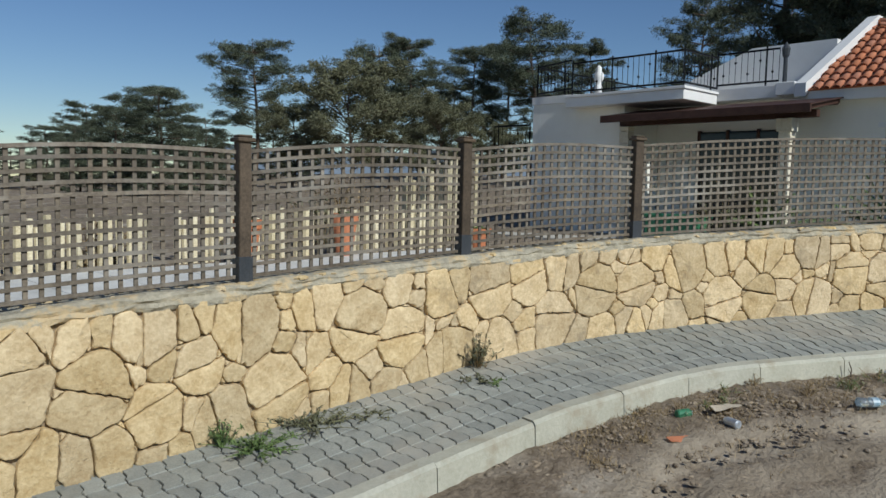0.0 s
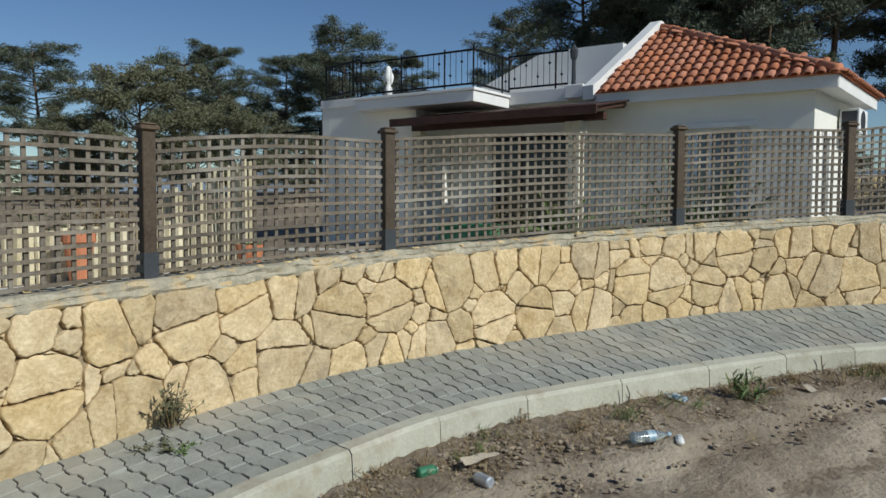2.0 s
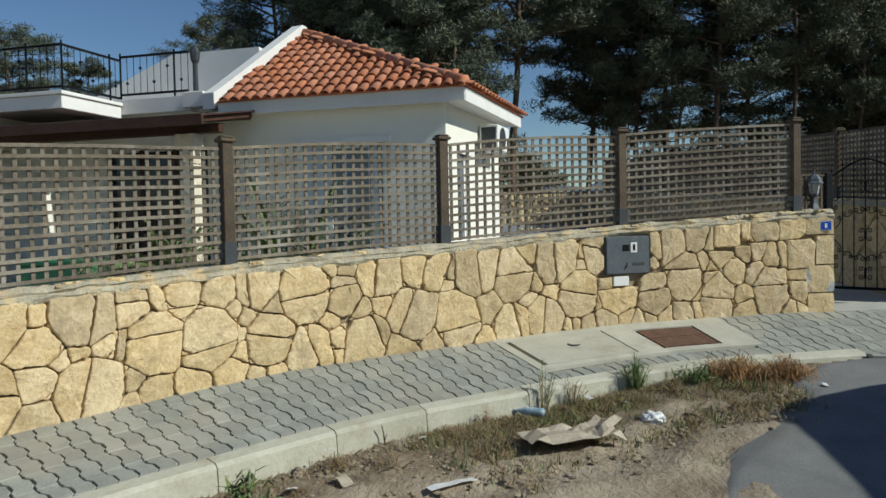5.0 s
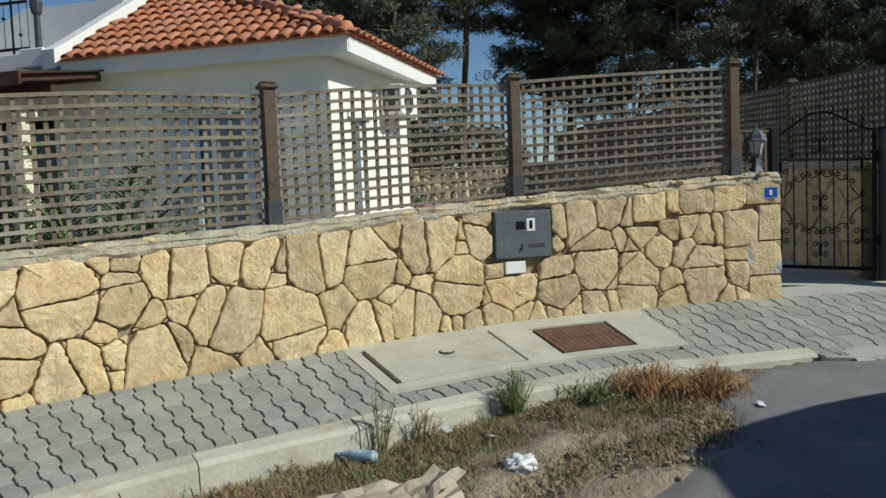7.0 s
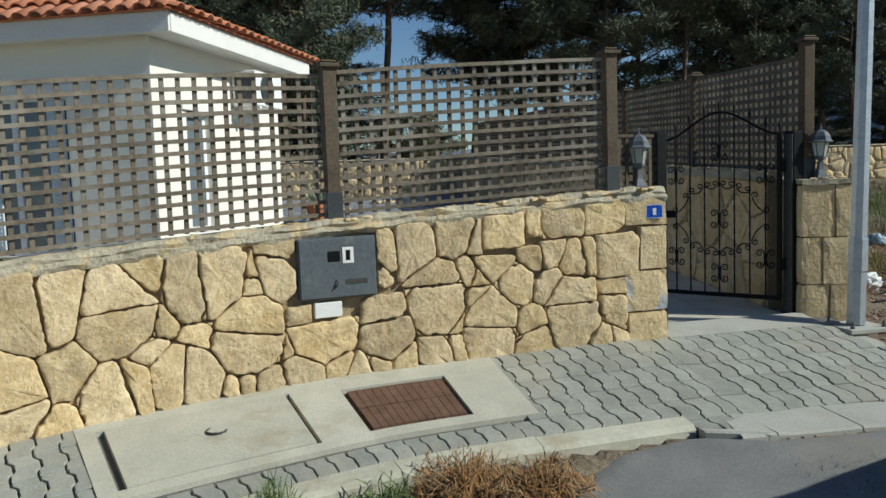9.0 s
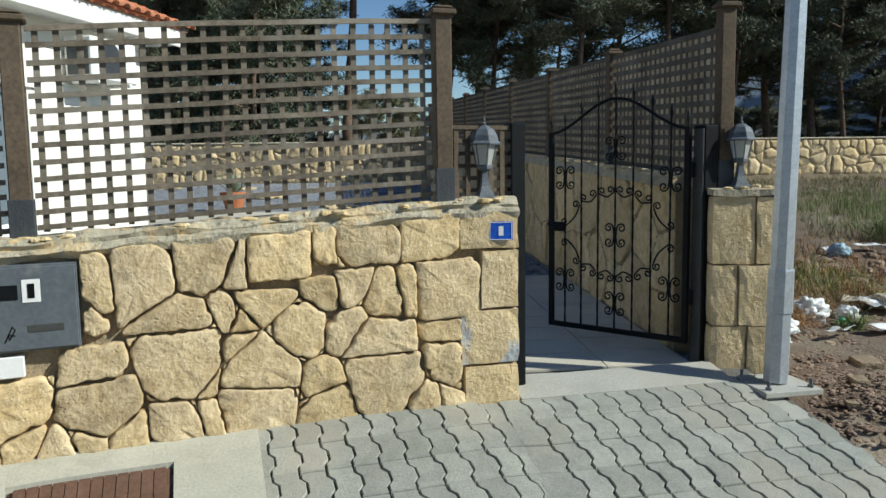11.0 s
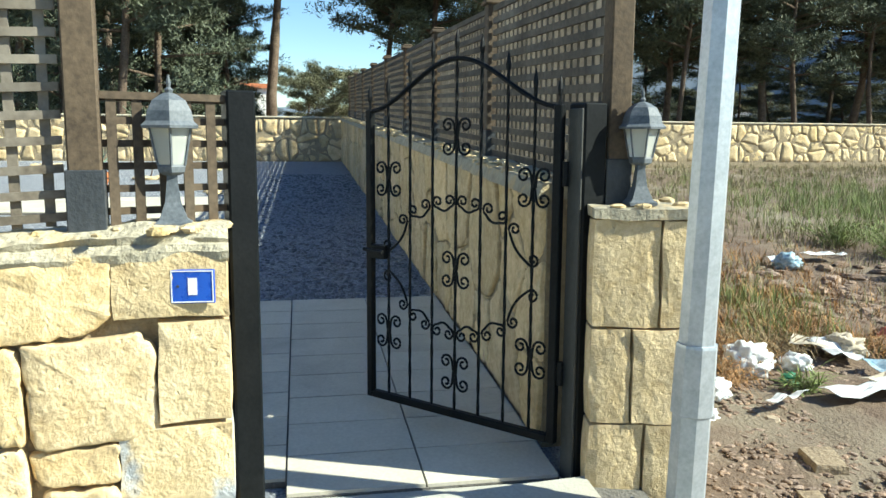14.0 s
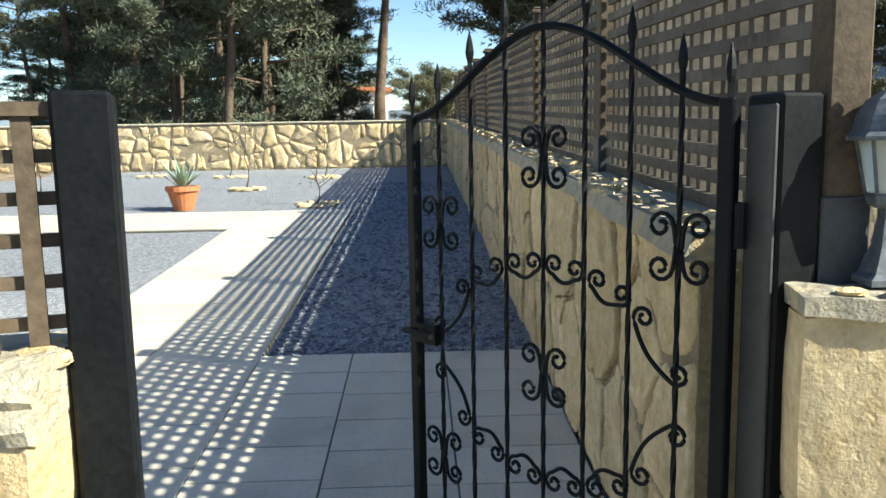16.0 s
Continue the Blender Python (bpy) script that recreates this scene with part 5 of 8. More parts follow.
# ---- saplings in stone rings ----
def sapling(a, b, h, seed):
    rnd = random.Random(seed)
    x, y = garden(a, b)
    t = tagged(empty("sapling", x, y, garden_z(a) - 0.02), "thin young tree with a ring of pale stones in the gravel", "sapling", "young trees in the gravel")
    bm = bmesh.new()
    pts = [(0.03 * math.sin(k), 0.03 * math.cos(2 * k), h * k / 6) for k in range(7)]
    add_tube(bm, pts, 0.014, 6, 0.4)
    part("trunk", bm, M_BARK, t)
    for k in range(7):
        bm = bmesh.new()
        z = h * rnd.uniform(0.3, 1)
        a2 = rnd.uniform(0, 6.3)
        ln = rnd.uniform(0.15, 0.4)
        add_tube(bm, [(0, 0, z), (ln * math.cos(a2), ln * math.sin(a2), z + ln * 0.7)], 0.006, 4, 0.4)
        part("twig", bm, M_BARK, t)
    bm = bmesh.new()
    for k in range(46):
        z = h * rnd.uniform(0.35, 1.05)
        a2, q = rnd.uniform(0, 6.3), rnd.uniform(0.02, 0.3)
        blade(bm, (q * math.cos(a2), q * math.sin(a2), z), (rnd.uniform(-1, 1), rnd.uniform(-1, 1), rnd.uniform(-0.4, 0.8)), rnd.uniform(0.04, 0.08), 0.012, 0.4, 2)
    part("leaves", bm, M_WEED, t)
    ring = [(0.28 * math.cos(k * 0.7) * rnd.uniform(0.7, 1.1), 0.28 * math.sin(k * 0.7) * rnd.uniform(0.7, 1.1), 0.03) for k in range(9)]
    for p in ring:
        chips("ring_stone", [p], M_CHIP, t, rnd, (0.05, 0.09), 0.6)
    return t


for a, b, h, sd in ((8.25, 2.05, 0.75, 1), (10.4, 3.5, 1.1, 2), (13.1, 6.0, 1.2, 3), (12.2, 2.4, 1.0, 4), (12.6, 4.3, 1.0, 6), (9.5, 6.5, 1.1, 7)):
    sapling(a, b, h, sd)

# ---- house ----
HX, HY, HR = 12.95, 2.07, -3.0
house = tagged(empty("house", HX, HY, 0, HR), "cream rendered bungalow with a red clay tile roof", "house")
HB, HE = 0.75, 3.12
WLEN, WDEP = 3.5, 2.62
SKEW = Matrix.Rotation(radians(-3.7), 4, "Z")  # the side wall leaves the front at an open angle


def wall_open(name, lo, hi, holes, parent, material, flip=False):
    """A wall 0.2 thick in the y-z plane (x from 0 to 0.2) with holes ((y0, z0, y1, z1)); flip lays it along x."""
    ys = sorted({lo[0], hi[0], *[h[0] for h in holes], *[h[2] for h in holes]})
    zs = sorted({lo[1], hi[1], *[h[1] for h in holes], *[h[3] for h in holes]})
    bm = bmesh.new()
    for y0, y1 in zip(ys, ys[1:]):
        for z0, z1 in zip(zs, zs[1:]):
            cy, cz = (y0 + y1) / 2, (z0 + z1) / 2
            if not any(h[0] < cy < h[2] and h[1] < cz < h[3] for h in holes):
                if flip:
                    add_box(bm, (y0, 0, z0), (y1, 0.2, z1))
                else:
                    add_box(bm, (0, y0, z0), (0.2, y1, z1))
    bmesh.ops.remove_doubles(bm, verts=bm.verts, dist=1e-4)
    return part(name, bm, material, parent)


front = wall_open("wall", (0.0, HB), (WLEN, HE + 0.1), [(0.85, 1.2, 2.05, 2.70)], house, M_STUCCO)
side = wall_open("wall", (0.002, HB), (WDEP, HE + 0.1), [(0.55, 1.35, 1.0, 2.55)], house, M_STUCCO, True)
side.data.transform(SKEW)
box_part("wall", (WDEP - 0.22, -0.15, HB), (WDEP - 0.04, WLEN, HE + 0.1), M_STUCCO, house)


def window(parent, y0, z0, y1, z1, flip, lights):
    w = empty("window")
    w.parent = parent
    f = 0.055
    m = Matrix.Rotation(-math.pi / 2, 4, "Z") @ Matrix.Scale(-1, 4, (0, 1, 0)) if flip else None

    def bx(name, lo, hi, material, bevel=0.004):
        if flip:
            lo, hi = (lo[1], lo[0], lo[2]), (hi[1], hi[0], hi[2])
        return box_part(name, lo, hi, material, w, None, bevel)

    bm_frames = [((0.06, y0, z0), (0.12, y0 + f, z1)), ((0.06, y1 - f, z0), (0.12, y1, z1)), ((0.06, y0 + f, z0), (0.12, y1 - f, z0 + f)), ((0.06, y0 + f, z1 - f), (0.12, y1 - f, z1))]
    for lo, hi in bm_frames:
        bx("frame", lo, hi, M_WHITE)
    for k in range(lights):
        a, b = y0 + f + (y1 - y0 - 2 * f) * k / lights, y0 + f + (y1 - y0 - 2 * f) * (k + 1) / lights
        bx("pane", (0.085, a, z0 + f), (0.095, b, z1 - f), M_PANE, 0)
        if k:
            bx("mullion", (0.062, a - 0.03, z0 + f), (0.118, a + 0.03, z1 - f), M_WHITE)
    bx("sill", (-0.05, y0 - 0.06, z0 - 0.06), (0.12, y1 + 0.06, z0), M_TRIM)
    bx("lintel_trim", (-0.03, y0 - 0.1, z1), (0.05, y1 + 0.1, z1 + 0.08), M_TRIM)
    bx("curtain", (0.14, y0, z0), (0.16, y1, z1), M_BROWN, 0)
    return w


window(house, 0.85, 1.2, 2.05, 2.70, False, 2)
for y0, y1 in ((1.62, 1.99), (0.91, 1.09)):
    sh = box_part("shutter", (0.035, y0, 1.26), (0.058, y1, 2.64), M_SHUT, house, None, 0.004, "pale blue-grey louvred shutter")
    for k in range(30):
        box_part("louvre", (0.026, y0 + 0.03, 1.30 + k * 0.044), (0.036, y1 - 0.03, 1.322 + k * 0.044), M_SHUT, sh, None, 0)
window(house, 0.55, 1.35, 1.0, 2.55, True, 1).matrix_basis = SKEW

# eaves: soffit and fascia round front and side
EF, ES = Vector((-0.16, -0.29, 0)), Vector((2.95, -0.46, 0))
EDGE = Matrix.Translation(EF) @ Matrix.Rotation(math.atan2(ES.y - EF.y, ES.x - EF.x), 4, "Z")
SIDE_LN = (ES - EF).length
bm = bmesh.new()
q = [(EF.x, EF.y), (ES.x, ES.y), (ES.x, WLEN), (EF.x, WLEN)]
lo, hi = [bm.verts.new((x, y, HE + 0.05)) for x, y in q], [bm.verts.new((x, y, HE + 0.09)) for x, y in q]
bm.faces.new(lo[::-1])
bm.faces.new(hi)
for k in range(4):
    bm.faces.new((lo[k], lo[(k + 1) % 4], hi[(k + 1) % 4], hi[k]))
part("soffit", bm, M_TRIM, house)
box_part("fascia", (EF.x - 0.03, EF.y - 0.02, HE + 0.03), (EF.x, 3.2, HE + 0.21), M_TRIM, house)
box_part("fascia", (0.0, -0.03, HE + 0.028), (SIDE_LN, 0.0, HE + 0.208), M_TRIM, house, EDGE)
AP = (1.86, 2.84, 4.68)
EZ = HE + 0.22


def roof_slope(corner_a, corner_b, apex, name):
    """Rows of barrel tiles on a triangular slope; one mesh piece a tile."""
    A, B, C = Vector(corner_a), Vector(corner_b), Vector(apex)
    ex = (B - A).normalized()
    nrm = (B - A).cross(C - A).normalized()
    if nrm.z < 0:
        nrm = -nrm
    ey = nrm.cross(ex)
    if ey.dot(C - A) < 0:
        ey = -ey
    ln, h, cx = (B - A).length, (C - A).dot(ey), (C - A).dot(ex)
    mesh_ob("underlay", [A, B, C, A - nrm * 0.02, B - nrm * 0.02, C - nrm * 0.02], [(0, 1, 2), (5, 4, 3), (0, 3, 4, 1), (1, 4, 5, 2), (2, 5, 3, 0)], M_ROOF, house)
    n = 7
    tv, tf = [], []
    tl, tw = 0.25, 0.166
    for k, (r0, r1) in enumerate(((1.0, 0.9),)):
        for j in range(2):
            y = tl * j * 1.06
            for i in range(n + 1):
                a = math.pi * i / n
                r = tw * 0.36 * (1.12 - 0.2 * j)
                tv.append((tw / 2 - r * math.cos(a), y, r * 0.68 * math.sin(a) + 0.030 - 0.026 * j))
            for i in range(n + 1):
                a = math.pi * i / n
                r = tw * 0.36 * (1.12 - 0.2 * j) - 0.014
                tv.append((tw / 2 - r * math.cos(a), y, r * 0.68 * math.sin(a) + 0.026 - 0.026 * j))
    w = n + 1
    for i in range(n):
        tf.append((i, i + 1, 2 * w + i + 1, 2 * w + i))
        tf.append((w + i + 1, w + i, 3 * w + i, 3 * w + i + 1))
        tf.append((i + 1, i, w + i, w + i + 1))
    me = bpy.data.meshes.new("roof_tile")
    me.from_pydata(tv, [], tf)
    me.materials.append(M_ROOF)
    me.polygons.foreach_set("use_smooth", [True] * len(me.polygons))
    rot = Matrix((ex, ey, nrm)).transposed().to_4x4()
    rnd = random.Random(3)
    rows = int(h / tl) + 1
    for j in range(rows):
        y = j * tl - 0.05
        x0, x1 = cx * max(y, 0) / h, ln + (cx - ln) * max(y, 0) / h
        i0, i1 = math.floor(x0 / tw), math.ceil(x1 / tw)
        for i in range(i0, i1):
            if x0 - tw * 0.6 <= i * tw and (i + 1) * tw <= x1 + tw * 0.6:
                t = new("roof_tile", me)
                t.parent = house
                t.matrix_local = Matrix.Translation(A + ex * (i * tw) + ey * y + nrm * rnd.uniform(0, 0.006)) @ rot


def tile_run(p0, p1, parent, r=0.085):
    """Ridge tiles from p0 up to p1."""
    p0, p1 = Vector(p0), Vector(p1)
    n = round((p1 - p0).length / 0.33)
    d = (p1 - p0).normalized()
    for i in range(n):
        bm = bmesh.new()
        a = p0 + (p1 - p0) * (i / n)
        b = p0 + (p1 - p0) * ((i + 1.1) / n)
        add_tube(bm, [a, a + (b - a) * 0.12, b], r, 10, 0.82)
        part("ridge_tile", bm, M_ROOF, parent, smooth=True)


def lay_roof():
    a, b, d = (EF.x - 0.06, EF.y - 0.06, EZ), (EF.x - 0.06, 3.2, EZ), (ES.x + 0.06, ES.y - 0.06, EZ)
    roof_slope(a, b, AP, "front")
    roof_slope(a, d, AP, "side")
    mesh_ob("rear_slope", [d, (d[0], 3.2, EZ), AP, (d[0], 3.2, EZ - 0.03), (d[0], d[1], EZ - 0.03)], [(0, 1, 2), (4, 3, 1, 0), (2, 1, 3), (0, 2, 4), (2, 3, 4)], M_ROOF, house)
    tile_run((a[0] + 0.04, a[1] + 0.04, EZ + 0.05), (AP[0], AP[1], AP[2] + 0.05), house)


# white raised verge along the gable, with the gable wall under it
VF, VT = Vector((EF.x - 0.12, 3.2, 0)), Vector((AP[0] + 0.06, AP[1] - 0.02, 0))
VERGE = Matrix.Translation(VF) @ Matrix.Rotation(math.atan2(VT.y - VF.y, VT.x - VF.x), 4, "Z")
VL = (VT - VF).length


def slanted(name, q, y0, y1, material, label=""):
    """A flat piece with outline q, pairs of run and height, standing along the verge."""
    bm = bmesh.new()
    lo, hi = [bm.verts.new(VERGE @ Vector((x, y0, z))) for x, z in q], [bm.verts.new(VERGE @ Vector((x, y1, z))) for x, z in q]
    bm.faces.new(lo)
    bm.faces.new(hi[::-1])
    for k in range(len(q)):
        bm.faces.new((lo[k], lo[(k + 1) % len(q)], hi[(k + 1) % len(q)], hi[k]))
    return part(name, bm, material, house, label)


slanted("verge", [(0.0, EZ - 0.10), (VL, AP[2] - 0.06), (VL, AP[2] + 0.15), (VL - 0.12, AP[2] + 0.16), (0.14, EZ + 0.20), (0.0, EZ + 0.12)], 0.0, 0.2, M_TRIM, "white raised gable verge")
slanted("gable_wall", [(0.3, HB), (VL, HB), (VL, AP[2] - 0.1), (0.3, EZ + 0.02)], 0.03, 0.18, M_STUCCO)
box_part("eave_return", (EF.x - 0.05, 3.41, 3.29), (0.35, 3.74, 3.51), M_TRIM, house, None, 0.01, "shaded concrete return beside the verge")

# flat-roofed wing with terrace
box_part("wing_wall", (0.3, 3.42, HB), (0.5, 6.3, 3.28), M_STUCCO, house)
box_part("wing_wall", (-0.85, 6.3, HB), (-0.65, 8.36, 3.36), M_STUCCO, house)
box_part("wing_wall", (-0.65, 6.3, HB), (0.3, 6.5, 3.28), M_STUCCO, house)
box_part("wing_wall", (-0.85, 8.36, HB), (5.5, 8.56, 3.36), M_STUCCO, house)
box_part("terrace_slab", (-0.02, 3.75, 3.28), (5.5, 8.36, 3.50), M_TRIM, house)
box_part("wing_parapet", (-0.87, 7.46, 3.362), (-0.03, 8.58, 3.52), M_TRIM, house)
box_part("canopy", (-1.2, 4.88, 3.22), (-0.03, 7.44, 3.40), M_TRIM, house, None, 0.008, "white projecting concrete canopy")
box_part("canopy_edge", (-1.23, 4.85, 3.402), (-0.03, 7.46, 3.45), M_TRIM, house)
# glazed doors made wider and near black, standing in for the pergola's shade
box_part("wing_glazing_shade", (0.25, 3.62, 0.78), (0.298, 5.35, 2.75), M_DARKGLASS, house, None, 0.004, "dark glazed doors, widened to stand for shade under the pergola")
for y in (3.60, 4.17, 4.75, 5.32):
    box_part("door_frame", (0.235, y, 0.76), (0.296, y + 0.06, 2.78), M_BROWN, house)
bm = bmesh.new()
q = [(7.1, 3.50), (4.85, 4.40), (3.3, 4.40), (3.3, 3.50)]
lo, hi = [bm.verts.new((1.2, y, z)) for y, z in q], [bm.verts.new((1.4, y, z)) for y, z in q]
bm.faces.new(lo)
bm.faces.new(hi[::-1])
for k in range(4):
    bm.faces.new((lo[k], lo[(k + 1) % 4], hi[(k + 1) % 4], hi[k]))
part("stair_parapet", bm, M_TRIM, house)

# air conditioner on the side wall
ac = tagged(empty("air_conditioner", *(house.matrix_basis @ SKEW @ Vector((1.45, -0.03, 2.66))), HR - 3.7), "white split air conditioner unit on the house wall", "air conditioner")
box_part("casing", (0, -0.28, 0), (0.66, 0, 0.38), M_WHITE, ac, None, 0.012)
bm = bmesh.new()
lathe(bm, [(0.16, 0), (0.16, 0.012), (0.14, 0.016)], 20, Matrix.Translation((0.26, -0.28, 0.19)) @ Matrix.Rotation(math.pi / 2, 4, "X"))
part("fan_grille", bm, M_SHOE, ac)
box_part("end_grille", (-0.006, -0.25, 0.04), (0.0, -0.03, 0.34), M_SHOE, ac, None, 0.002, "dark coil grille")
for k in (0.08, 0.54):
    box_part("bracket", (k, -0.28, -0.03), (k + 0.04, 0.0, 0.0), M_WHITE, ac)


# terrace railing
def railing(p0, p1, z, seed):
    t = tagged(empty("terrace_railing", p0[0], p0[1], z, math.degrees(math.atan2(p1[1] - p0[1], p1[0] - p0[0]))), "black wrought iron railing along the flat roof", "railing", "terrace railings")
    ln = math.hypot(p1[0] - p0[0], p1[1] - p0[1])
    for zz in (0.06, 0.61):
        box_part("rail", (0, -0.015, zz), (ln, 0.015, zz + 0.03), M_BLACK, t, None, 0)
    n = round(ln / 0.115)
    for k in range(n + 1):
        bm = bmesh.new()
        x = ln * k / n
        post = k % 8 == 0
        add_tube(bm, [(x, 0, 0.0 if post else 0.07), (x, 0, 0.68 if post else 0.62)], 0.018 if post else 0.006, 4)
        if not post and k % 2:
            bmesh.ops.create_icosphere(bm, subdivisions=1, radius=0.026, matrix=Matrix.Translation((x, 0, 0.24 if k % 4 == 1 else 0.45)))
        part("rail_post" if post else "baluster", bm, M_BLACK, t)
    return t


def hpt(x, y):
    v = house.matrix_basis @ Vector((x, y, 0))
    return v.x, v.y


railing(hpt(-0.8, 8.5), hpt(-1.1, 7.38), 3.52, 5)
railing(hpt(-1.1, 7.36), hpt(-1.1, 4.95), 3.45, 1)
railing(hpt(-1.1, 4.95), hpt(0.04, 4.93), 3.45, 2)
railing(hpt(0.04, 4.93), hpt(0.04, 3.8), 3.50, 3)
railing(hpt(-0.8, 8.5), hpt(4.5, 8.5), 3.52, 4)
railing(hpt(-0.75, 8.72), hpt(-0.75, 9.75), 2.35, 6)
tl = tagged(empty("terrace_lamp", *hpt(0.1, 3.72), 3.50), "small dark lantern post on the roof terrace", "lamp")
bm = bmesh.new()
lathe(bm, [(0.04, 0), (0.036, 0.46), (0.06, 0.5), (0.075, 0.62), (0.04, 0.68), (0.01, 0.73)], 8)
part("post", bm, M_SHOE, tl)
jar = tagged(empty("ornament", *hpt(-0.95, 6.85), 3.45), "white stone ornament on a plinth at the terrace edge", "ornament")
bm = bmesh.new()
lathe(bm, [(0.07, 0), (0.07, 0.16), (0.06, 0.18), (0.05, 0.22), (0.09, 0.30), (0.10, 0.38), (0.06, 0.46), (0.065, 0.50), (0.02, 0.56)], 12)
part("body", bm, M_WHITE, jar, smooth=True)

# pergola
perg = tagged(empty("pergola", *hpt(-1.45, 2.65), 0, HR), "dark brown timber pergola on pale stone columns", "pergola")
PLN = 3.72
slope = Matrix.Translation((0, 0, 2.90)) @ Matrix.Rotation(-0.17, 4, "Y") @ Matrix.Translation((0, 0, -2.90))
box_part("fascia_board", (-0.04, -0.03, 2.855), (0.0, PLN + 0.03, 2.985), M_BROWN, perg, None, 0.004)
box_part("beam", (0.55, 0.1, 2.83), (0.67, PLN, 2.95), M_BROWN, perg, None, 0.008)
box_part("beam", (1.22, 0.08, 3.08), (1.34, PLN - 0.2, 3.17), M_BROWN, perg, None, 0.008)
for k in range(14):
    y = 0.06 + (PLN - 0.12) * k / 13
    box_part("rafter", (0.02, y - 0.025, 2.885), (1.3, y + 0.025, 2.955), M_BROWN, perg, slope, 0.006)
box_part("cover", (0.02, -0.02, 2.958), (1.3, PLN + 0.02, 2.978), M_BROWN, perg, slope, 0.004)
for x, y in ((0.52, 0.58), (0.52, PLN - 0.12)):
    z = 0.7
    while z < 2.80:
        h = min(rc.uniform(0.16, 0.26), 2.83 - z)
        block("column_stone", (x, y - 0.10, z), (x + 0.2, y + 0.10, z + h - 0.006), M_PALE, perg, rc, 3)
        z += h
    if y < 1:
        block("capital_stone", (x - 0.03, y - 0.13, 2.62), (x + 0.22, y + 0.13, 2.828), M_PALE, perg, rc, 3)
patio = tagged(box_part("patio", (-2.6, -0.4, -0.6), (0.9, 8.2, 0.75), M_TILE, None, house.matrix_basis.copy(), 0.01), "pale paved patio round the house", "patio", kind="structure")


# ---- trees ----
def needles(centres, radii, per, rng, ln, wd, flat):
    """Narrow leaves scattered in flattened clumps, pointing outwards."""
    n = len(centres) * per
    p = rng.normal(size=(n, 3))
    p /= np.linalg.norm(p, axis=1)[:, None]
    p *= (rng.random(n) ** 0.45)[:, None]
    o = np.repeat(centres, per, 0) + p * np.repeat(radii, per)[:, None] * np.array((1, 1, flat))
    d = rng.normal(size=(n, 3)) * (1, 1, 0.7) + (0, 0, 0.3) + p * 0.9
    d *= (ln * rng.uniform(0.6, 1.3, n) / np.linalg.norm(d, axis=1))[:, None]
    s = np.cross(d, rng.normal(size=(n, 3)))
    s *= (wd * rng.uniform(0.7, 1.4, n) / np.linalg.norm(s, axis=1))[:, None]
    verts = np.stack([o - s, o + s, o + d + s * 0.4, o + d - s * 0.4], 1).reshape(-1, 3)
    return verts.tolist(), np.arange(n * 4).reshape(-1, 4).tolist()


def tree(name, height, crown_lo, spread, seed, leaf, tufts, per, label, cat="tree", shape="pine", group="", ln=0.19, wd=0.020, tr=0.17):
    """A trunk with limbs that carry tufts of narrow leaves, denser towards the limb ends."""
    rnd = random.Random(seed)
    t = tagged(empty(name), label, cat, group)
    bm = bmesh.new()
    bend = [Vector((0.25 * math.sin(k * 0.9 + seed), 0.25 * math.cos(k * 0.7 + seed), height * 0.97 * k / 7)) for k in range(8)]
    add_tube(bm, bend, tr, 8, 0.2)
    limbs = []
    nl = 38 if shape == "pine" else 26
    for i in range(nl):
        f = crown_lo + (1 - crown_lo) * ((i + rnd.random()) / nl)
        z = height * f * 0.95
        g = (f - crown_lo) / (1 - crown_lo)
        if shape == "pine":
            reach = spread * (0.45 + 0.75 * math.sin(math.pi * (0.18 + 0.72 * g))) * rnd.uniform(0.55, 1.1)
            rise = rnd.uniform(0.0, 0.35)
        elif shape == "cypress":
            reach, rise = spread * (0.3 + math.sin(math.pi * (0.12 + 0.84 * g))) * 0.6, 1.2
        else:
            reach = spread * (0.35 + 0.8 * math.sin(math.pi * (0.15 + 0.75 * g))) * rnd.uniform(0.7, 1.1)
            rise = rnd.uniform(0.2, 0.9)
        a = i * 2.4 + rnd.uniform(-0.4, 0.4)
        k = min(int(z / height * 7), 6)
        b0 = bend[k].lerp(bend[k + 1], z / height * 7 / 0.97 - k if k < 6 else 0.5)
        p1 = b0 + Vector((math.cos(a), math.sin(a), rise)) * reach * 0.55
        p2 = p1 + Vector((math.cos(a + 0.3), math.sin(a + 0.3), rise * 0.6 + 0.1)) * reach * 0.45
        add_tube(bm, [b0, p1, p2], tr * 0.28, 5, 0.25)
        limbs.append((b0, p1, p2, reach))
    part("trunk", bm, M_BARK, t, smooth=True)
    centres, radii = [], []
    for i in range(tufts):
        b0, p1, p2, reach = limbs[i % len(limbs)]
        f = rnd.uniform(0.35, 1.05)
        c = p1.lerp(p2, (f - 0.5) * 2) if f > 0.5 else b0.lerp(p1, f * 2)
        centres.append(c + Vector((rnd.gauss(0, 0.16), rnd.gauss(0, 0.16), rnd.gauss(0.10, 0.11))) * spread * 0.5)
        radii.append(rnd.uniform(0.08, 0.22) * spread)
    verts, faces = needles(np.array(centres), np.array(radii), per, np.random.default_rng(seed), ln, wd, 0.42 if shape == "pine" else 0.75)
    mesh_ob("crown", verts, faces, leaf, t)
    t.location = (0, 0, -500)
    return t


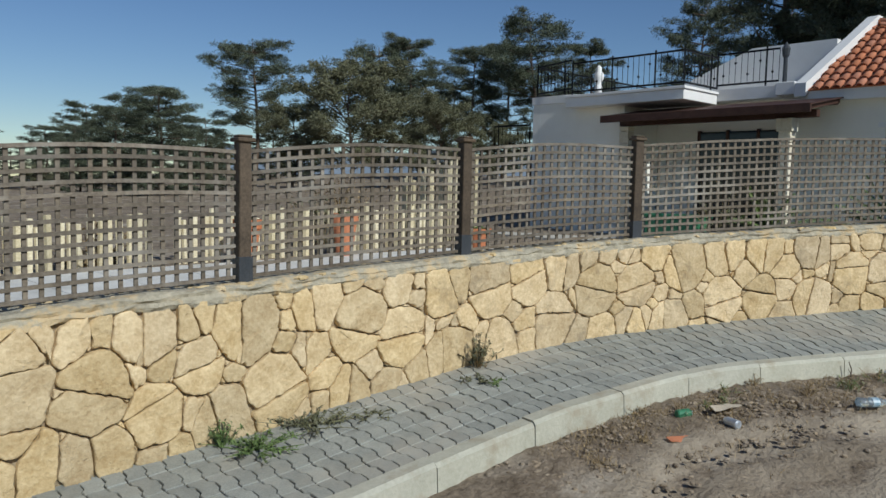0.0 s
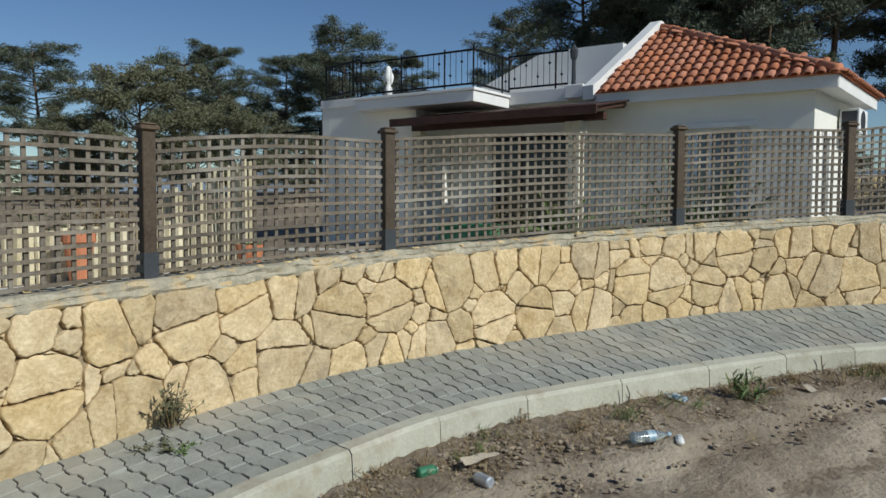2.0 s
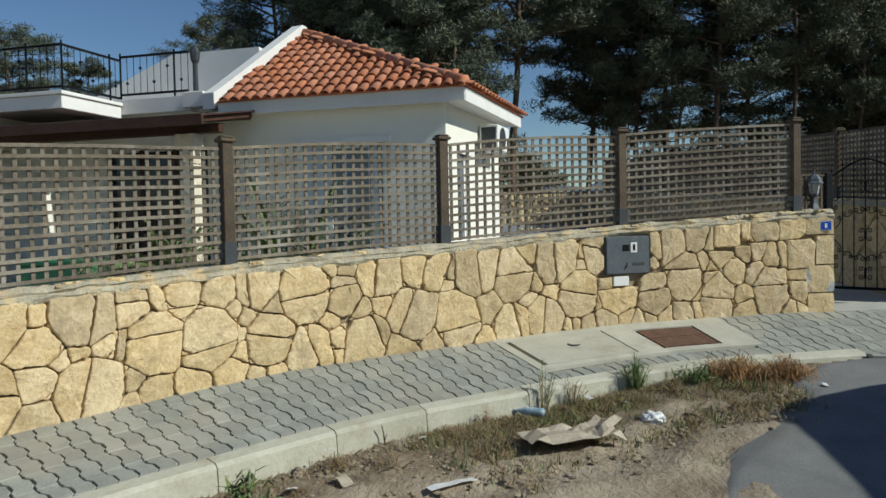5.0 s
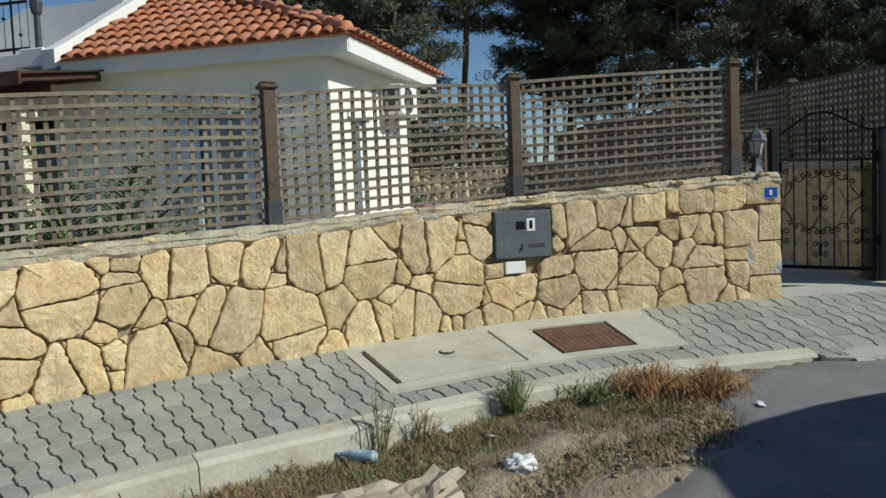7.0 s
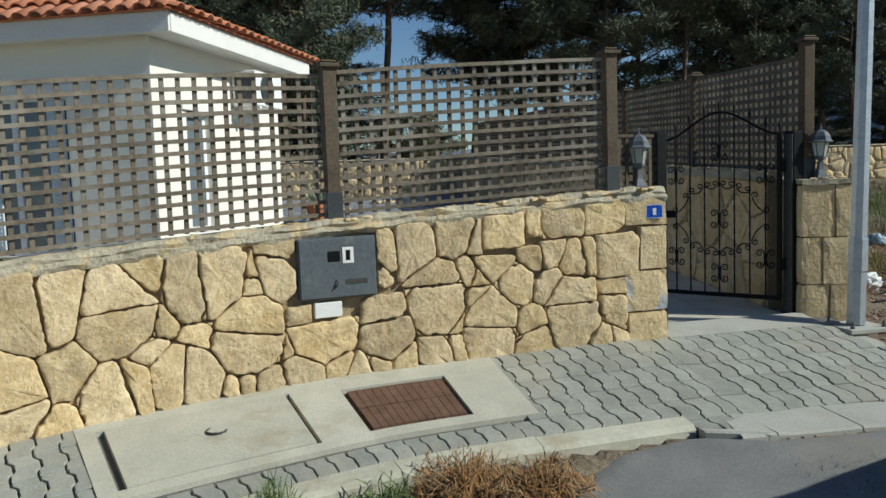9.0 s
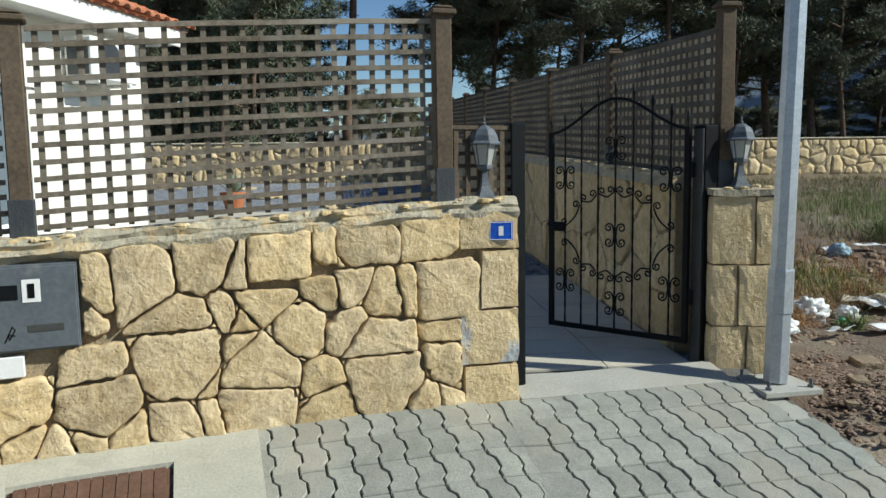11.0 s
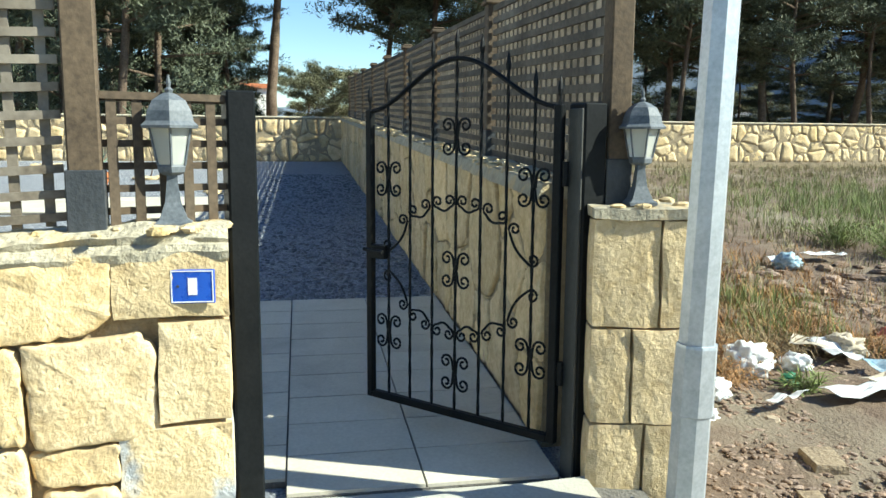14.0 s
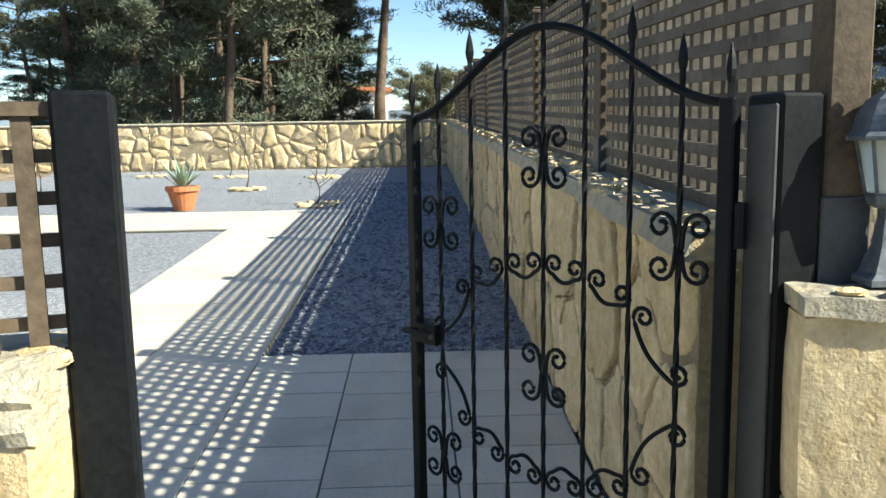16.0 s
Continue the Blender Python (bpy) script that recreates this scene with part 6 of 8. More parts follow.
PINES = [
    tree("pine_tree", 13.0, 0.38, 3.1, 1, M_PINE, 590, 62, "tall dark green pine with an open ragged crown", "pine", "pine", "pines behind the garden"),
    tree("pine_tree", 13.0, 0.28, 2.8, 2, M_PINE, 610, 62, "tall dark green pine with drooping limbs", "pine", "pine", "pines behind the garden"),
    tree("pine_tree", 13.0, 0.5, 3.3, 5, M_PINE, 560, 62, "tall bare-trunked dark green pine with a high crown", "pine", "pine", "pines behind the garden"),
    tree("pine_tree", 13.0, 0.06, 3.0, 12, M_PINE, 640, 62, "dense dark green pine branching down to the ground", "pine", "pine", "pines behind the garden"),
]
OLIVE = tree("broadleaf_tree", 7.0, 0.22, 2.6, 7, M_OLIVE, 480, 80, "rounded dull olive-green tree with thin foliage", "tree", "round", "broadleaf trees", 0.13, 0.022, 0.13)
CYP = tree("cypress_tree", 8.0, 0.1, 0.9, 9, M_PINE, 200, 80, "slim dark cypress behind the house", "cypress", "cypress", "", 0.17, 0.022, 0.1)
used = set()


def plant(src, x, y, h, base, rz=0, squash=1.0):
    z = float(ground_z([x], [y])[0]) - 0.15
    k = h / base
    m = pose(x, y, z, 0, 0, rz) @ Matrix.Diagonal((k * squash, k * squash, k, 1))
    if src.name in used:
        t = copy_thing(src, m)
    else:
        used.add(src.name)
        t = src
    t.matrix_basis = m
    return t


def polar(ox, oy, az, dist):
    return ox + dist * math.cos(radians(az)), oy + dist * math.sin(radians(az))


# left of the house, seen over the fence: variant, bearing, distance, top elevation, width, turn
for src, az, dist, el, sq, rz in ((1, 64.3, 62, 6.8, 1.5, 10), (3, 66.5, 62, 6.0, 1.5, 140), (3, 69.0, 66, 5.4, 1.6, 80), (0, 57.8, 46, 10.4, 1.3, 40), (1, 46.5, 50, 11.2, 1.0, 80), (2, 49.0, 56, 10.4, 1.1, 15), (0, 42.0, 48, 10.6, 1.1, 190), (2, 37.6, 44, 12.6, 1.05, 260), (3, 39.5, 47, 10.8, 1.0, 20), (1, 33.4, 47, 10.8, 1.0, 130), (0, 25.8, 42, 13.6, 0.85, 300), (3, 70.8, 60, 3.3, 1.4, 220), (2, 15.6, 42, 15.5, 1.0, 120), (0, 12.6, 46, 16.0, 1.0, 20), (3, 43.5, 58, 8.0, 1.3, 33), (3, 75, 70, 2.6, 1.5, 90), (3, 54, 64, 4.6, 1.4, 200), (3, 60.5, 64, 4.0, 1.4, 140), (3, 61.3, 33, 5.0, 1.5, 60), (3, 64.2, 31, 6.9, 1.45, 10), (3, 67.0, 33, 5.3, 1.5, 200), (3, 69.4, 34, 4.0, 1.4, 290), *((3, 54.5 + 2.1 * k, 46 + 5 * (k % 3), 3.3 + 0.9 * math.sin(k * 1.9), 1.7, 47 * k) for k in range(12))):
    x, y = polar(-0.5, 0.64, az, dist)
    plant(PINES[src], x, y, 1.6 + dist * math.tan(radians(el)) - clear_of(x, y), 13.0, rz, sq)
for az, dist, el, rz, sq in ((51.0, 34, 8.5, 0, 1.1), (55.0, 36, 5.4, 70, 1.2), (44.5, 33, 6.2, 150, 1.1), (48, 38, 6.6, 30, 1.2), (40.5, 36, 4.8, 90, 1.1), (61, 40, 2.6, 200, 1.3), (66, 44, 1.4, 20, 1.5), (72, 44, 1.0, 120, 1.5)):
    x, y = polar(-0.5, 0.64, az, dist)
    plant(OLIVE, x, y, 1.6 + dist * math.tan(radians(el)) - clear_of(x, y), 7.0, rz, sq)
x, y = polar(-0.5, 0.64, 20.2, 50)
plant(CYP, x, y, 11.2, 8.0, 0, 0.8)
# pine wood behind the far wall: variant, bearing, distance, height, width, turn
for src, az, dist, h, sq, rz in ((0, 37, 26, 13, 0.9, 0), (1, 33, 24, 12, 0.9, 70), (1, 29.6, 25, 12.5, 1.0, 150), (2, 26.6, 24, 13, 0.9, 20), (0, 23.6, 27, 12, 0.8, 200), (3, 20.8, 36, 8.5, 0.8, 260), (2, 15.4, 25, 13.5, 1.15, 330), (0, 7.2, 30, 13.5, 0.9, 90), (1, 3.5, 27, 13, 0.9, 180), (2, 0.3, 30, 13.5, 1.0, 45), (0, -3.2, 26, 13, 0.9, 130), (1, -6.5, 30, 13, 1.0, 210), (2, -9.5, 28, 13, 0.9, 300), (1, -13, 34, 13.5, 1.0, 10), (3, -1.5, 42, 12, 1.1, 15), (3, -12, 44, 12, 1.1, 75), (2, -18, 42, 8.4, 0.8, 195), (0, -24, 46, 12, 0.9, 85), (1, -29, 42, 12, 0.9, 285), (2, -34, 48, 13, 1.0, 5), (3, 22.3, 34, 11, 0.9, 60), (3, 19.0, 33, 11.5, 0.8, 160), (0, 25.3, 33, 12, 0.9, 260), (3, 28.3, 34, 11, 1.0, 310), (3, 36, 26, 7.6, 1.0, 40), (3, 32.6, 27, 7.8, 1.0, 170), (2, -26.5, 36, 11, 0.9, 25), (0, -14.6, 30, 12, 0.75, 75), (1, -21.8, 32, 12, 0.8, 255),
        *((3, 21.5 + 3.3 * k, 37 + 3 * (k % 2), 6.6 + 0.8 * math.sin(k * 2.3), 1.9, 71 * k) for k in range(6)),
        *((3, -2.5 - 4.4 * k, 42 + 4 * (k % 3), 4.4 + 0.9 * math.sin(k * 1.7), 1.9, 53 * k) for k in range(8)),
        (0, 5.2, 34, 14.5, 1.1, 10), (3, 23.6, 20.5, 11.5, 0.75, 30), (1, 26.4, 20, 12, 0.85, 120), (3, 30.5, 21, 9.5, 0.8, 210), (1, -16.4, 35, 13, 1.25, 310), (0, -20.0, 37, 13.5, 1.2, 140), (1, -25.4, 40, 13, 1.3, 60), (0, -30.5, 39, 13, 1.3, 190)):
    plant(PINES[src], *polar(10.5, -2.9, az, dist), h, 13.0, rz, sq)
for az, dist, h, rz, sq in ((11.3, 52, 5.6, 20, 1.2), (9.0, 60, 5.0, 90, 1.3), (13.2, 75, 6, 40, 1.4), (18.5, 70, 5.0, 10, 1.5), (-16, 55, 4.5, 150, 1.5), (-20, 62, 5, 200, 1.6), (-25, 50, 4.2, 60, 1.6), (-30, 58, 4.6, 0, 1.6), (-37, 55, 4.6, 100, 1.6), (-13, 70, 5, 33, 1.7), (24, 45, 3.2, 10, 1.7), (33, 48, 3.4, 60, 1.8), (28.5, 48, 3.2, 160, 1.8)):
    plant(OLIVE, *polar(10.5, -2.9, az, dist), h, 7.0, rz, sq)

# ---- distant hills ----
# one bare ridge; its distance haze is only in the material's colour
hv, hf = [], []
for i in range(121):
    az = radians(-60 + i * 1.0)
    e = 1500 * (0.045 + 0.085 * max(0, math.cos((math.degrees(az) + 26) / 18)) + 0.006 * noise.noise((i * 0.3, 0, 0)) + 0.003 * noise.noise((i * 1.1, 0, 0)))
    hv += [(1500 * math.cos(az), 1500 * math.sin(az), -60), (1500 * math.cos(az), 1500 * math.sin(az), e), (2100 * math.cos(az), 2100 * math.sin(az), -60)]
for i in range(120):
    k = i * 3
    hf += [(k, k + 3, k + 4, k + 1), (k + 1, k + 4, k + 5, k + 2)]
tagged(mesh_ob("distant_hills", hv, hf, M_HILL, smooth=True), "hills on the horizon with blue haze painted in", "hills", kind="structure")


# ---- road crust beside the verge ----
def road_edge(s):
    loose = float(np.interp(s, [18.9, 19.5], [1, 0]))
    e = float(np.interp(s, [0, 15.7, 16.1, 16.8, 18.3, 19.2, 19.67], [3.69, 3.69, 3.1, 2.6, 2.0, 1.34, 1.285])) if s < 19.67 else float(slab_out(s)) - 0.05
    return e + loose * (0.12 * noise.noise((s * 1.3, 0, 2)) + 0.05 * noise.noise((s * 5, 0, 4)))


rv, rf = [], []
RS, RD = np.arange(15.8, 21.9, 0.07), 26
for s in RS:
    e = road_edge(s)
    for k in range(RD):
        d = e + (3.7 - e) * k / (RD - 1)
        f = (s - 19.55) / (21.9 - 19.55)
        if f > 0:
            # straight on past the bend of the fence line
            (x0, y0), (x1, y1) = at(19.55, d), at(21.9, d)
            rv.append((x0 + (x1 - x0) * f, y0 + (y1 - y0) * f, 0))
        else:
            rv.append((*at(s, d), 0))
gz = ground_z([v[0] for v in rv], [v[1] for v in rv], False)
for i, v in enumerate(rv):
    k = i % RD
    rv[i] = (v[0], v[1], gz[i] + (-0.03 + 0.05 * min(k / (5 if RS[i // RD] < 18.6 else 1), 1, (RD - 1 - k) / 3, max(0.0, (i // RD) * 0.07 / 1.2 if i // RD < 18 else 1))) + 0.010 * noise.noise((v[0] * 2.2, v[1] * 2.2, 7)) + 0.002 * noise.noise((v[0] * 8, v[1] * 8, 7)))
for i in range(len(RS) - 1):
    for k in range(RD - 1):
        a = i * RD + k
        rf.append((a, a + 1, a + RD + 1, a + RD))
tagged(mesh_ob("road", rv, rf, M_ROAD, smooth=True), "grey-brown packed gravel road edge", "road", kind="structure")

# ---- concrete inspection cover, drain, apron edge ----
def patch(name, s0, s1, d0, d1, up, thick, material, parent=None, steps=6, bow=0.0):
    verts, faces = [], []
    for s in np.linspace(s0, s1, steps + 1):
        for d, lift in ((d0, -thick), (d0, 0), (d1, 0), (d1, -thick)):
            verts.append((*at(s, d), float(pave_z(min(s, S_END), d)) + up + lift))
    for i in range(steps):
        for k in range(4):
            faces.append((i * 4 + k, i * 4 + (k + 1) % 4, (i + 1) * 4 + (k + 1) % 4, (i + 1) * 4 + k))
    faces += [(3, 2, 1, 0), tuple(steps * 4 + k for k in range(4))]
    return mesh_ob(name, verts, faces, material, parent)


surround = empty("cover_surround")
tagged(surround, "smooth concrete surround set in the paving", "concrete", kind="structure")
for s0, s1, d0, d1 in ((16.54, 16.63, 0.13, 0.93), (17.66, 17.95, 0.13, 0.93), (18.62, 18.99, 0.13, 0.93), (16.63, 17.66, 0.13, 0.25), (16.63, 17.66, 0.855, 0.93), (17.95, 18.62, 0.13, 0.33), (17.95, 18.62, 0.845, 0.93)):
    patch("concrete_band", s0, s1, d0, d1, 0.005, 0.08, M_LID, surround)
cover = tagged(empty("inspection_cover"), "pale concrete inspection cover with an iron lifting ring", "cover")
patch("lid", 16.672, 17.632, 0.258, 0.848, 0.009, 0.06, M_LID, cover)
bm = bmesh.new()
cx, cy = at(17.18, 0.52)
cz = float(pave_z(17.18, 0.52)) + 0.012
add_tube(bm, [(cx + 0.05 * math.cos(a * 0.45), cy + 0.05 * math.sin(a * 0.45), cz) for a in range(12)], 0.006, 5)
part("lifting_ring", bm, M_SHOE, cover)
drain = tagged(empty("drain_grate"), "rusty brown iron drain grate in the paving", "drain")
patch("frame", 17.965, 18.605, 0.345, 0.83, -0.012, 0.05, M_RUST, drain)
for i in range(12):
    s = 17.98 + 0.61 * (i + 0.5) / 12
    for d0, d1 in ((0.36, 0.583), (0.593, 0.815)):
        patch("grate_bar", s - 0.0235, s + 0.0235, d0, d1, 0.004, 0.02, M_RUST, drain, 1)
edge = tagged(empty("apron_edge"), "flush concrete edging where the paving meets the road", "kerb", kind="structure")


# a thin strip closing the kerb's end, then flush slabs
for s0, s1 in ((KS1 - 0.004, 20.045), (20.055, 20.60), (20.61, 21.14), (21.15, 21.74)):
    v, f = [], []
    for s in np.linspace(s0, s1, 7):
        i0, o = float(apron_out(s)), float(slab_out(s))
        for d, lift in ((i0 + 0.004, -0.2), (i0 + 0.004, 0.002), (o - 0.012, 0.010), (o, 0.0), (o + 0.006, -0.2)):
            v.append((*at(s, d), float(pave_z(min(s, S_END), d)) + lift))
    for a in range(6):
        for k in range(5):
            f.append((a * 5 + k, a * 5 + (k + 1) % 5, (a + 1) * 5 + (k + 1) % 5, (a + 1) * 5 + k))
    f += [(4, 3, 2, 1, 0), tuple(30 + k for k in range(5))]
    mesh_ob("edging_slab", v, f, M_SLAB, edge)
bed_v, bed_f = [], []
for s in np.linspace(19.64, 21.74, 29):
    lo = KERB_IN if s < S_END - 0.02 else -0.16
    for d in np.linspace(lo, float(apron_out(s)), 9):
        bed_v.append((*at(s, d), float(pave_z(min(s, S_END), d)) - 0.022))
for i in range(28):
    bed_f += [(i * 9 + k, i * 9 + k + 1, (i + 1) * 9 + k + 1, (i + 1) * 9 + k) for k in range(8)]
mesh_ob("apron_bed", bed_v, bed_f, M_BED, walkbed)
patch("threshold_ramp", S_END + 0.02, S_END + 1.25, -0.16, 0.10, 0.004, 0.2, M_SLAB, walkbed)


# ---- interlocking pavers ----
PS, PL = 0.1165, 0.2225
WAVE = ((0.0, 0.0), (0.20, 0.0), (0.34, 1.0), (0.66, 1.0), (0.80, 0.0), (1.0, 0.0))


def lay_pavers():
    rnd = random.Random(31)
    made = []
    cols = int((21.72 - S0) / PS)
    for i in range(cols):
        s0 = S0 + i * PS
        shift = 0.5 if i % 2 else 0.0
        for j in range(-2, 8):
            d0 = 0.09 + (j + 0.0) * PL
            d1 = d0 + PL
            mid_s, mid_d = s0 + PS / 2, (d0 + d1) / 2
            inner = 0.06 if mid_s < S_END else 0.03
            outer = KERB_IN if s0 < 19.67 else float(apron_out(mid_s))
            lo, hi = max(d0, inner), min(d1, outer)
            if hi - lo < 0.04 or (16.52 < mid_s < 18.93 and mid_d < 0.94):
                continue
            lo_f, hi_f = (lo - d0) / PL, (hi - d0) / PL
            g = 0.0042 * rnd.uniform(0.7, 1.5)
            amp = 0.023
            fr = [f for f, w in WAVE if lo_f < f < hi_f]
            fr = [lo_f] + fr + [hi_f]

            def wave(f):
                return float(np.interp(f, [q[0] for q in WAVE], [q[1] for q in WAVE])) * amp

            ring = [(s0 + g + wave(f), min(max(d0 + f * PL, lo + 0.004), hi - 0.004)) for f in fr]
            ring += [(s0 + PS - g + wave(f), min(max(d0 + f * PL, lo + 0.004), hi - 0.004)) for f in fr[::-1]]
            n = len(ring)
            cs, cd = sum(p[0] for p in ring) / n, sum(p[1] for p in ring) / n
            up = rnd.uniform(-0.003, 0.003) + (rnd.uniform(-0.008, 0.004) if rnd.random() < 0.07 else 0)
            tilt = (rnd.uniform(-0.02, 0.02), rnd.uniform(-0.02, 0.02))
            verts = []
            for k, (scale, z) in enumerate(((1.0, -0.04), (1.0, -0.005), (0.94, 0.0))):
                for s, d in ring:
                    s2, d2 = cs + (s - cs) * scale, cd + (d - cd) * (scale if k < 2 else 0.965)
                    verts.append((*at(s2, d2), float(pave_z(min(s2, S_END), d2)) + z + up + tilt[0] * (s2 - cs) + tilt[1] * (d2 - cd)))
            faces = [(r * n + k, r * n + (k + 1) % n, (r + 1) * n + (k + 1) % n, (r + 1) * n + k) for r in (0, 1) for k in range(n)]
            faces.append(tuple(2 * n + k for k in range(n)))
            made.append((mid_s, verts, faces))
    made.sort(key=lambda q: abs(q[0] - 19.6))
    jv, jf = [], []
    for i, (s, v, f) in enumerate(made):
        if i < 300:
            mesh_ob("paver", v, f, M_PAVER, walkbed)
        else:
            k = len(jv)
            jv += v
            jf += [tuple(q + k for q in w) for w in f]
    tagged(mesh_ob("pavers", jv, jf, M_PAVER_J, walkbed), kind="stuff")


# ---- meter box and number plates on the street wall ----
bx, by = at(SB, FACE + 0.004)
meter = tagged(empty("meter_box", bx, by, 0, heading(SB)), "dark grey steel meter box set into the stone wall", "meter box")
ZB0, ZB1 = 1.095, 1.455
box_part("cabinet", (-0.235, -0.012, ZB0), (0.235, 0.06, ZB1), M_BOX, meter, None, 0.003)
box_part("door", (-0.228, -0.022, ZB0 + 0.008), (0.228, -0.0122, ZB1 - 0.008), M_BOX, meter, None, 0.003)
box_part("peep_window", (-0.06, -0.026, 1.315), (0.012, -0.0222, 1.375), M_BLACK, meter, None, 0.001, "small dark peep window")
box_part("number_sticker", (0.027, -0.0255, 1.30), (0.095, -0.0222, 1.395), M_WHITE, meter, None, 0.001, "white sticker with a dark bar")
box_part("sticker_bar", (0.048, -0.0275, 1.318), (0.074, -0.0258, 1.378), M_BLACK, meter, None, 0)
bm = bmesh.new()
add_tube(bm, [(-0.045, -0.0235, 1.14), (-0.015, -0.0235, 1.205), (-0.005, -0.0235, 1.19), (-0.028, -0.0235, 1.15), (-0.03, -0.0235, 1.175), (-0.008, -0.0235, 1.165)], 0.0025, 4)
part("scrawl", bm, M_BLACK, meter, "black painted scrawl")
box_part("lock_mark", (0.04, -0.0245, 1.175), (0.175, -0.0222, 1.205), M_FLANGE, meter, None, 0.001)
niche = tagged(empty("cable_box", *at(17.95, FACE + 0.002), 0, heading(17.95)), "white plastic cable box below the meter box", "cable box")
box_part("casing", (-0.08, -0.008, 0.985), (0.085, 0.03, 1.075), M_WHITE, niche, None, 0.004)
SPL = S_END - 0.075
px, py = at(SPL, face_d(SPL) + 0.014)
plate = tagged(empty("house_plate", px, py, 0, heading(SPL)), "small blue enamel plate with a white border and bar", "sign")
box_part("panel", (-0.060, -0.006, 1.464), (0.060, 0.0, 1.558), M_BLUE, plate, None, 0.002)
for lo, hi in (((-0.056, 1.467), (0.056, 1.470)), ((-0.056, 1.552), (0.056, 1.555)), ((-0.056, 1.470), (-0.053, 1.552)), ((0.053, 1.470), (0.056, 1.552))):
    box_part("border", (lo[0], -0.0075, lo[1]), (hi[0], -0.0062, hi[1]), M_WHITE, plate, None, 0)
box_part("white_bar", (-0.011, -0.0075, 1.488), (0.013, -0.0062, 1.535), M_WHITE, plate, None, 0)
bm = bmesh.new()
lathe(bm, [(0.004, 0), (0.004, 0.002)], 8, Matrix.Translation((-0.038, -0.006, 1.512)) @ Matrix.Rotation(math.pi / 2, 4, "X"))
part("screw", bm, M_SHOE, plate)


# ---- weeds ----
def gz_at(x, y):
    s, d = along([x], [y])
    if 0 < d[0] < KERB_OUT and s[0] < S_END:
        return float(pave_z(s[0], d[0]))
    return clear_of(x, y)


def weed(name, x, y, h, r, n, material, label, seed, wd=0.006, ln=(0.06, 0.16), stems=True, droop=0.5, group="", cat="weed"):
    rnd = random.Random(seed)
    t = tagged(empty(name, x, y, gz_at(x, y) - 0.01), label, cat, group)
    bm = bmesh.new()
    tips = []
    for i in range(max(6, n // 9)):
        a, q = rnd.uniform(0, 6.3), rnd.uniform(0, 1) ** 0.7
        top = Vector((r * q * math.cos(a), r * q * math.sin(a), h * rnd.uniform(0.5, 1.05) * (1 - 0.35 * q)))
        base = Vector((top.x * 0.25, top.y * 0.25, 0))
        mid = base.lerp(top, 0.5) + Vector((0, 0, h * 0.06))
        add_tube(bm, [base, mid, top], 0.0032, 4, 0.5)
        tips.append((base, mid, top))
    tagged(part("stalk", bm, material if not stems else M_DRY, t), kind="stuff")
    bm = bmesh.new()
    for i in range(n):
        base, mid, top = rnd.choice(tips)
        f = rnd.uniform(0.15, 1)
        p = base.lerp(mid, f * 2) if f < 0.5 else mid.lerp(top, f * 2 - 1)
        blade(bm, p, (rnd.gauss(0, 1), rnd.gauss(0, 1), rnd.gauss(0.5, 0.6)), rnd.uniform(*ln), wd, droop, 2)
    tagged(part("foliage", bm, material, t), kind="stuff")
    return t


weed("oleander_shoot", 6.77, 1.82, 0.30, 0.17, 150, M_WEED, "leafy green oleander shoot growing at the kerb", 1, 0.009, (0.06, 0.13), True, 0.2, "", "plant")
weed("green_bush", 9.28, -0.19, 0.30, 0.13, 420, M_WEED, "feathery bright green weed at the kerb", 2, 0.003, (0.05, 0.11), False, 0.1, "weeds at the kerb")
weed("green_bush", 9.42, -0.64, 0.20, 0.17, 260, M_WEED, "low bright green weed at the kerb", 3, 0.005, (0.04, 0.10), False, 0.3, "weeds at the kerb")
weed("tall_weed", 8.76, 0.48, 0.42, 0.16, 110, M_WEED, "tall thin grey-green weed beside the kerb", 4, 0.003, (0.04, 0.09), True, 0.2, "weeds at the kerb")
weed("tall_weed", 8.9, 0.28, 0.26, 0.16, 120, M_DRY, "thin dry weed beside the kerb", 14, 0.003, (0.04, 0.09), True, 0.2, "weeds at the kerb")
weed("dry_heap", 9.60, -0.98, 0.23, 0.27, 760, M_STRAW, "tangled heap of rusty dry straw beside the kerb", 5, 0.0032, (0.10, 0.24), True, 1.0, "heaps of dry straw", "straw heap")
weed("dry_heap", 9.57, -1.32, 0.20, 0.26, 640, M_STRAW, "tangled heap of rusty dry straw beside the kerb", 6, 0.0032, (0.10, 0.24), True, 1.0, "heaps of dry straw", "straw heap")
ws = at(9.45, FACE + 0.06)
weed("wall_shrub", ws[0], ws[1], 0.30, 0.20, 330, M_OLIVE, "half-dry small shrub growing out of the wall foot", 7, 0.008, (0.03, 0.07), True, 0.3, "", "shrub")
for k, (s, d, r, h, n) in enumerate(((7.9, 0.30, 0.36, 0.10, 620), (7.45, 0.36, 0.36, 0.09, 560), (8.25, 0.42, 0.22, 0.05, 160), (7.3, 0.2, 0.13, 0.2, 160), (9.25, 0.45, 0.16, 0.05, 120), (9.35, 0.62, 0.12, 0.04, 60))):
    weed("creeping_weed", *at(s, d), h, r, n, M_WEED if k % 2 else M_OLIVE, "low creeping green weed in the paving joints", 20 + k, 0.008, (0.02, 0.05), False, 0.4, "weeds in the paving")
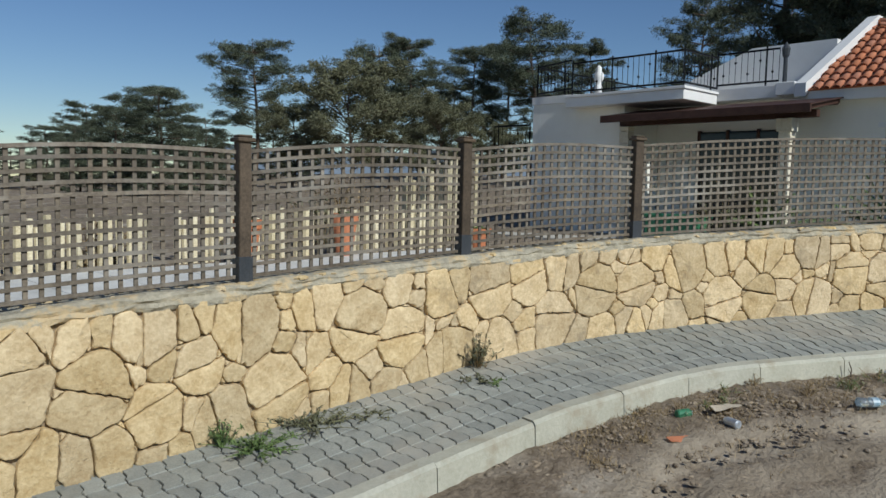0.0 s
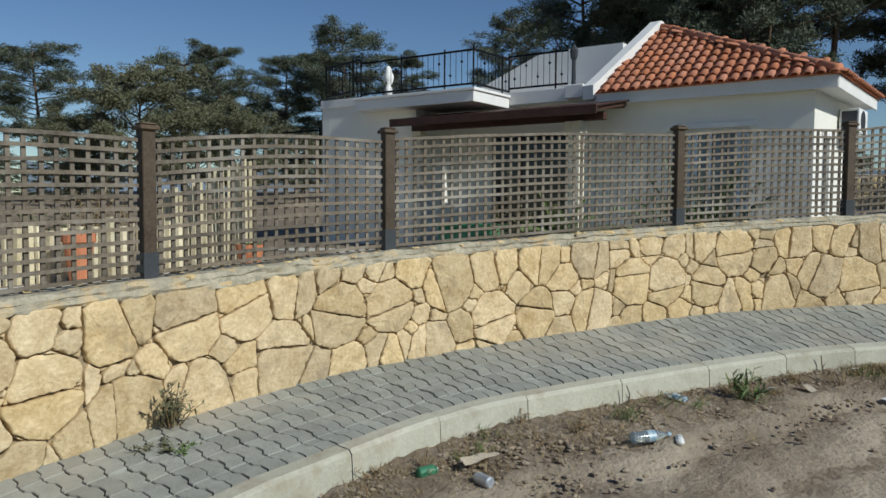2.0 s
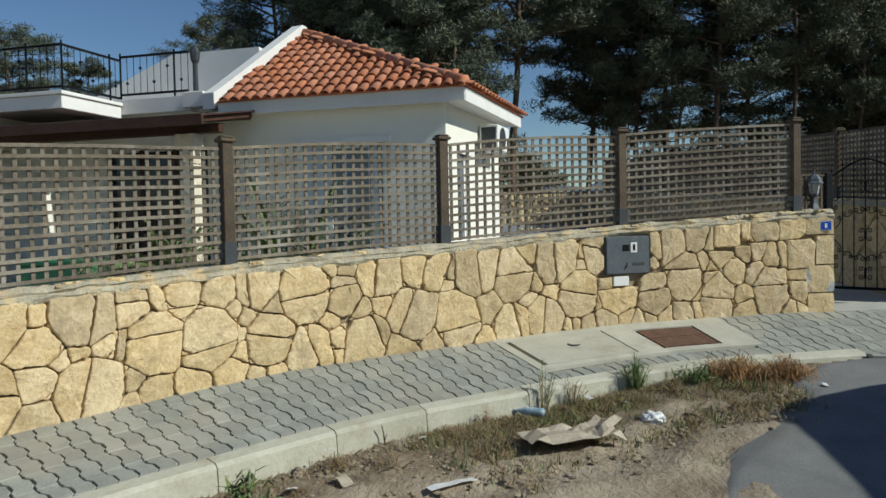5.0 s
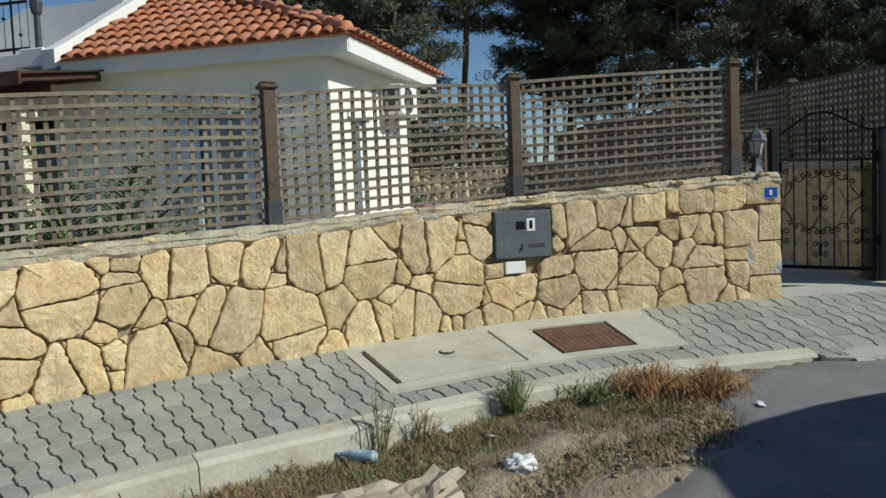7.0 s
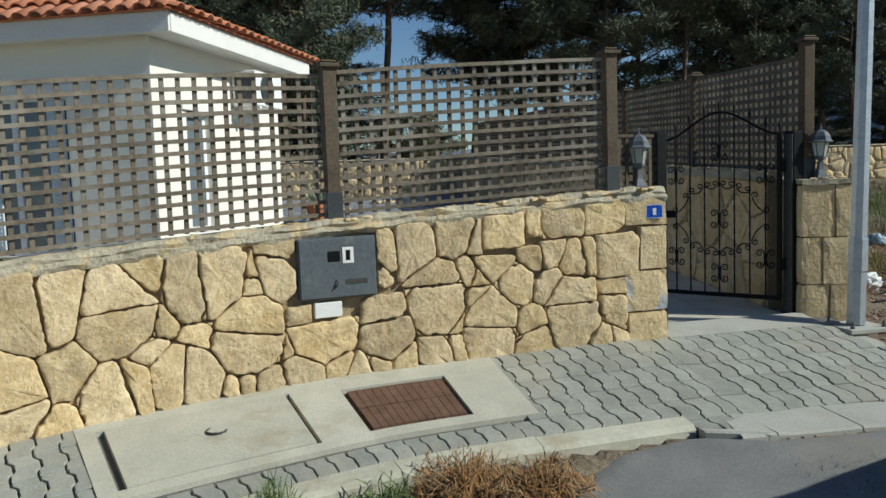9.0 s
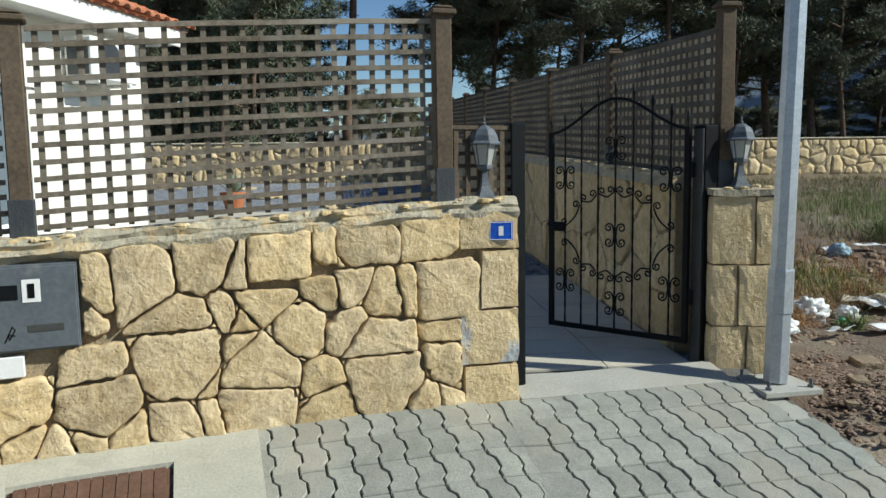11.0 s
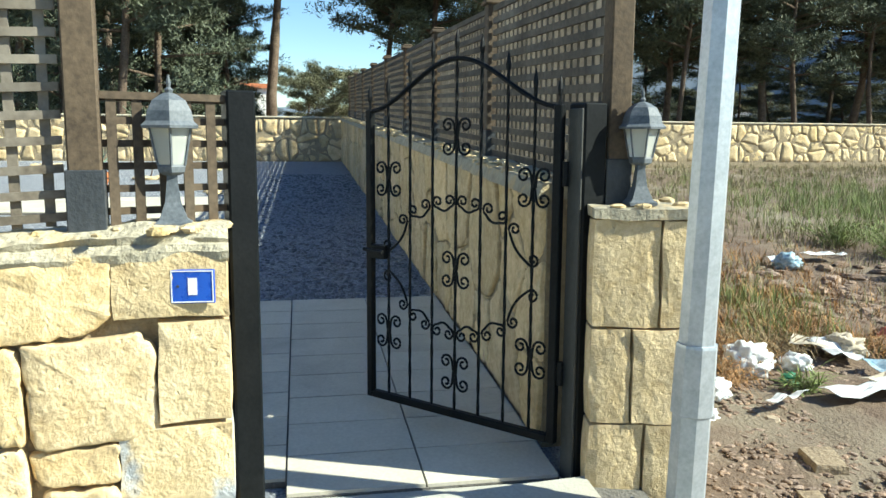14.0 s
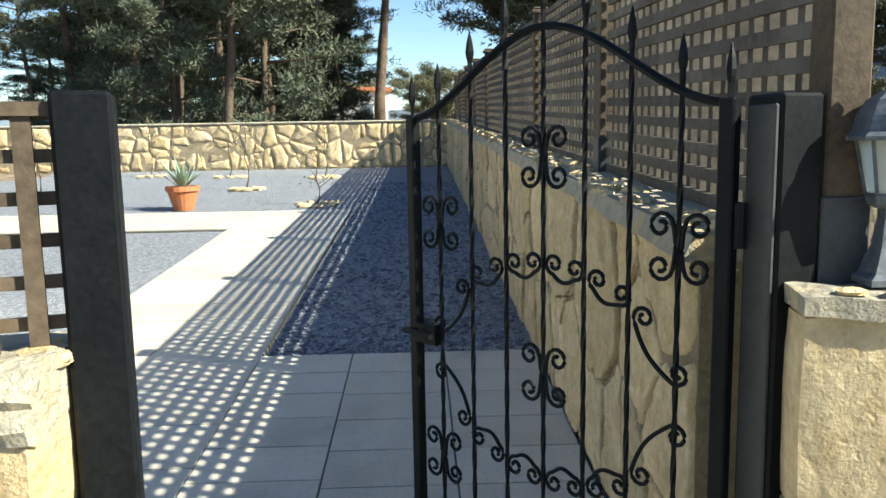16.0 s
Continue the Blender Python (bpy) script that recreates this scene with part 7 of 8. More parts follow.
for k in range(26):
    s = 9.2 + k * 0.39 + rc.uniform(-0.15, 0.15)
    dry = rc.random() < 0.78
    weed("kerb_weed", *at(s, rc.uniform(1.32, 1.75 if s < 16 else 2.1)), rc.uniform(0.05, 0.15), rc.uniform(0.08, 0.2), rc.randint(50, 120), M_DRY if dry else M_WEED, "small dry weed in the verge" if dry else "small green weed in the verge", 50 + k, 0.003, (0.03, 0.09), True, 0.5, "small verge weeds")


def tufts_on(name, spots, material, label, h, n, seed, width=0.0035, lean=(0.1, 0.8)):
    """Ground cover of separate blades."""
    rnd = random.Random(seed)
    verts, faces = [], []
    xs, ys = [p[0] for p in spots], [p[1] for p in spots]
    zs = ground_z(xs, ys)
    for x, y, z in zip(xs, ys, zs):
        k = rnd.uniform(0.5, 1.3)
        for i in range(n):
            a = rnd.uniform(0, 6.3)
            ln, lean_r = h * k * rnd.uniform(0.5, 1.1), rnd.uniform(*lean)
            bx2, by2 = x + rnd.gauss(0, 0.05), y + rnd.gauss(0, 0.05)
            tx2, ty2 = bx2 + math.cos(a) * ln * lean_r, by2 + math.sin(a) * ln * lean_r
            wx, wy = -math.sin(a) * width * 1.5, math.cos(a) * width * 1.5
            q = len(verts)
            verts += [(bx2 - wx, by2 - wy, z - 0.01), (bx2 + wx, by2 + wy, z - 0.01), (tx2, ty2, z + ln)]
            faces.append((q, q + 1, q + 2))
    return tagged(mesh_ob(name, verts, faces, material), label, "grass", kind="stuff")


rg = random.Random(77)
tufts_on("verge_straw", [at(s, 1.33 + abs(rg.gauss(0, 0.34))) for s in (rg.uniform(9, 18.6) for i in range(4200)) if noise.noise((s * 2.1, 4, 0)) > rg.uniform(-0.5, 0.4)], M_DRY, "thin dead brown straw over the verge", 0.04, 5, 1, 0.002, (0.4, 2.2))
tufts_on("verge_green", [at(rg.uniform(16.3, 18.7), 1.35 + abs(rg.gauss(0, 0.4))) for i in range(260)], M_WEED, "sparse green weeds over the verge", 0.06, 6, 2, 0.0025)
tufts_on("verge_thatch", [at(rg.uniform(15.2, 18.5), 1.33 + abs(rg.gauss(0, 0.42))) for i in range(2100)], M_DRY, "matted dull brown dry grass along the kerb", 0.045, 9, 8, 0.0025, (0.8, 3.0))
tufts_on("verge_herbs", [at(rg.uniform(15.0, 18.4), 1.36 + abs(rg.gauss(0, 0.4))) for i in range(380)], M_WEED, "short green herbs along the kerb", 0.06, 7, 9, 0.003)
tufts_on("road_weeds", [(rg.uniform(9.5, 9.98), rg.uniform(-3.25, -2.5)) for i in range(150)], M_FGRASS, "low yellowish weeds in the road crust", 0.035, 9, 21, 0.003, (0.5, 2.0))
field = []
while len(field) < 4200:
    a, b = rg.uniform(-0.6, 14.0) ** 1.0, -0.55 - rg.random() ** 0.8 * 17
    if noise.noise((a * 0.5, b * 0.5, 3)) + 0.05 * a > rg.uniform(-0.3, 0.5):
        field.append(garden(a, b))
tufts_on("field_grass", field, M_FIELD, "dry pale grass over the empty field", 0.15, 9, 3, 0.004)
tufts_on("field_straw", [garden(rg.uniform(0.4, 4.0), -1.3 - abs(rg.gauss(0, 1.2))) for i in range(1000)], M_STRAW, "rusty dry grass among the litter", 0.11, 9, 4, 0.003, (0.3, 1.6))
tufts_on("field_green", [garden(rg.gauss(6.2, 2.0), -8.0 + rg.gauss(0, 1.5)) for i in range(800)] + [garden(rg.gauss(1.2, 0.5), -2.3 + rg.gauss(0, 0.35)) for i in range(70)], M_FGRASS, "fresh green grass patch in the field", 0.24, 11, 5, 0.003)


for k, (x, y, h, r, n) in enumerate(((14.35, -4.72, 0.20, 0.34, 520), (14.72, -5.02, 0.18, 0.36, 520), (14.02, -4.42, 0.20, 0.26, 400), (15.1, -5.0, 0.16, 0.4, 420), (13.72, -4.25, 0.16, 0.24, 300), (14.42, -5.35, 0.15, 0.3, 360), (14.0, -5.62, 0.16, 0.3, 300))):
    weed("straw_clump", x, y, h, r, n, M_STRAW if k % 3 else M_DRY, "tangled rusty dry grass clump among the field litter", 120 + k, 0.0032, (0.08, 0.2), True, 0.9, "dry clumps in the field", "dry grass")
for k, (x, y, h, r, n) in enumerate(((16.5, -6.9, 0.46, 0.5, 900), (17.6, -7.3, 0.52, 0.6, 900), (18.3, -6.9, 0.42, 0.6, 700), (15.9, -6.75, 0.34, 0.34, 500), (14.3, -5.95, 0.24, 0.22, 300), (13.62, -4.66, 0.14, 0.14, 160))):
    weed("field_bush", x, y, h, r, n, M_FGRASS, "feathery pale green bush growing in the field", 140 + k, 0.005, (0.08, 0.2), False, 0.3, "green bushes in the field", "bush")


# pebbles and clods
def pebbles(name, spots, material, label, size, seed):
    r = random.Random(seed)
    z = ground_z([p[0] for p in spots], [p[1] for p in spots])
    return tagged(chips(name, [(p[0], p[1], q + 0.004) for p, q in zip(spots, z)], material, None, r, size, 0.7), label, "stones", kind="stuff")


M_CLOD = mat("clods", (0.19, 0.145, 0.10), (0.37, 0.30, 0.21), 0.97, 8, 60, 0.5, vary=0.3, island=True)
pebbles("verge_clods", [at(rg.uniform(8.5, 18.5), 1.32 + abs(rg.gauss(0, 0.5))) for i in range(2600)], M_CLOD, "crumbled earth clods on the verge", (0.005, 0.021), 1)
pebbles("road_pebbles", [at(rg.uniform(17.5, 21.2), 1.5 + abs(rg.gauss(0, 0.8))) for i in range(500)], M_CLOD, "loose pebbles on the road", (0.004, 0.013), 2)
pebbles("field_pebbles", [garden(rg.uniform(-1.9, 1.5), -0.5 - abs(rg.gauss(0, 1.6))) for i in range(6500)], M_SOIL, "reddish brown stony soil beside the pole", (0.004, 0.019), 3)
pebbles("edge_grit", [at(21.8 + abs(rg.gauss(0, 0.42)), rg.uniform(0.95, 2.5)) for i in range(1900)], M_GRIT, "loose grey grit along the edge of the paving", (0.005, 0.021), 12)
pebbles("field_stones", [garden(rg.uniform(-1.2, 4), -1.2 - abs(rg.gauss(0, 1.8))) for i in range(60)], M_CLOD, "scattered larger stones in the field", (0.02, 0.05), 4)
mound_pts = [garden(1.2 + rg.gauss(0, 0.8), -3.6 + rg.gauss(0, 0.5)) for i in range(260)]
pebbles("rubble_mound", mound_pts, M_SOIL, "heap of dark rubble behind the litter", (0.02, 0.085), 6)
for k, (x, y, r) in enumerate(((12.76, -4.38, 0.14), (12.42, -4.2, 0.09), (12.15, -4.05, 0.06))):
    st = tagged(empty("field_stone", x, y, clear_of(x, y)), "flat weathered stone lying on the soil", "stone", "stones on the soil")
    block("rock", (-r * 0.7, -r * 0.5, -0.02), (r * 0.7, r * 0.5, r * 0.3), M_CLOD, st, rc, 2)

gravel_spots = []
for i in range(3600):
    a, b = 1.66 + rg.random() ** 1.5 * 9.5, rg.uniform(0.02, 1.5)
    gravel_spots.append((*garden(a, b), garden_z(a) - 0.008))
M_GSTONE = mat("gravel_stone", (0.07, 0.08, 0.10), (0.24, 0.26, 0.29), 0.8, 20, 90, 0.3, vary=0.4, island=True)
tagged(chips("gravel_stones", gravel_spots, M_GSTONE, None, rg, (0.009, 0.02), 0.7), "dark crushed stones of the garden gravel", "gravel", kind="stuff")


# ---- litter ----
def sheet_scrap(name, x, y, w, d, rz, material, label, seed, cat="litter", crumple=0.03, lift=0.0, group="", tilt=0):
    rnd = random.Random(seed)
    t = tagged(empty(name, x, y, gz_at(x, y) + 0.012 + lift, rz), label, cat, group)
    verts, faces = [], []
    nx, ny = 7, 5
    for layer in (0, 1):
        for i in range(nx):
            for j in range(ny):
                u, v = (i / (nx - 1) - 0.5) * w, (j / (ny - 1) - 0.5) * d
                z = crumple * (noise.noise((u * 9 + seed, v * 9, 0)) + 0.9) + tilt * u
                verts.append((u + 0.1 * crumple * rnd.uniform(-1, 1), v, z + 0.003 * layer))
    q = nx * ny
    for i in range(nx - 1):
        for j in range(ny - 1):
            a = i * ny + j
            faces += [(a, a + 1, a + ny + 1, a + ny), (q + a, q + a + ny, q + a + ny + 1, q + a + 1)]
    rim = [i * ny for i in range(nx)] + [(nx - 1) * ny + j for j in range(1, ny)] + [i * ny + ny - 1 for i in range(nx - 2, -1, -1)] + [j for j in range(ny - 2, 0, -1)]
    for a, b in zip(rim, rim[1:] + rim[:1]):
        faces.append((a, b, q + b, q + a))
    mesh_ob("sheet", verts, faces, material, t)
    return t


def crumpled(name, x, y, r, material, label, seed, group="crumpled bags", squash=0.6):
    t = tagged(empty(name, x, y, gz_at(x, y) + r * squash * 0.6), label, "plastic bag", group)
    bm = bmesh.new()
    bmesh.ops.create_icosphere(bm, subdivisions=4, radius=r)
    for v in bm.verts:
        n = v.co.normalized()
        v.co = n * r * (1 + 0.42 * noise.noise(n * 2.1 + Vector((seed, 0, 0))) + 0.3 * noise.noise(n * 5.5 + Vector((0, seed, 0))) + 0.12 * noise.noise(n * 13 + Vector((0, 0, seed))))
        v.co.z *= squash
    part("bag", bm, material, t, smooth=True)
    return t


def bottle(name, x, y, rz, ln, r, material, cap, label, squash=1.0):
    t = tagged(empty(name, x, y, gz_at(x, y) + r * 0.95 + 0.01, rz), label, "bottle", "thrown away bottles")
    m = Matrix.Diagonal((1, 1, squash, 1)) @ Matrix.Rotation(math.pi / 2, 4, "Y")
    bm = bmesh.new()
    lathe(bm, [(r * 0.8, 0), (r, 0.01), (r * 0.92, ln * 0.2), (r, ln * 0.3), (r, ln * 0.62), (r * 0.35, ln * 0.86), (r * 0.35, ln * 0.93)], 14, m)
    part("body", bm, material, t, smooth=True)
    bm = bmesh.new()
    lathe(bm, [(r * 0.42, ln * 0.92), (r * 0.42, ln)], 10, m)
    part("cap", bm, cap, t)
    bm = bmesh.new()
    lathe(bm, [(r * 1.01, ln * 0.36), (r * 1.01, ln * 0.56)], 14, m)
    part("paper_band", bm, M_CAN, t)
    return t


def can(name, x, y, rz, material, label):
    t = tagged(empty(name, x, y, gz_at(x, y) + 0.032, rz), label, "can", "thrown away cans")
    bm = bmesh.new()
    m = Matrix.Rotation(math.pi / 2, 4, "Y")
    lathe(bm, [(0.024, 0), (0.032, 0.008), (0.033, 0.1), (0.026, 0.115), (0.025, 0.118)], 14, m)
    part("body", bm, material, t, smooth=False)
    bm = bmesh.new()
    lathe(bm, [(0.0255, 0.1165), (0.0255, 0.12), (0.02, 0.1185)], 14, m)
    part("lid", bm, M_ZINC, t)
    return t


sheet_scrap("white_scrap", 7.06, 1.70, 0.10, 0.06, 20, M_LITTER, "crushed white paper scrap on the verge", 1, "litter", 0.03, 0, "paper scraps")
sheet_scrap("brown_scrap", 7.22, 1.46, 0.13, 0.08, 50, M_PAPER, "crumpled brown paper on the verge", 2, "litter", 0.035, 0, "paper scraps")
sheet_scrap("cardboard_strip", 7.32, 0.86, 0.30, 0.06, -48, M_LITTER, "pale strip of card lying on the dirt", 3, "cardboard", 0.012)
cb = sheet_scrap("cardboard_sheet", 8.06, 0.24, 0.60, 0.34, -62, M_PAPER, "torn flattened cardboard sheet lying on the dirt", 4, "cardboard", 0.07, 0.02)
sheet_scrap("cardboard_flap", 8.14, 0.08, 0.26, 0.2, -30, M_PAPER, "folded cardboard flap on the cardboard sheet", 9, "cardboard", 0.05, 0.06, "", 0.2)
bottle("plastic_bottle", 6.47, 2.16, 60, 0.20, 0.03, M_BOTTLE, M_LITTER, "crushed clear plastic bottle at the kerb", 0.7)
bottle("plastic_bottle", 5.50, 2.24, -40, 0.27, 0.042, M_BOTTLE, M_CAN, "clear plastic bottle with a blue label on the dirt", 0.85)
bottle("plastic_bottle", 5.62, 1.98, 20, 0.17, 0.025, M_LITTER, M_CAN, "white plastic bottle on the dirt", 0.8)
bottle("plastic_bottle", 8.60, 0.46, 80, 0.22, 0.035, M_CAN, M_CAN, "blue plastic bottle among the weeds", 0.9)
can("drink_can", 4.49, 3.12, -25, M_GREEN_PL, "crushed green drink can at the kerb")
can("drink_can", 4.58, 2.71, 70, M_ZINC, "silver drink can on the verge")
sheet_scrap("orange_scrap", 4.11, 2.90, 0.17, 0.06, -25, M_TERRA, "broken orange tile piece on the dirt", 6, "litter", 0.02)
sheet_scrap("paper_strip", 4.80, 2.90, 0.26, 0.05, -20, M_PAPER, "pale twisted strip of paper on the verge", 7, "litter", 0.04, 0, "paper scraps")
crumpled("plastic_bag", 8.55, -0.28, 0.075, M_LITTER, "clear white plastic bag among the weeds", 1.3)
for k, (x, y, w) in enumerate(((9.5, -0.78, 0.09), (9.0, 0.16, 0.06), (8.3, 0.05, 0.07), (8.0, 1.2, 0.05), (8.9, -0.1, 0.05), (9.3, -1.55, 0.06))):
    sheet_scrap("paper_scrap", x, y, w, w * 0.6, 37 * k, M_LITTER, "small white paper scrap on the verge", 30 + k, "litter", 0.02, 0, "paper scraps")
for k, (x, y) in enumerate(((6.27, 2.51), (7.9, 1.42), (9.2, -0.45), (9.5, -0.6), (8.7, -0.5))):
    st = tagged(empty("dead_stick", x, y, gz_at(x, y), 50 * k), "short bare dead stick in the dirt", "stick", "dead sticks")
    bm = bmesh.new()
    if k < 2:
        add_tube(bm, [(0, 0, -0.02), (0.02, 0, 0.07), (0.01, 0.02, 0.13)], 0.006, 5, 0.6)
        add_tube(bm, [(0.01, 0, 0.03), (-0.03, 0.01, 0.08)], 0.004, 4, 0.6)
    else:
        add_tube(bm, [(0, 0, 0.015), (0.12, 0.03, 0.03), (0.26, 0.02, 0.02)], 0.005, 5, 0.6)
    part("twig", bm, M_BARK, st)
# field litter
for k, (x, y, r, m) in enumerate(((13.95, -4.45, 0.13, M_LITTER), (13.5, -4.12, 0.09, M_LITTER), (14.0, -4.75, 0.08, M_LITTER), (16.9, -5.8, 0.12, M_CAN), (14.6, -5.6, 0.075, M_RED), (14.3, -5.15, 0.11, M_PAPER), (13.2, -4.0, 0.06, M_LITTER), (13.75, -4.62, 0.05, M_GREEN_PL))):
    crumpled("plastic_bag", x, y, r, m, "crumpled plastic bag thrown in the field", 2.0 + k, "crumpled bags", 0.75)
for k, (x, y, w, d, rz, m) in enumerate(((13.55, -5.05, 0.75, 0.16, -72, M_LITTER), (13.75, -5.3, 0.7, 0.2, -60, M_PAPER), (14.2, -5.05, 0.3, 0.2, 10, M_LITTER), (14.25, -4.95, 0.26, 0.16, 60, M_PAPER), (17.3, -6.3, 0.4, 0.2, -70, M_LITTER), (13.35, -4.45, 0.3, 0.06, -50, M_LITTER), (13.9, -5.2, 0.2, 0.12, 20, M_CAN), (17.0, -5.7, 0.22, 0.1, 0, M_LITTER))):
    sheet_scrap("field_scrap", x, y, w, d, rz, m, "torn board and plastic sheet dumped in the field", 60 + k, "litter", 0.05, 0.02, "dumped sheets", 0.12 if k in (2, 3) else 0)

# ---- left garden behind the fence ----
def at_z(x, y):
    return garden_z((x - GQ[0]) * GU[0] + (y - GQ[1]) * GU[1])


strip = tagged(empty("garden_walk"), "pale concrete walk behind the street fence", "path", kind="structure")


def walk_edge(x):
    """Far edge of the walk behind the fence."""
    return 11.2 - 0.38 * (x - 3.2)


for i in range(15):
    x0, x1 = -3.2 + i * 0.85, -3.2 + (i + 1) * 0.85 - 0.01
    v = [(x, y, at_z(x, y) + z) for z in (-0.05, 0.03) for x, y in ((x0, walk_edge(x0) - 3.3), (x1, walk_edge(x1) - 3.3), (x1, walk_edge(x1)), (x0, walk_edge(x0)))]
    mesh_ob("slab", v, [(3, 2, 1, 0), (4, 5, 6, 7), (0, 1, 5, 4), (1, 2, 6, 5), (2, 3, 7, 6), (3, 0, 4, 7)], M_WALKWAY, strip)
cane = tagged(empty("cane_fence"), "low screen of pale upright canes at the garden edge", "fence")
for i in range(118):
    x = -5 + i * 0.118
    y = walk_edge(x) + 0.5 + 0.03 * math.sin(i * 2.1)
    h = 0.70 + 0.10 * math.sin(i * 0.7) * math.sin(i * 2.3)
    if math.sin(i * 0.37) * math.sin(i * 0.113 + 1) > 0.62:
        continue
    z = at_z(x, y)
    bm = bmesh.new()
    add_tube(bm, [(x, y, z - 0.05), (x + 0.02 * math.sin(i * 1.7), y, z + h)], 0.052 if i % 3 else 0.036, 5)
    part("cane", bm, M_CANE, cane)
for k, (x, y, h, r) in enumerate(((6.85, 9.8, 0.66, 0.19), (5.44, 10.25, 0.64, 0.19), (8.9, 8.9, 0.34, 0.2))):
    p = pot("terracotta_pot", x, y, at_z(x, y) + 0.0, r, h, M_TERRA, "tall orange terracotta pot with a green plant", "plant pot")
    bm = bmesh.new()
    rnd = random.Random(k)
    for i in range(90):
        blade(bm, (rnd.gauss(0, 0.06), rnd.gauss(0, 0.06), h * 0.9), (rnd.gauss(0, 0.8), rnd.gauss(0, 0.8), rnd.uniform(0.2, 1)), rnd.uniform(0.1, 0.25), 0.018, 0.4, 2)
    part("foliage", bm, M_WEED, p)
screen = tagged(empty("cane_screen", 9.6, 9.6, at_z(9.6, 9.6) - 0.02, 100), "leaning screen of tan canes beside the house", "screen")
for i in range(26):
    bm = bmesh.new()
    add_tube(bm, [(i * 0.07, 0, 0), (i * 0.07 + 0.02 * math.sin(i * 3), 0.05 * math.sin(i), 1.55 - 0.02 * i + 0.1 * math.sin(i * 2.2))], 0.032, 5)
    part("cane", bm, M_CANE, screen)
for k, (x, y, h, r) in enumerate(((-0.8, 12.2, 1.0, 0.8), (1.9, 12.3, 1.2, 0.9), (3.9, 11.9, 0.9, 0.7), (7.6, 11.4, 1.3, 0.9), (9.0, 12.6, 1.6, 1.0))):
    weed("garden_shrub", x, y, h + 0.2, r, 700, M_OLIVE if k % 2 else M_DRY, "straggly half-dry garden shrub behind the fence", 120 + k, 0.02, (0.08, 0.18), True, 0.4, "garden shrubs", "shrub")
bench = tagged(empty("storage_box", *hpt(-1.6, 4.3), 0.75, HR), "green plastic storage box on the patio", "storage box")
box_part("tub", (0, 0, 0), (0.5, 1.0, 0.42), M_GREEN_PL, bench, None, 0.02)
box_part("lid", (-0.02, -0.02, 0.42), (0.52, 1.02, 0.48), M_GREEN_PL, bench, None, 0.015)


def palm(x, y, z, h, n, seed, label):
    rnd = random.Random(seed)
    t = tagged(empty("palm_plant", x, y, z), label, "palm", "palms at the house")
    bm = bmesh.new()
    lathe(bm, [(0.10, 0), (0.12, h * 0.12), (0.08, h * 0.25)], 8)
    part("stem", bm, M_BARK, t)
    for i in range(n):
        a, tilt = i * 2.4, 0.25 + 0.9 * (i / n)
        ln = h * rnd.uniform(0.75, 1.05)
        bm = bmesh.new()
        pts = []
        for k in range(9):
            f = k / 8
            pts.append(Vector((math.cos(a) * tilt * ln * f, math.sin(a) * tilt * ln * f, h * 0.2 + ln * (1.0 - 0.35 * tilt) * f - 0.45 * tilt * ln * f * f)))
        add_tube(bm, pts, 0.008, 4, 0.3)
        for k in range(1, 9):
            for q in range(4):
                p = pts[k - 1].lerp(pts[k], q / 4)
                d = (pts[k] - pts[k - 1]).normalized()
                side = d.cross(Vector((0, 0, 1))).normalized()
                for sg in (-1, 1):
                    blade(bm, p, d * 0.7 + side * sg * 0.8 + Vector((0, 0, 0.15)), 0.34 * (1 - 0.5 * k / 9), 0.016, 0.5, 2)
        part("frond", bm, M_PALM, t)
    return t


palm(10.0, 2.95, at_z(10.0, 2.95), 1.5, 40, 1, "large bushy green palm behind the fence")
palm(*hpt(-1.7, 0.9), 0.75, 0.8, 12, 2, "small green palm in front of the window")
palm(*hpt(-1.0, 3.4), 0.75, 1.1, 12, 3, "bushy green palm under the pergola")
weed("climber", *hpt(-1.7, 3.9), 1.7, 0.4, 260, M_OLIVE, "yellowish climbing plant under the pergola", 91, 0.02, (0.08, 0.16), True, 0.4, "", "climber")

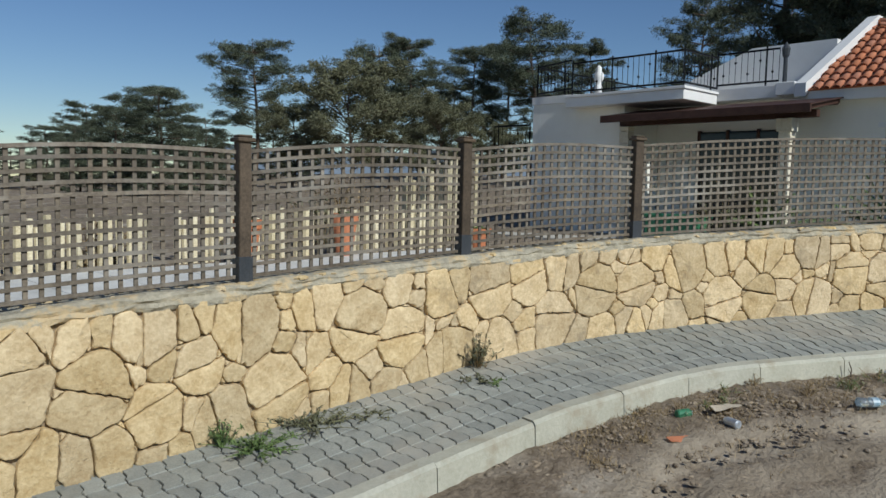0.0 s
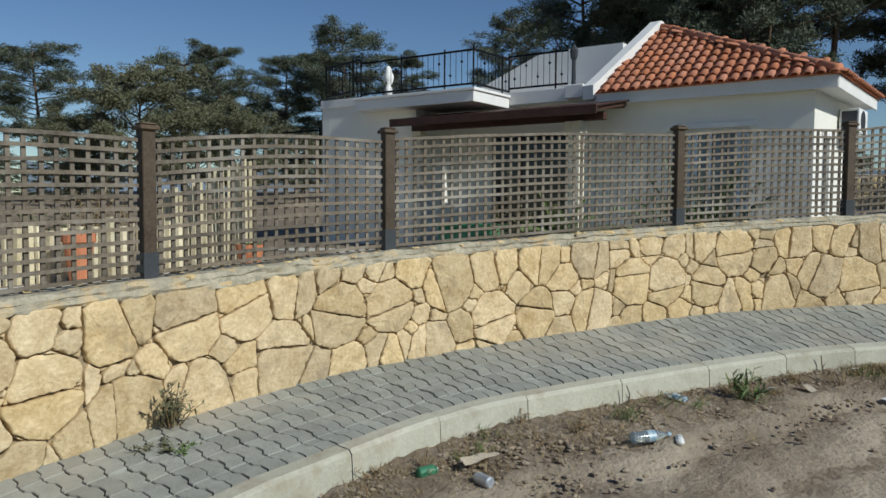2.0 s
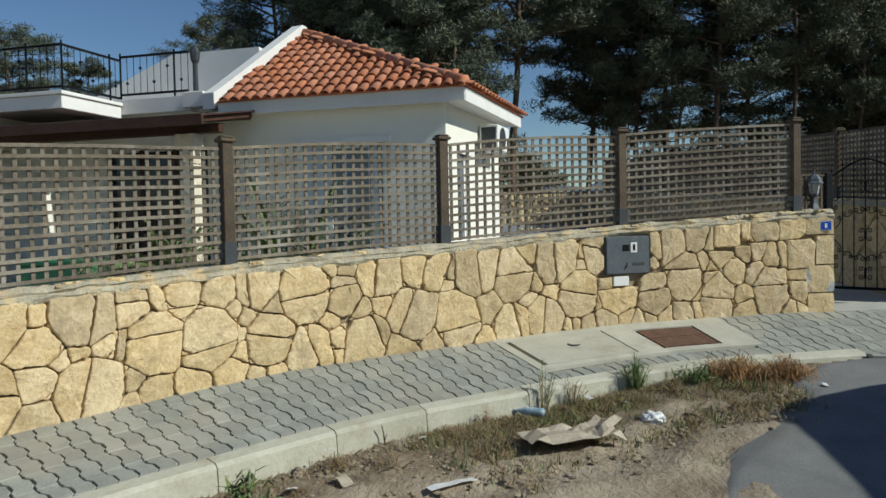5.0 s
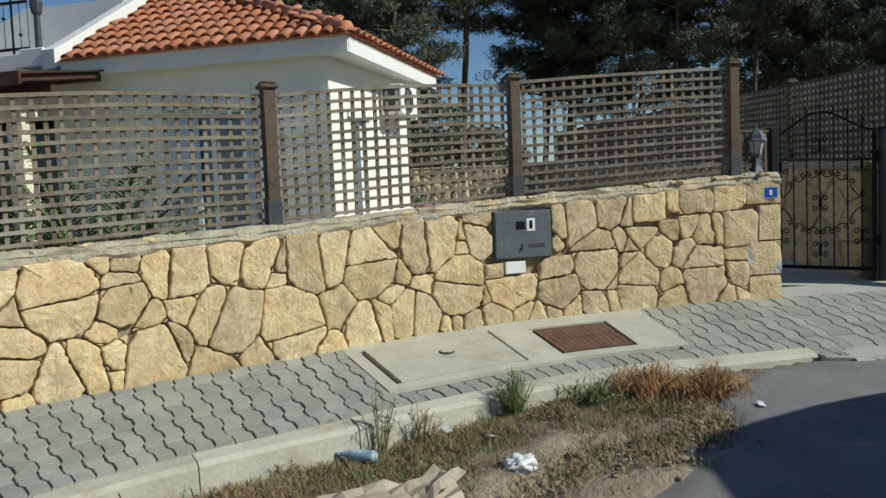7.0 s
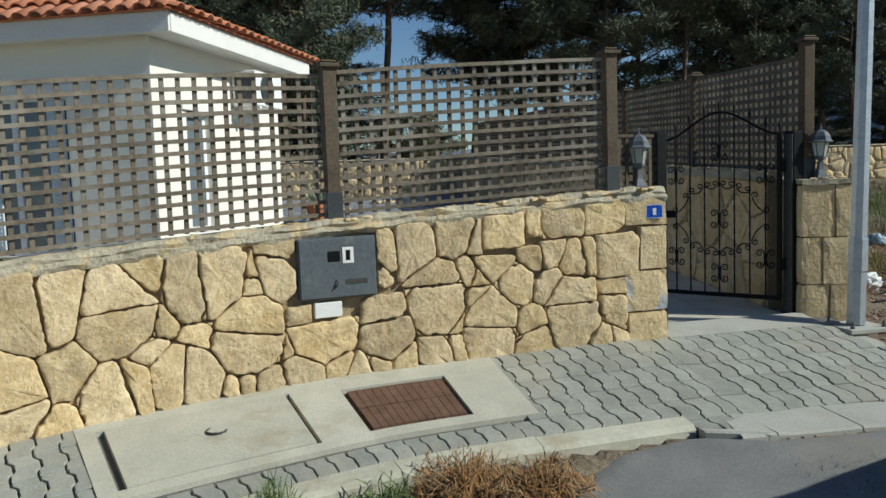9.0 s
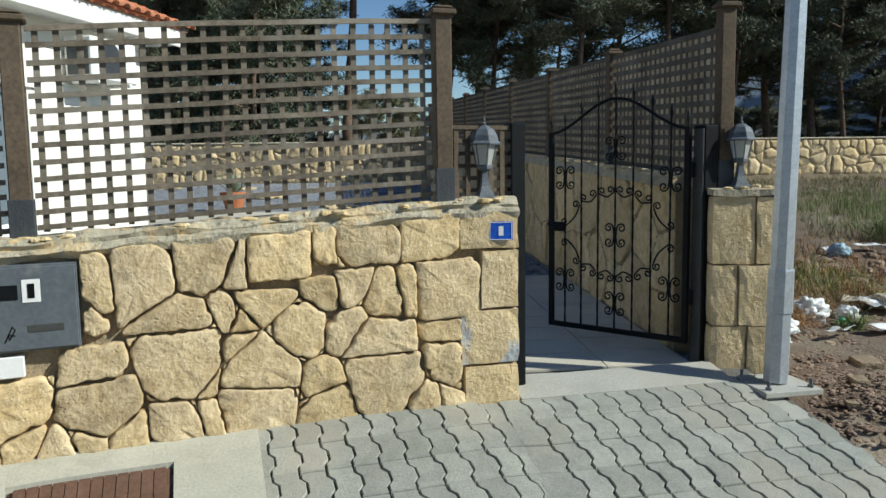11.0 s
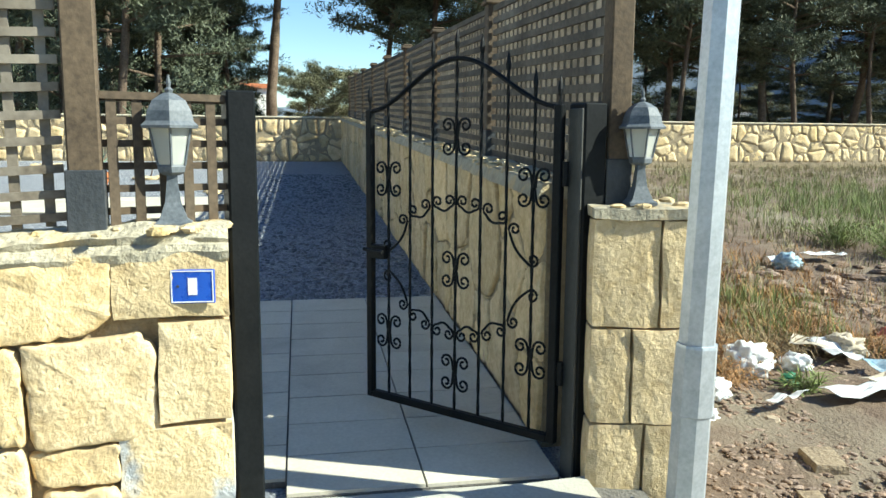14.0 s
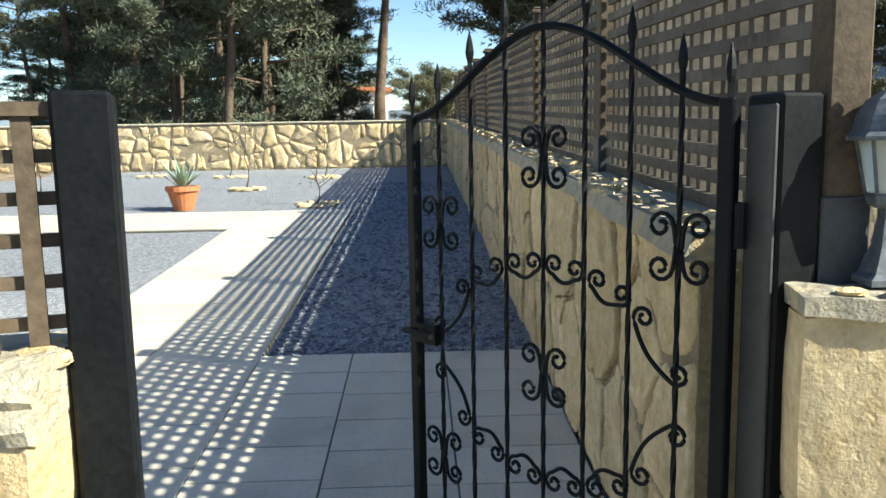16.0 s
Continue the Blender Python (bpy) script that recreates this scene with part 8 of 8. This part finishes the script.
# ---- parked van outside the view, whose shadow lies on the road ----
van = tagged(empty("parked_van", 0.03, -3.98, 0.2), "dark parked van standing on the road", "van")
prof = [(5.6, 0.35), (5.45, 1.6), (6.2, 1.9), (7.5, 2.1), (8.25, 2.26), (8.5, 2.22), (9.0, 1.78), (9.35, 1.4), (9.75, 1.05), (10.1, 0.75), (10.15, 0.35)]
bm = bmesh.new()
lo, hi = [bm.verts.new((x, 0, z)) for x, z in prof], [bm.verts.new((x, -1.75, z)) for x, z in prof]
bm.faces.new(lo)
bm.faces.new(hi[::-1])
for k in range(len(prof)):
    q = (k + 1) % len(prof)
    bm.faces.new((lo[k], lo[q], hi[q], hi[k]))
part("body", bm, M_CAR, van)
for x0, x1, z0, z1 in ((5.75, 7.0, 1.3, 1.75), (7.1, 8.3, 1.3, 1.95)):
    for y in (0.0, -1.762):
        box_part("side_window", (x0, y, z0), (x1, y + 0.012, z1), M_DARKGLASS, van, None, 0.003)
for y in (-0.25, -1.5):
    box_part("headlight", (10.05, y - 0.15, 0.72), (10.16, y + 0.15, 0.86), M_WHITE, van, None, 0.02)
box_part("bumper", (10.1, -1.72, 0.35), (10.22, -0.03, 0.55), M_SHOE, van, None, 0.03)
for x in (6.5, 9.3):
    for y in (0.0, -1.6):
        bm = bmesh.new()
        lathe(bm, [(0.30, 0), (0.34, 0.03), (0.34, 0.17), (0.30, 0.2)], 20, Matrix.Translation((x, y + 0.04, 0.34)) @ Matrix.Rotation(math.pi / 2, 4, "X"))
        w = part("wheel", bm, M_BLACK, van)
        bm = bmesh.new()
        lathe(bm, [(0.2, -0.005), (0.2, 0.205)], 14, Matrix.Translation((x, y + 0.04, 0.34)) @ Matrix.Rotation(math.pi / 2, 4, "X"))
        part("rim", bm, M_ZINC, w)

# ---- small far houses ----
def far_house(az, dist, w, h):
    x, y = polar(10.5, -2.9, az, dist)
    t = tagged(empty("far_house", x, y, clear_of(x, y) - 0.2, az), "small white house far behind the trees", "house", "far houses")
    box_part("wall", (0, -w / 2, 0), (5, w / 2, h), M_TRIM, t)
    box_part("roof", (-0.3, -w / 2 - 0.3, h), (5.3, w / 2 + 0.3, h + 0.35), M_ROOF, t)
    for k in (-0.25, 0.25):
        box_part("window", (-0.04, w * k - 0.5, h * 0.35), (0.02, w * k + 0.5, h * 0.75), M_PANE, t)


far_house(18.6, 66, 7, 4.0)
far_house(21.5, 72, 6, 3.4)
far_house(-15.5, 80, 9, 5.0)
far_house(-3.6, 70, 8, 4)


# ---- single pieces of walls, roofs and pavement ----
lay_roof()
lay_street()
lay_boundary()
lay_far()
lay_pavers()
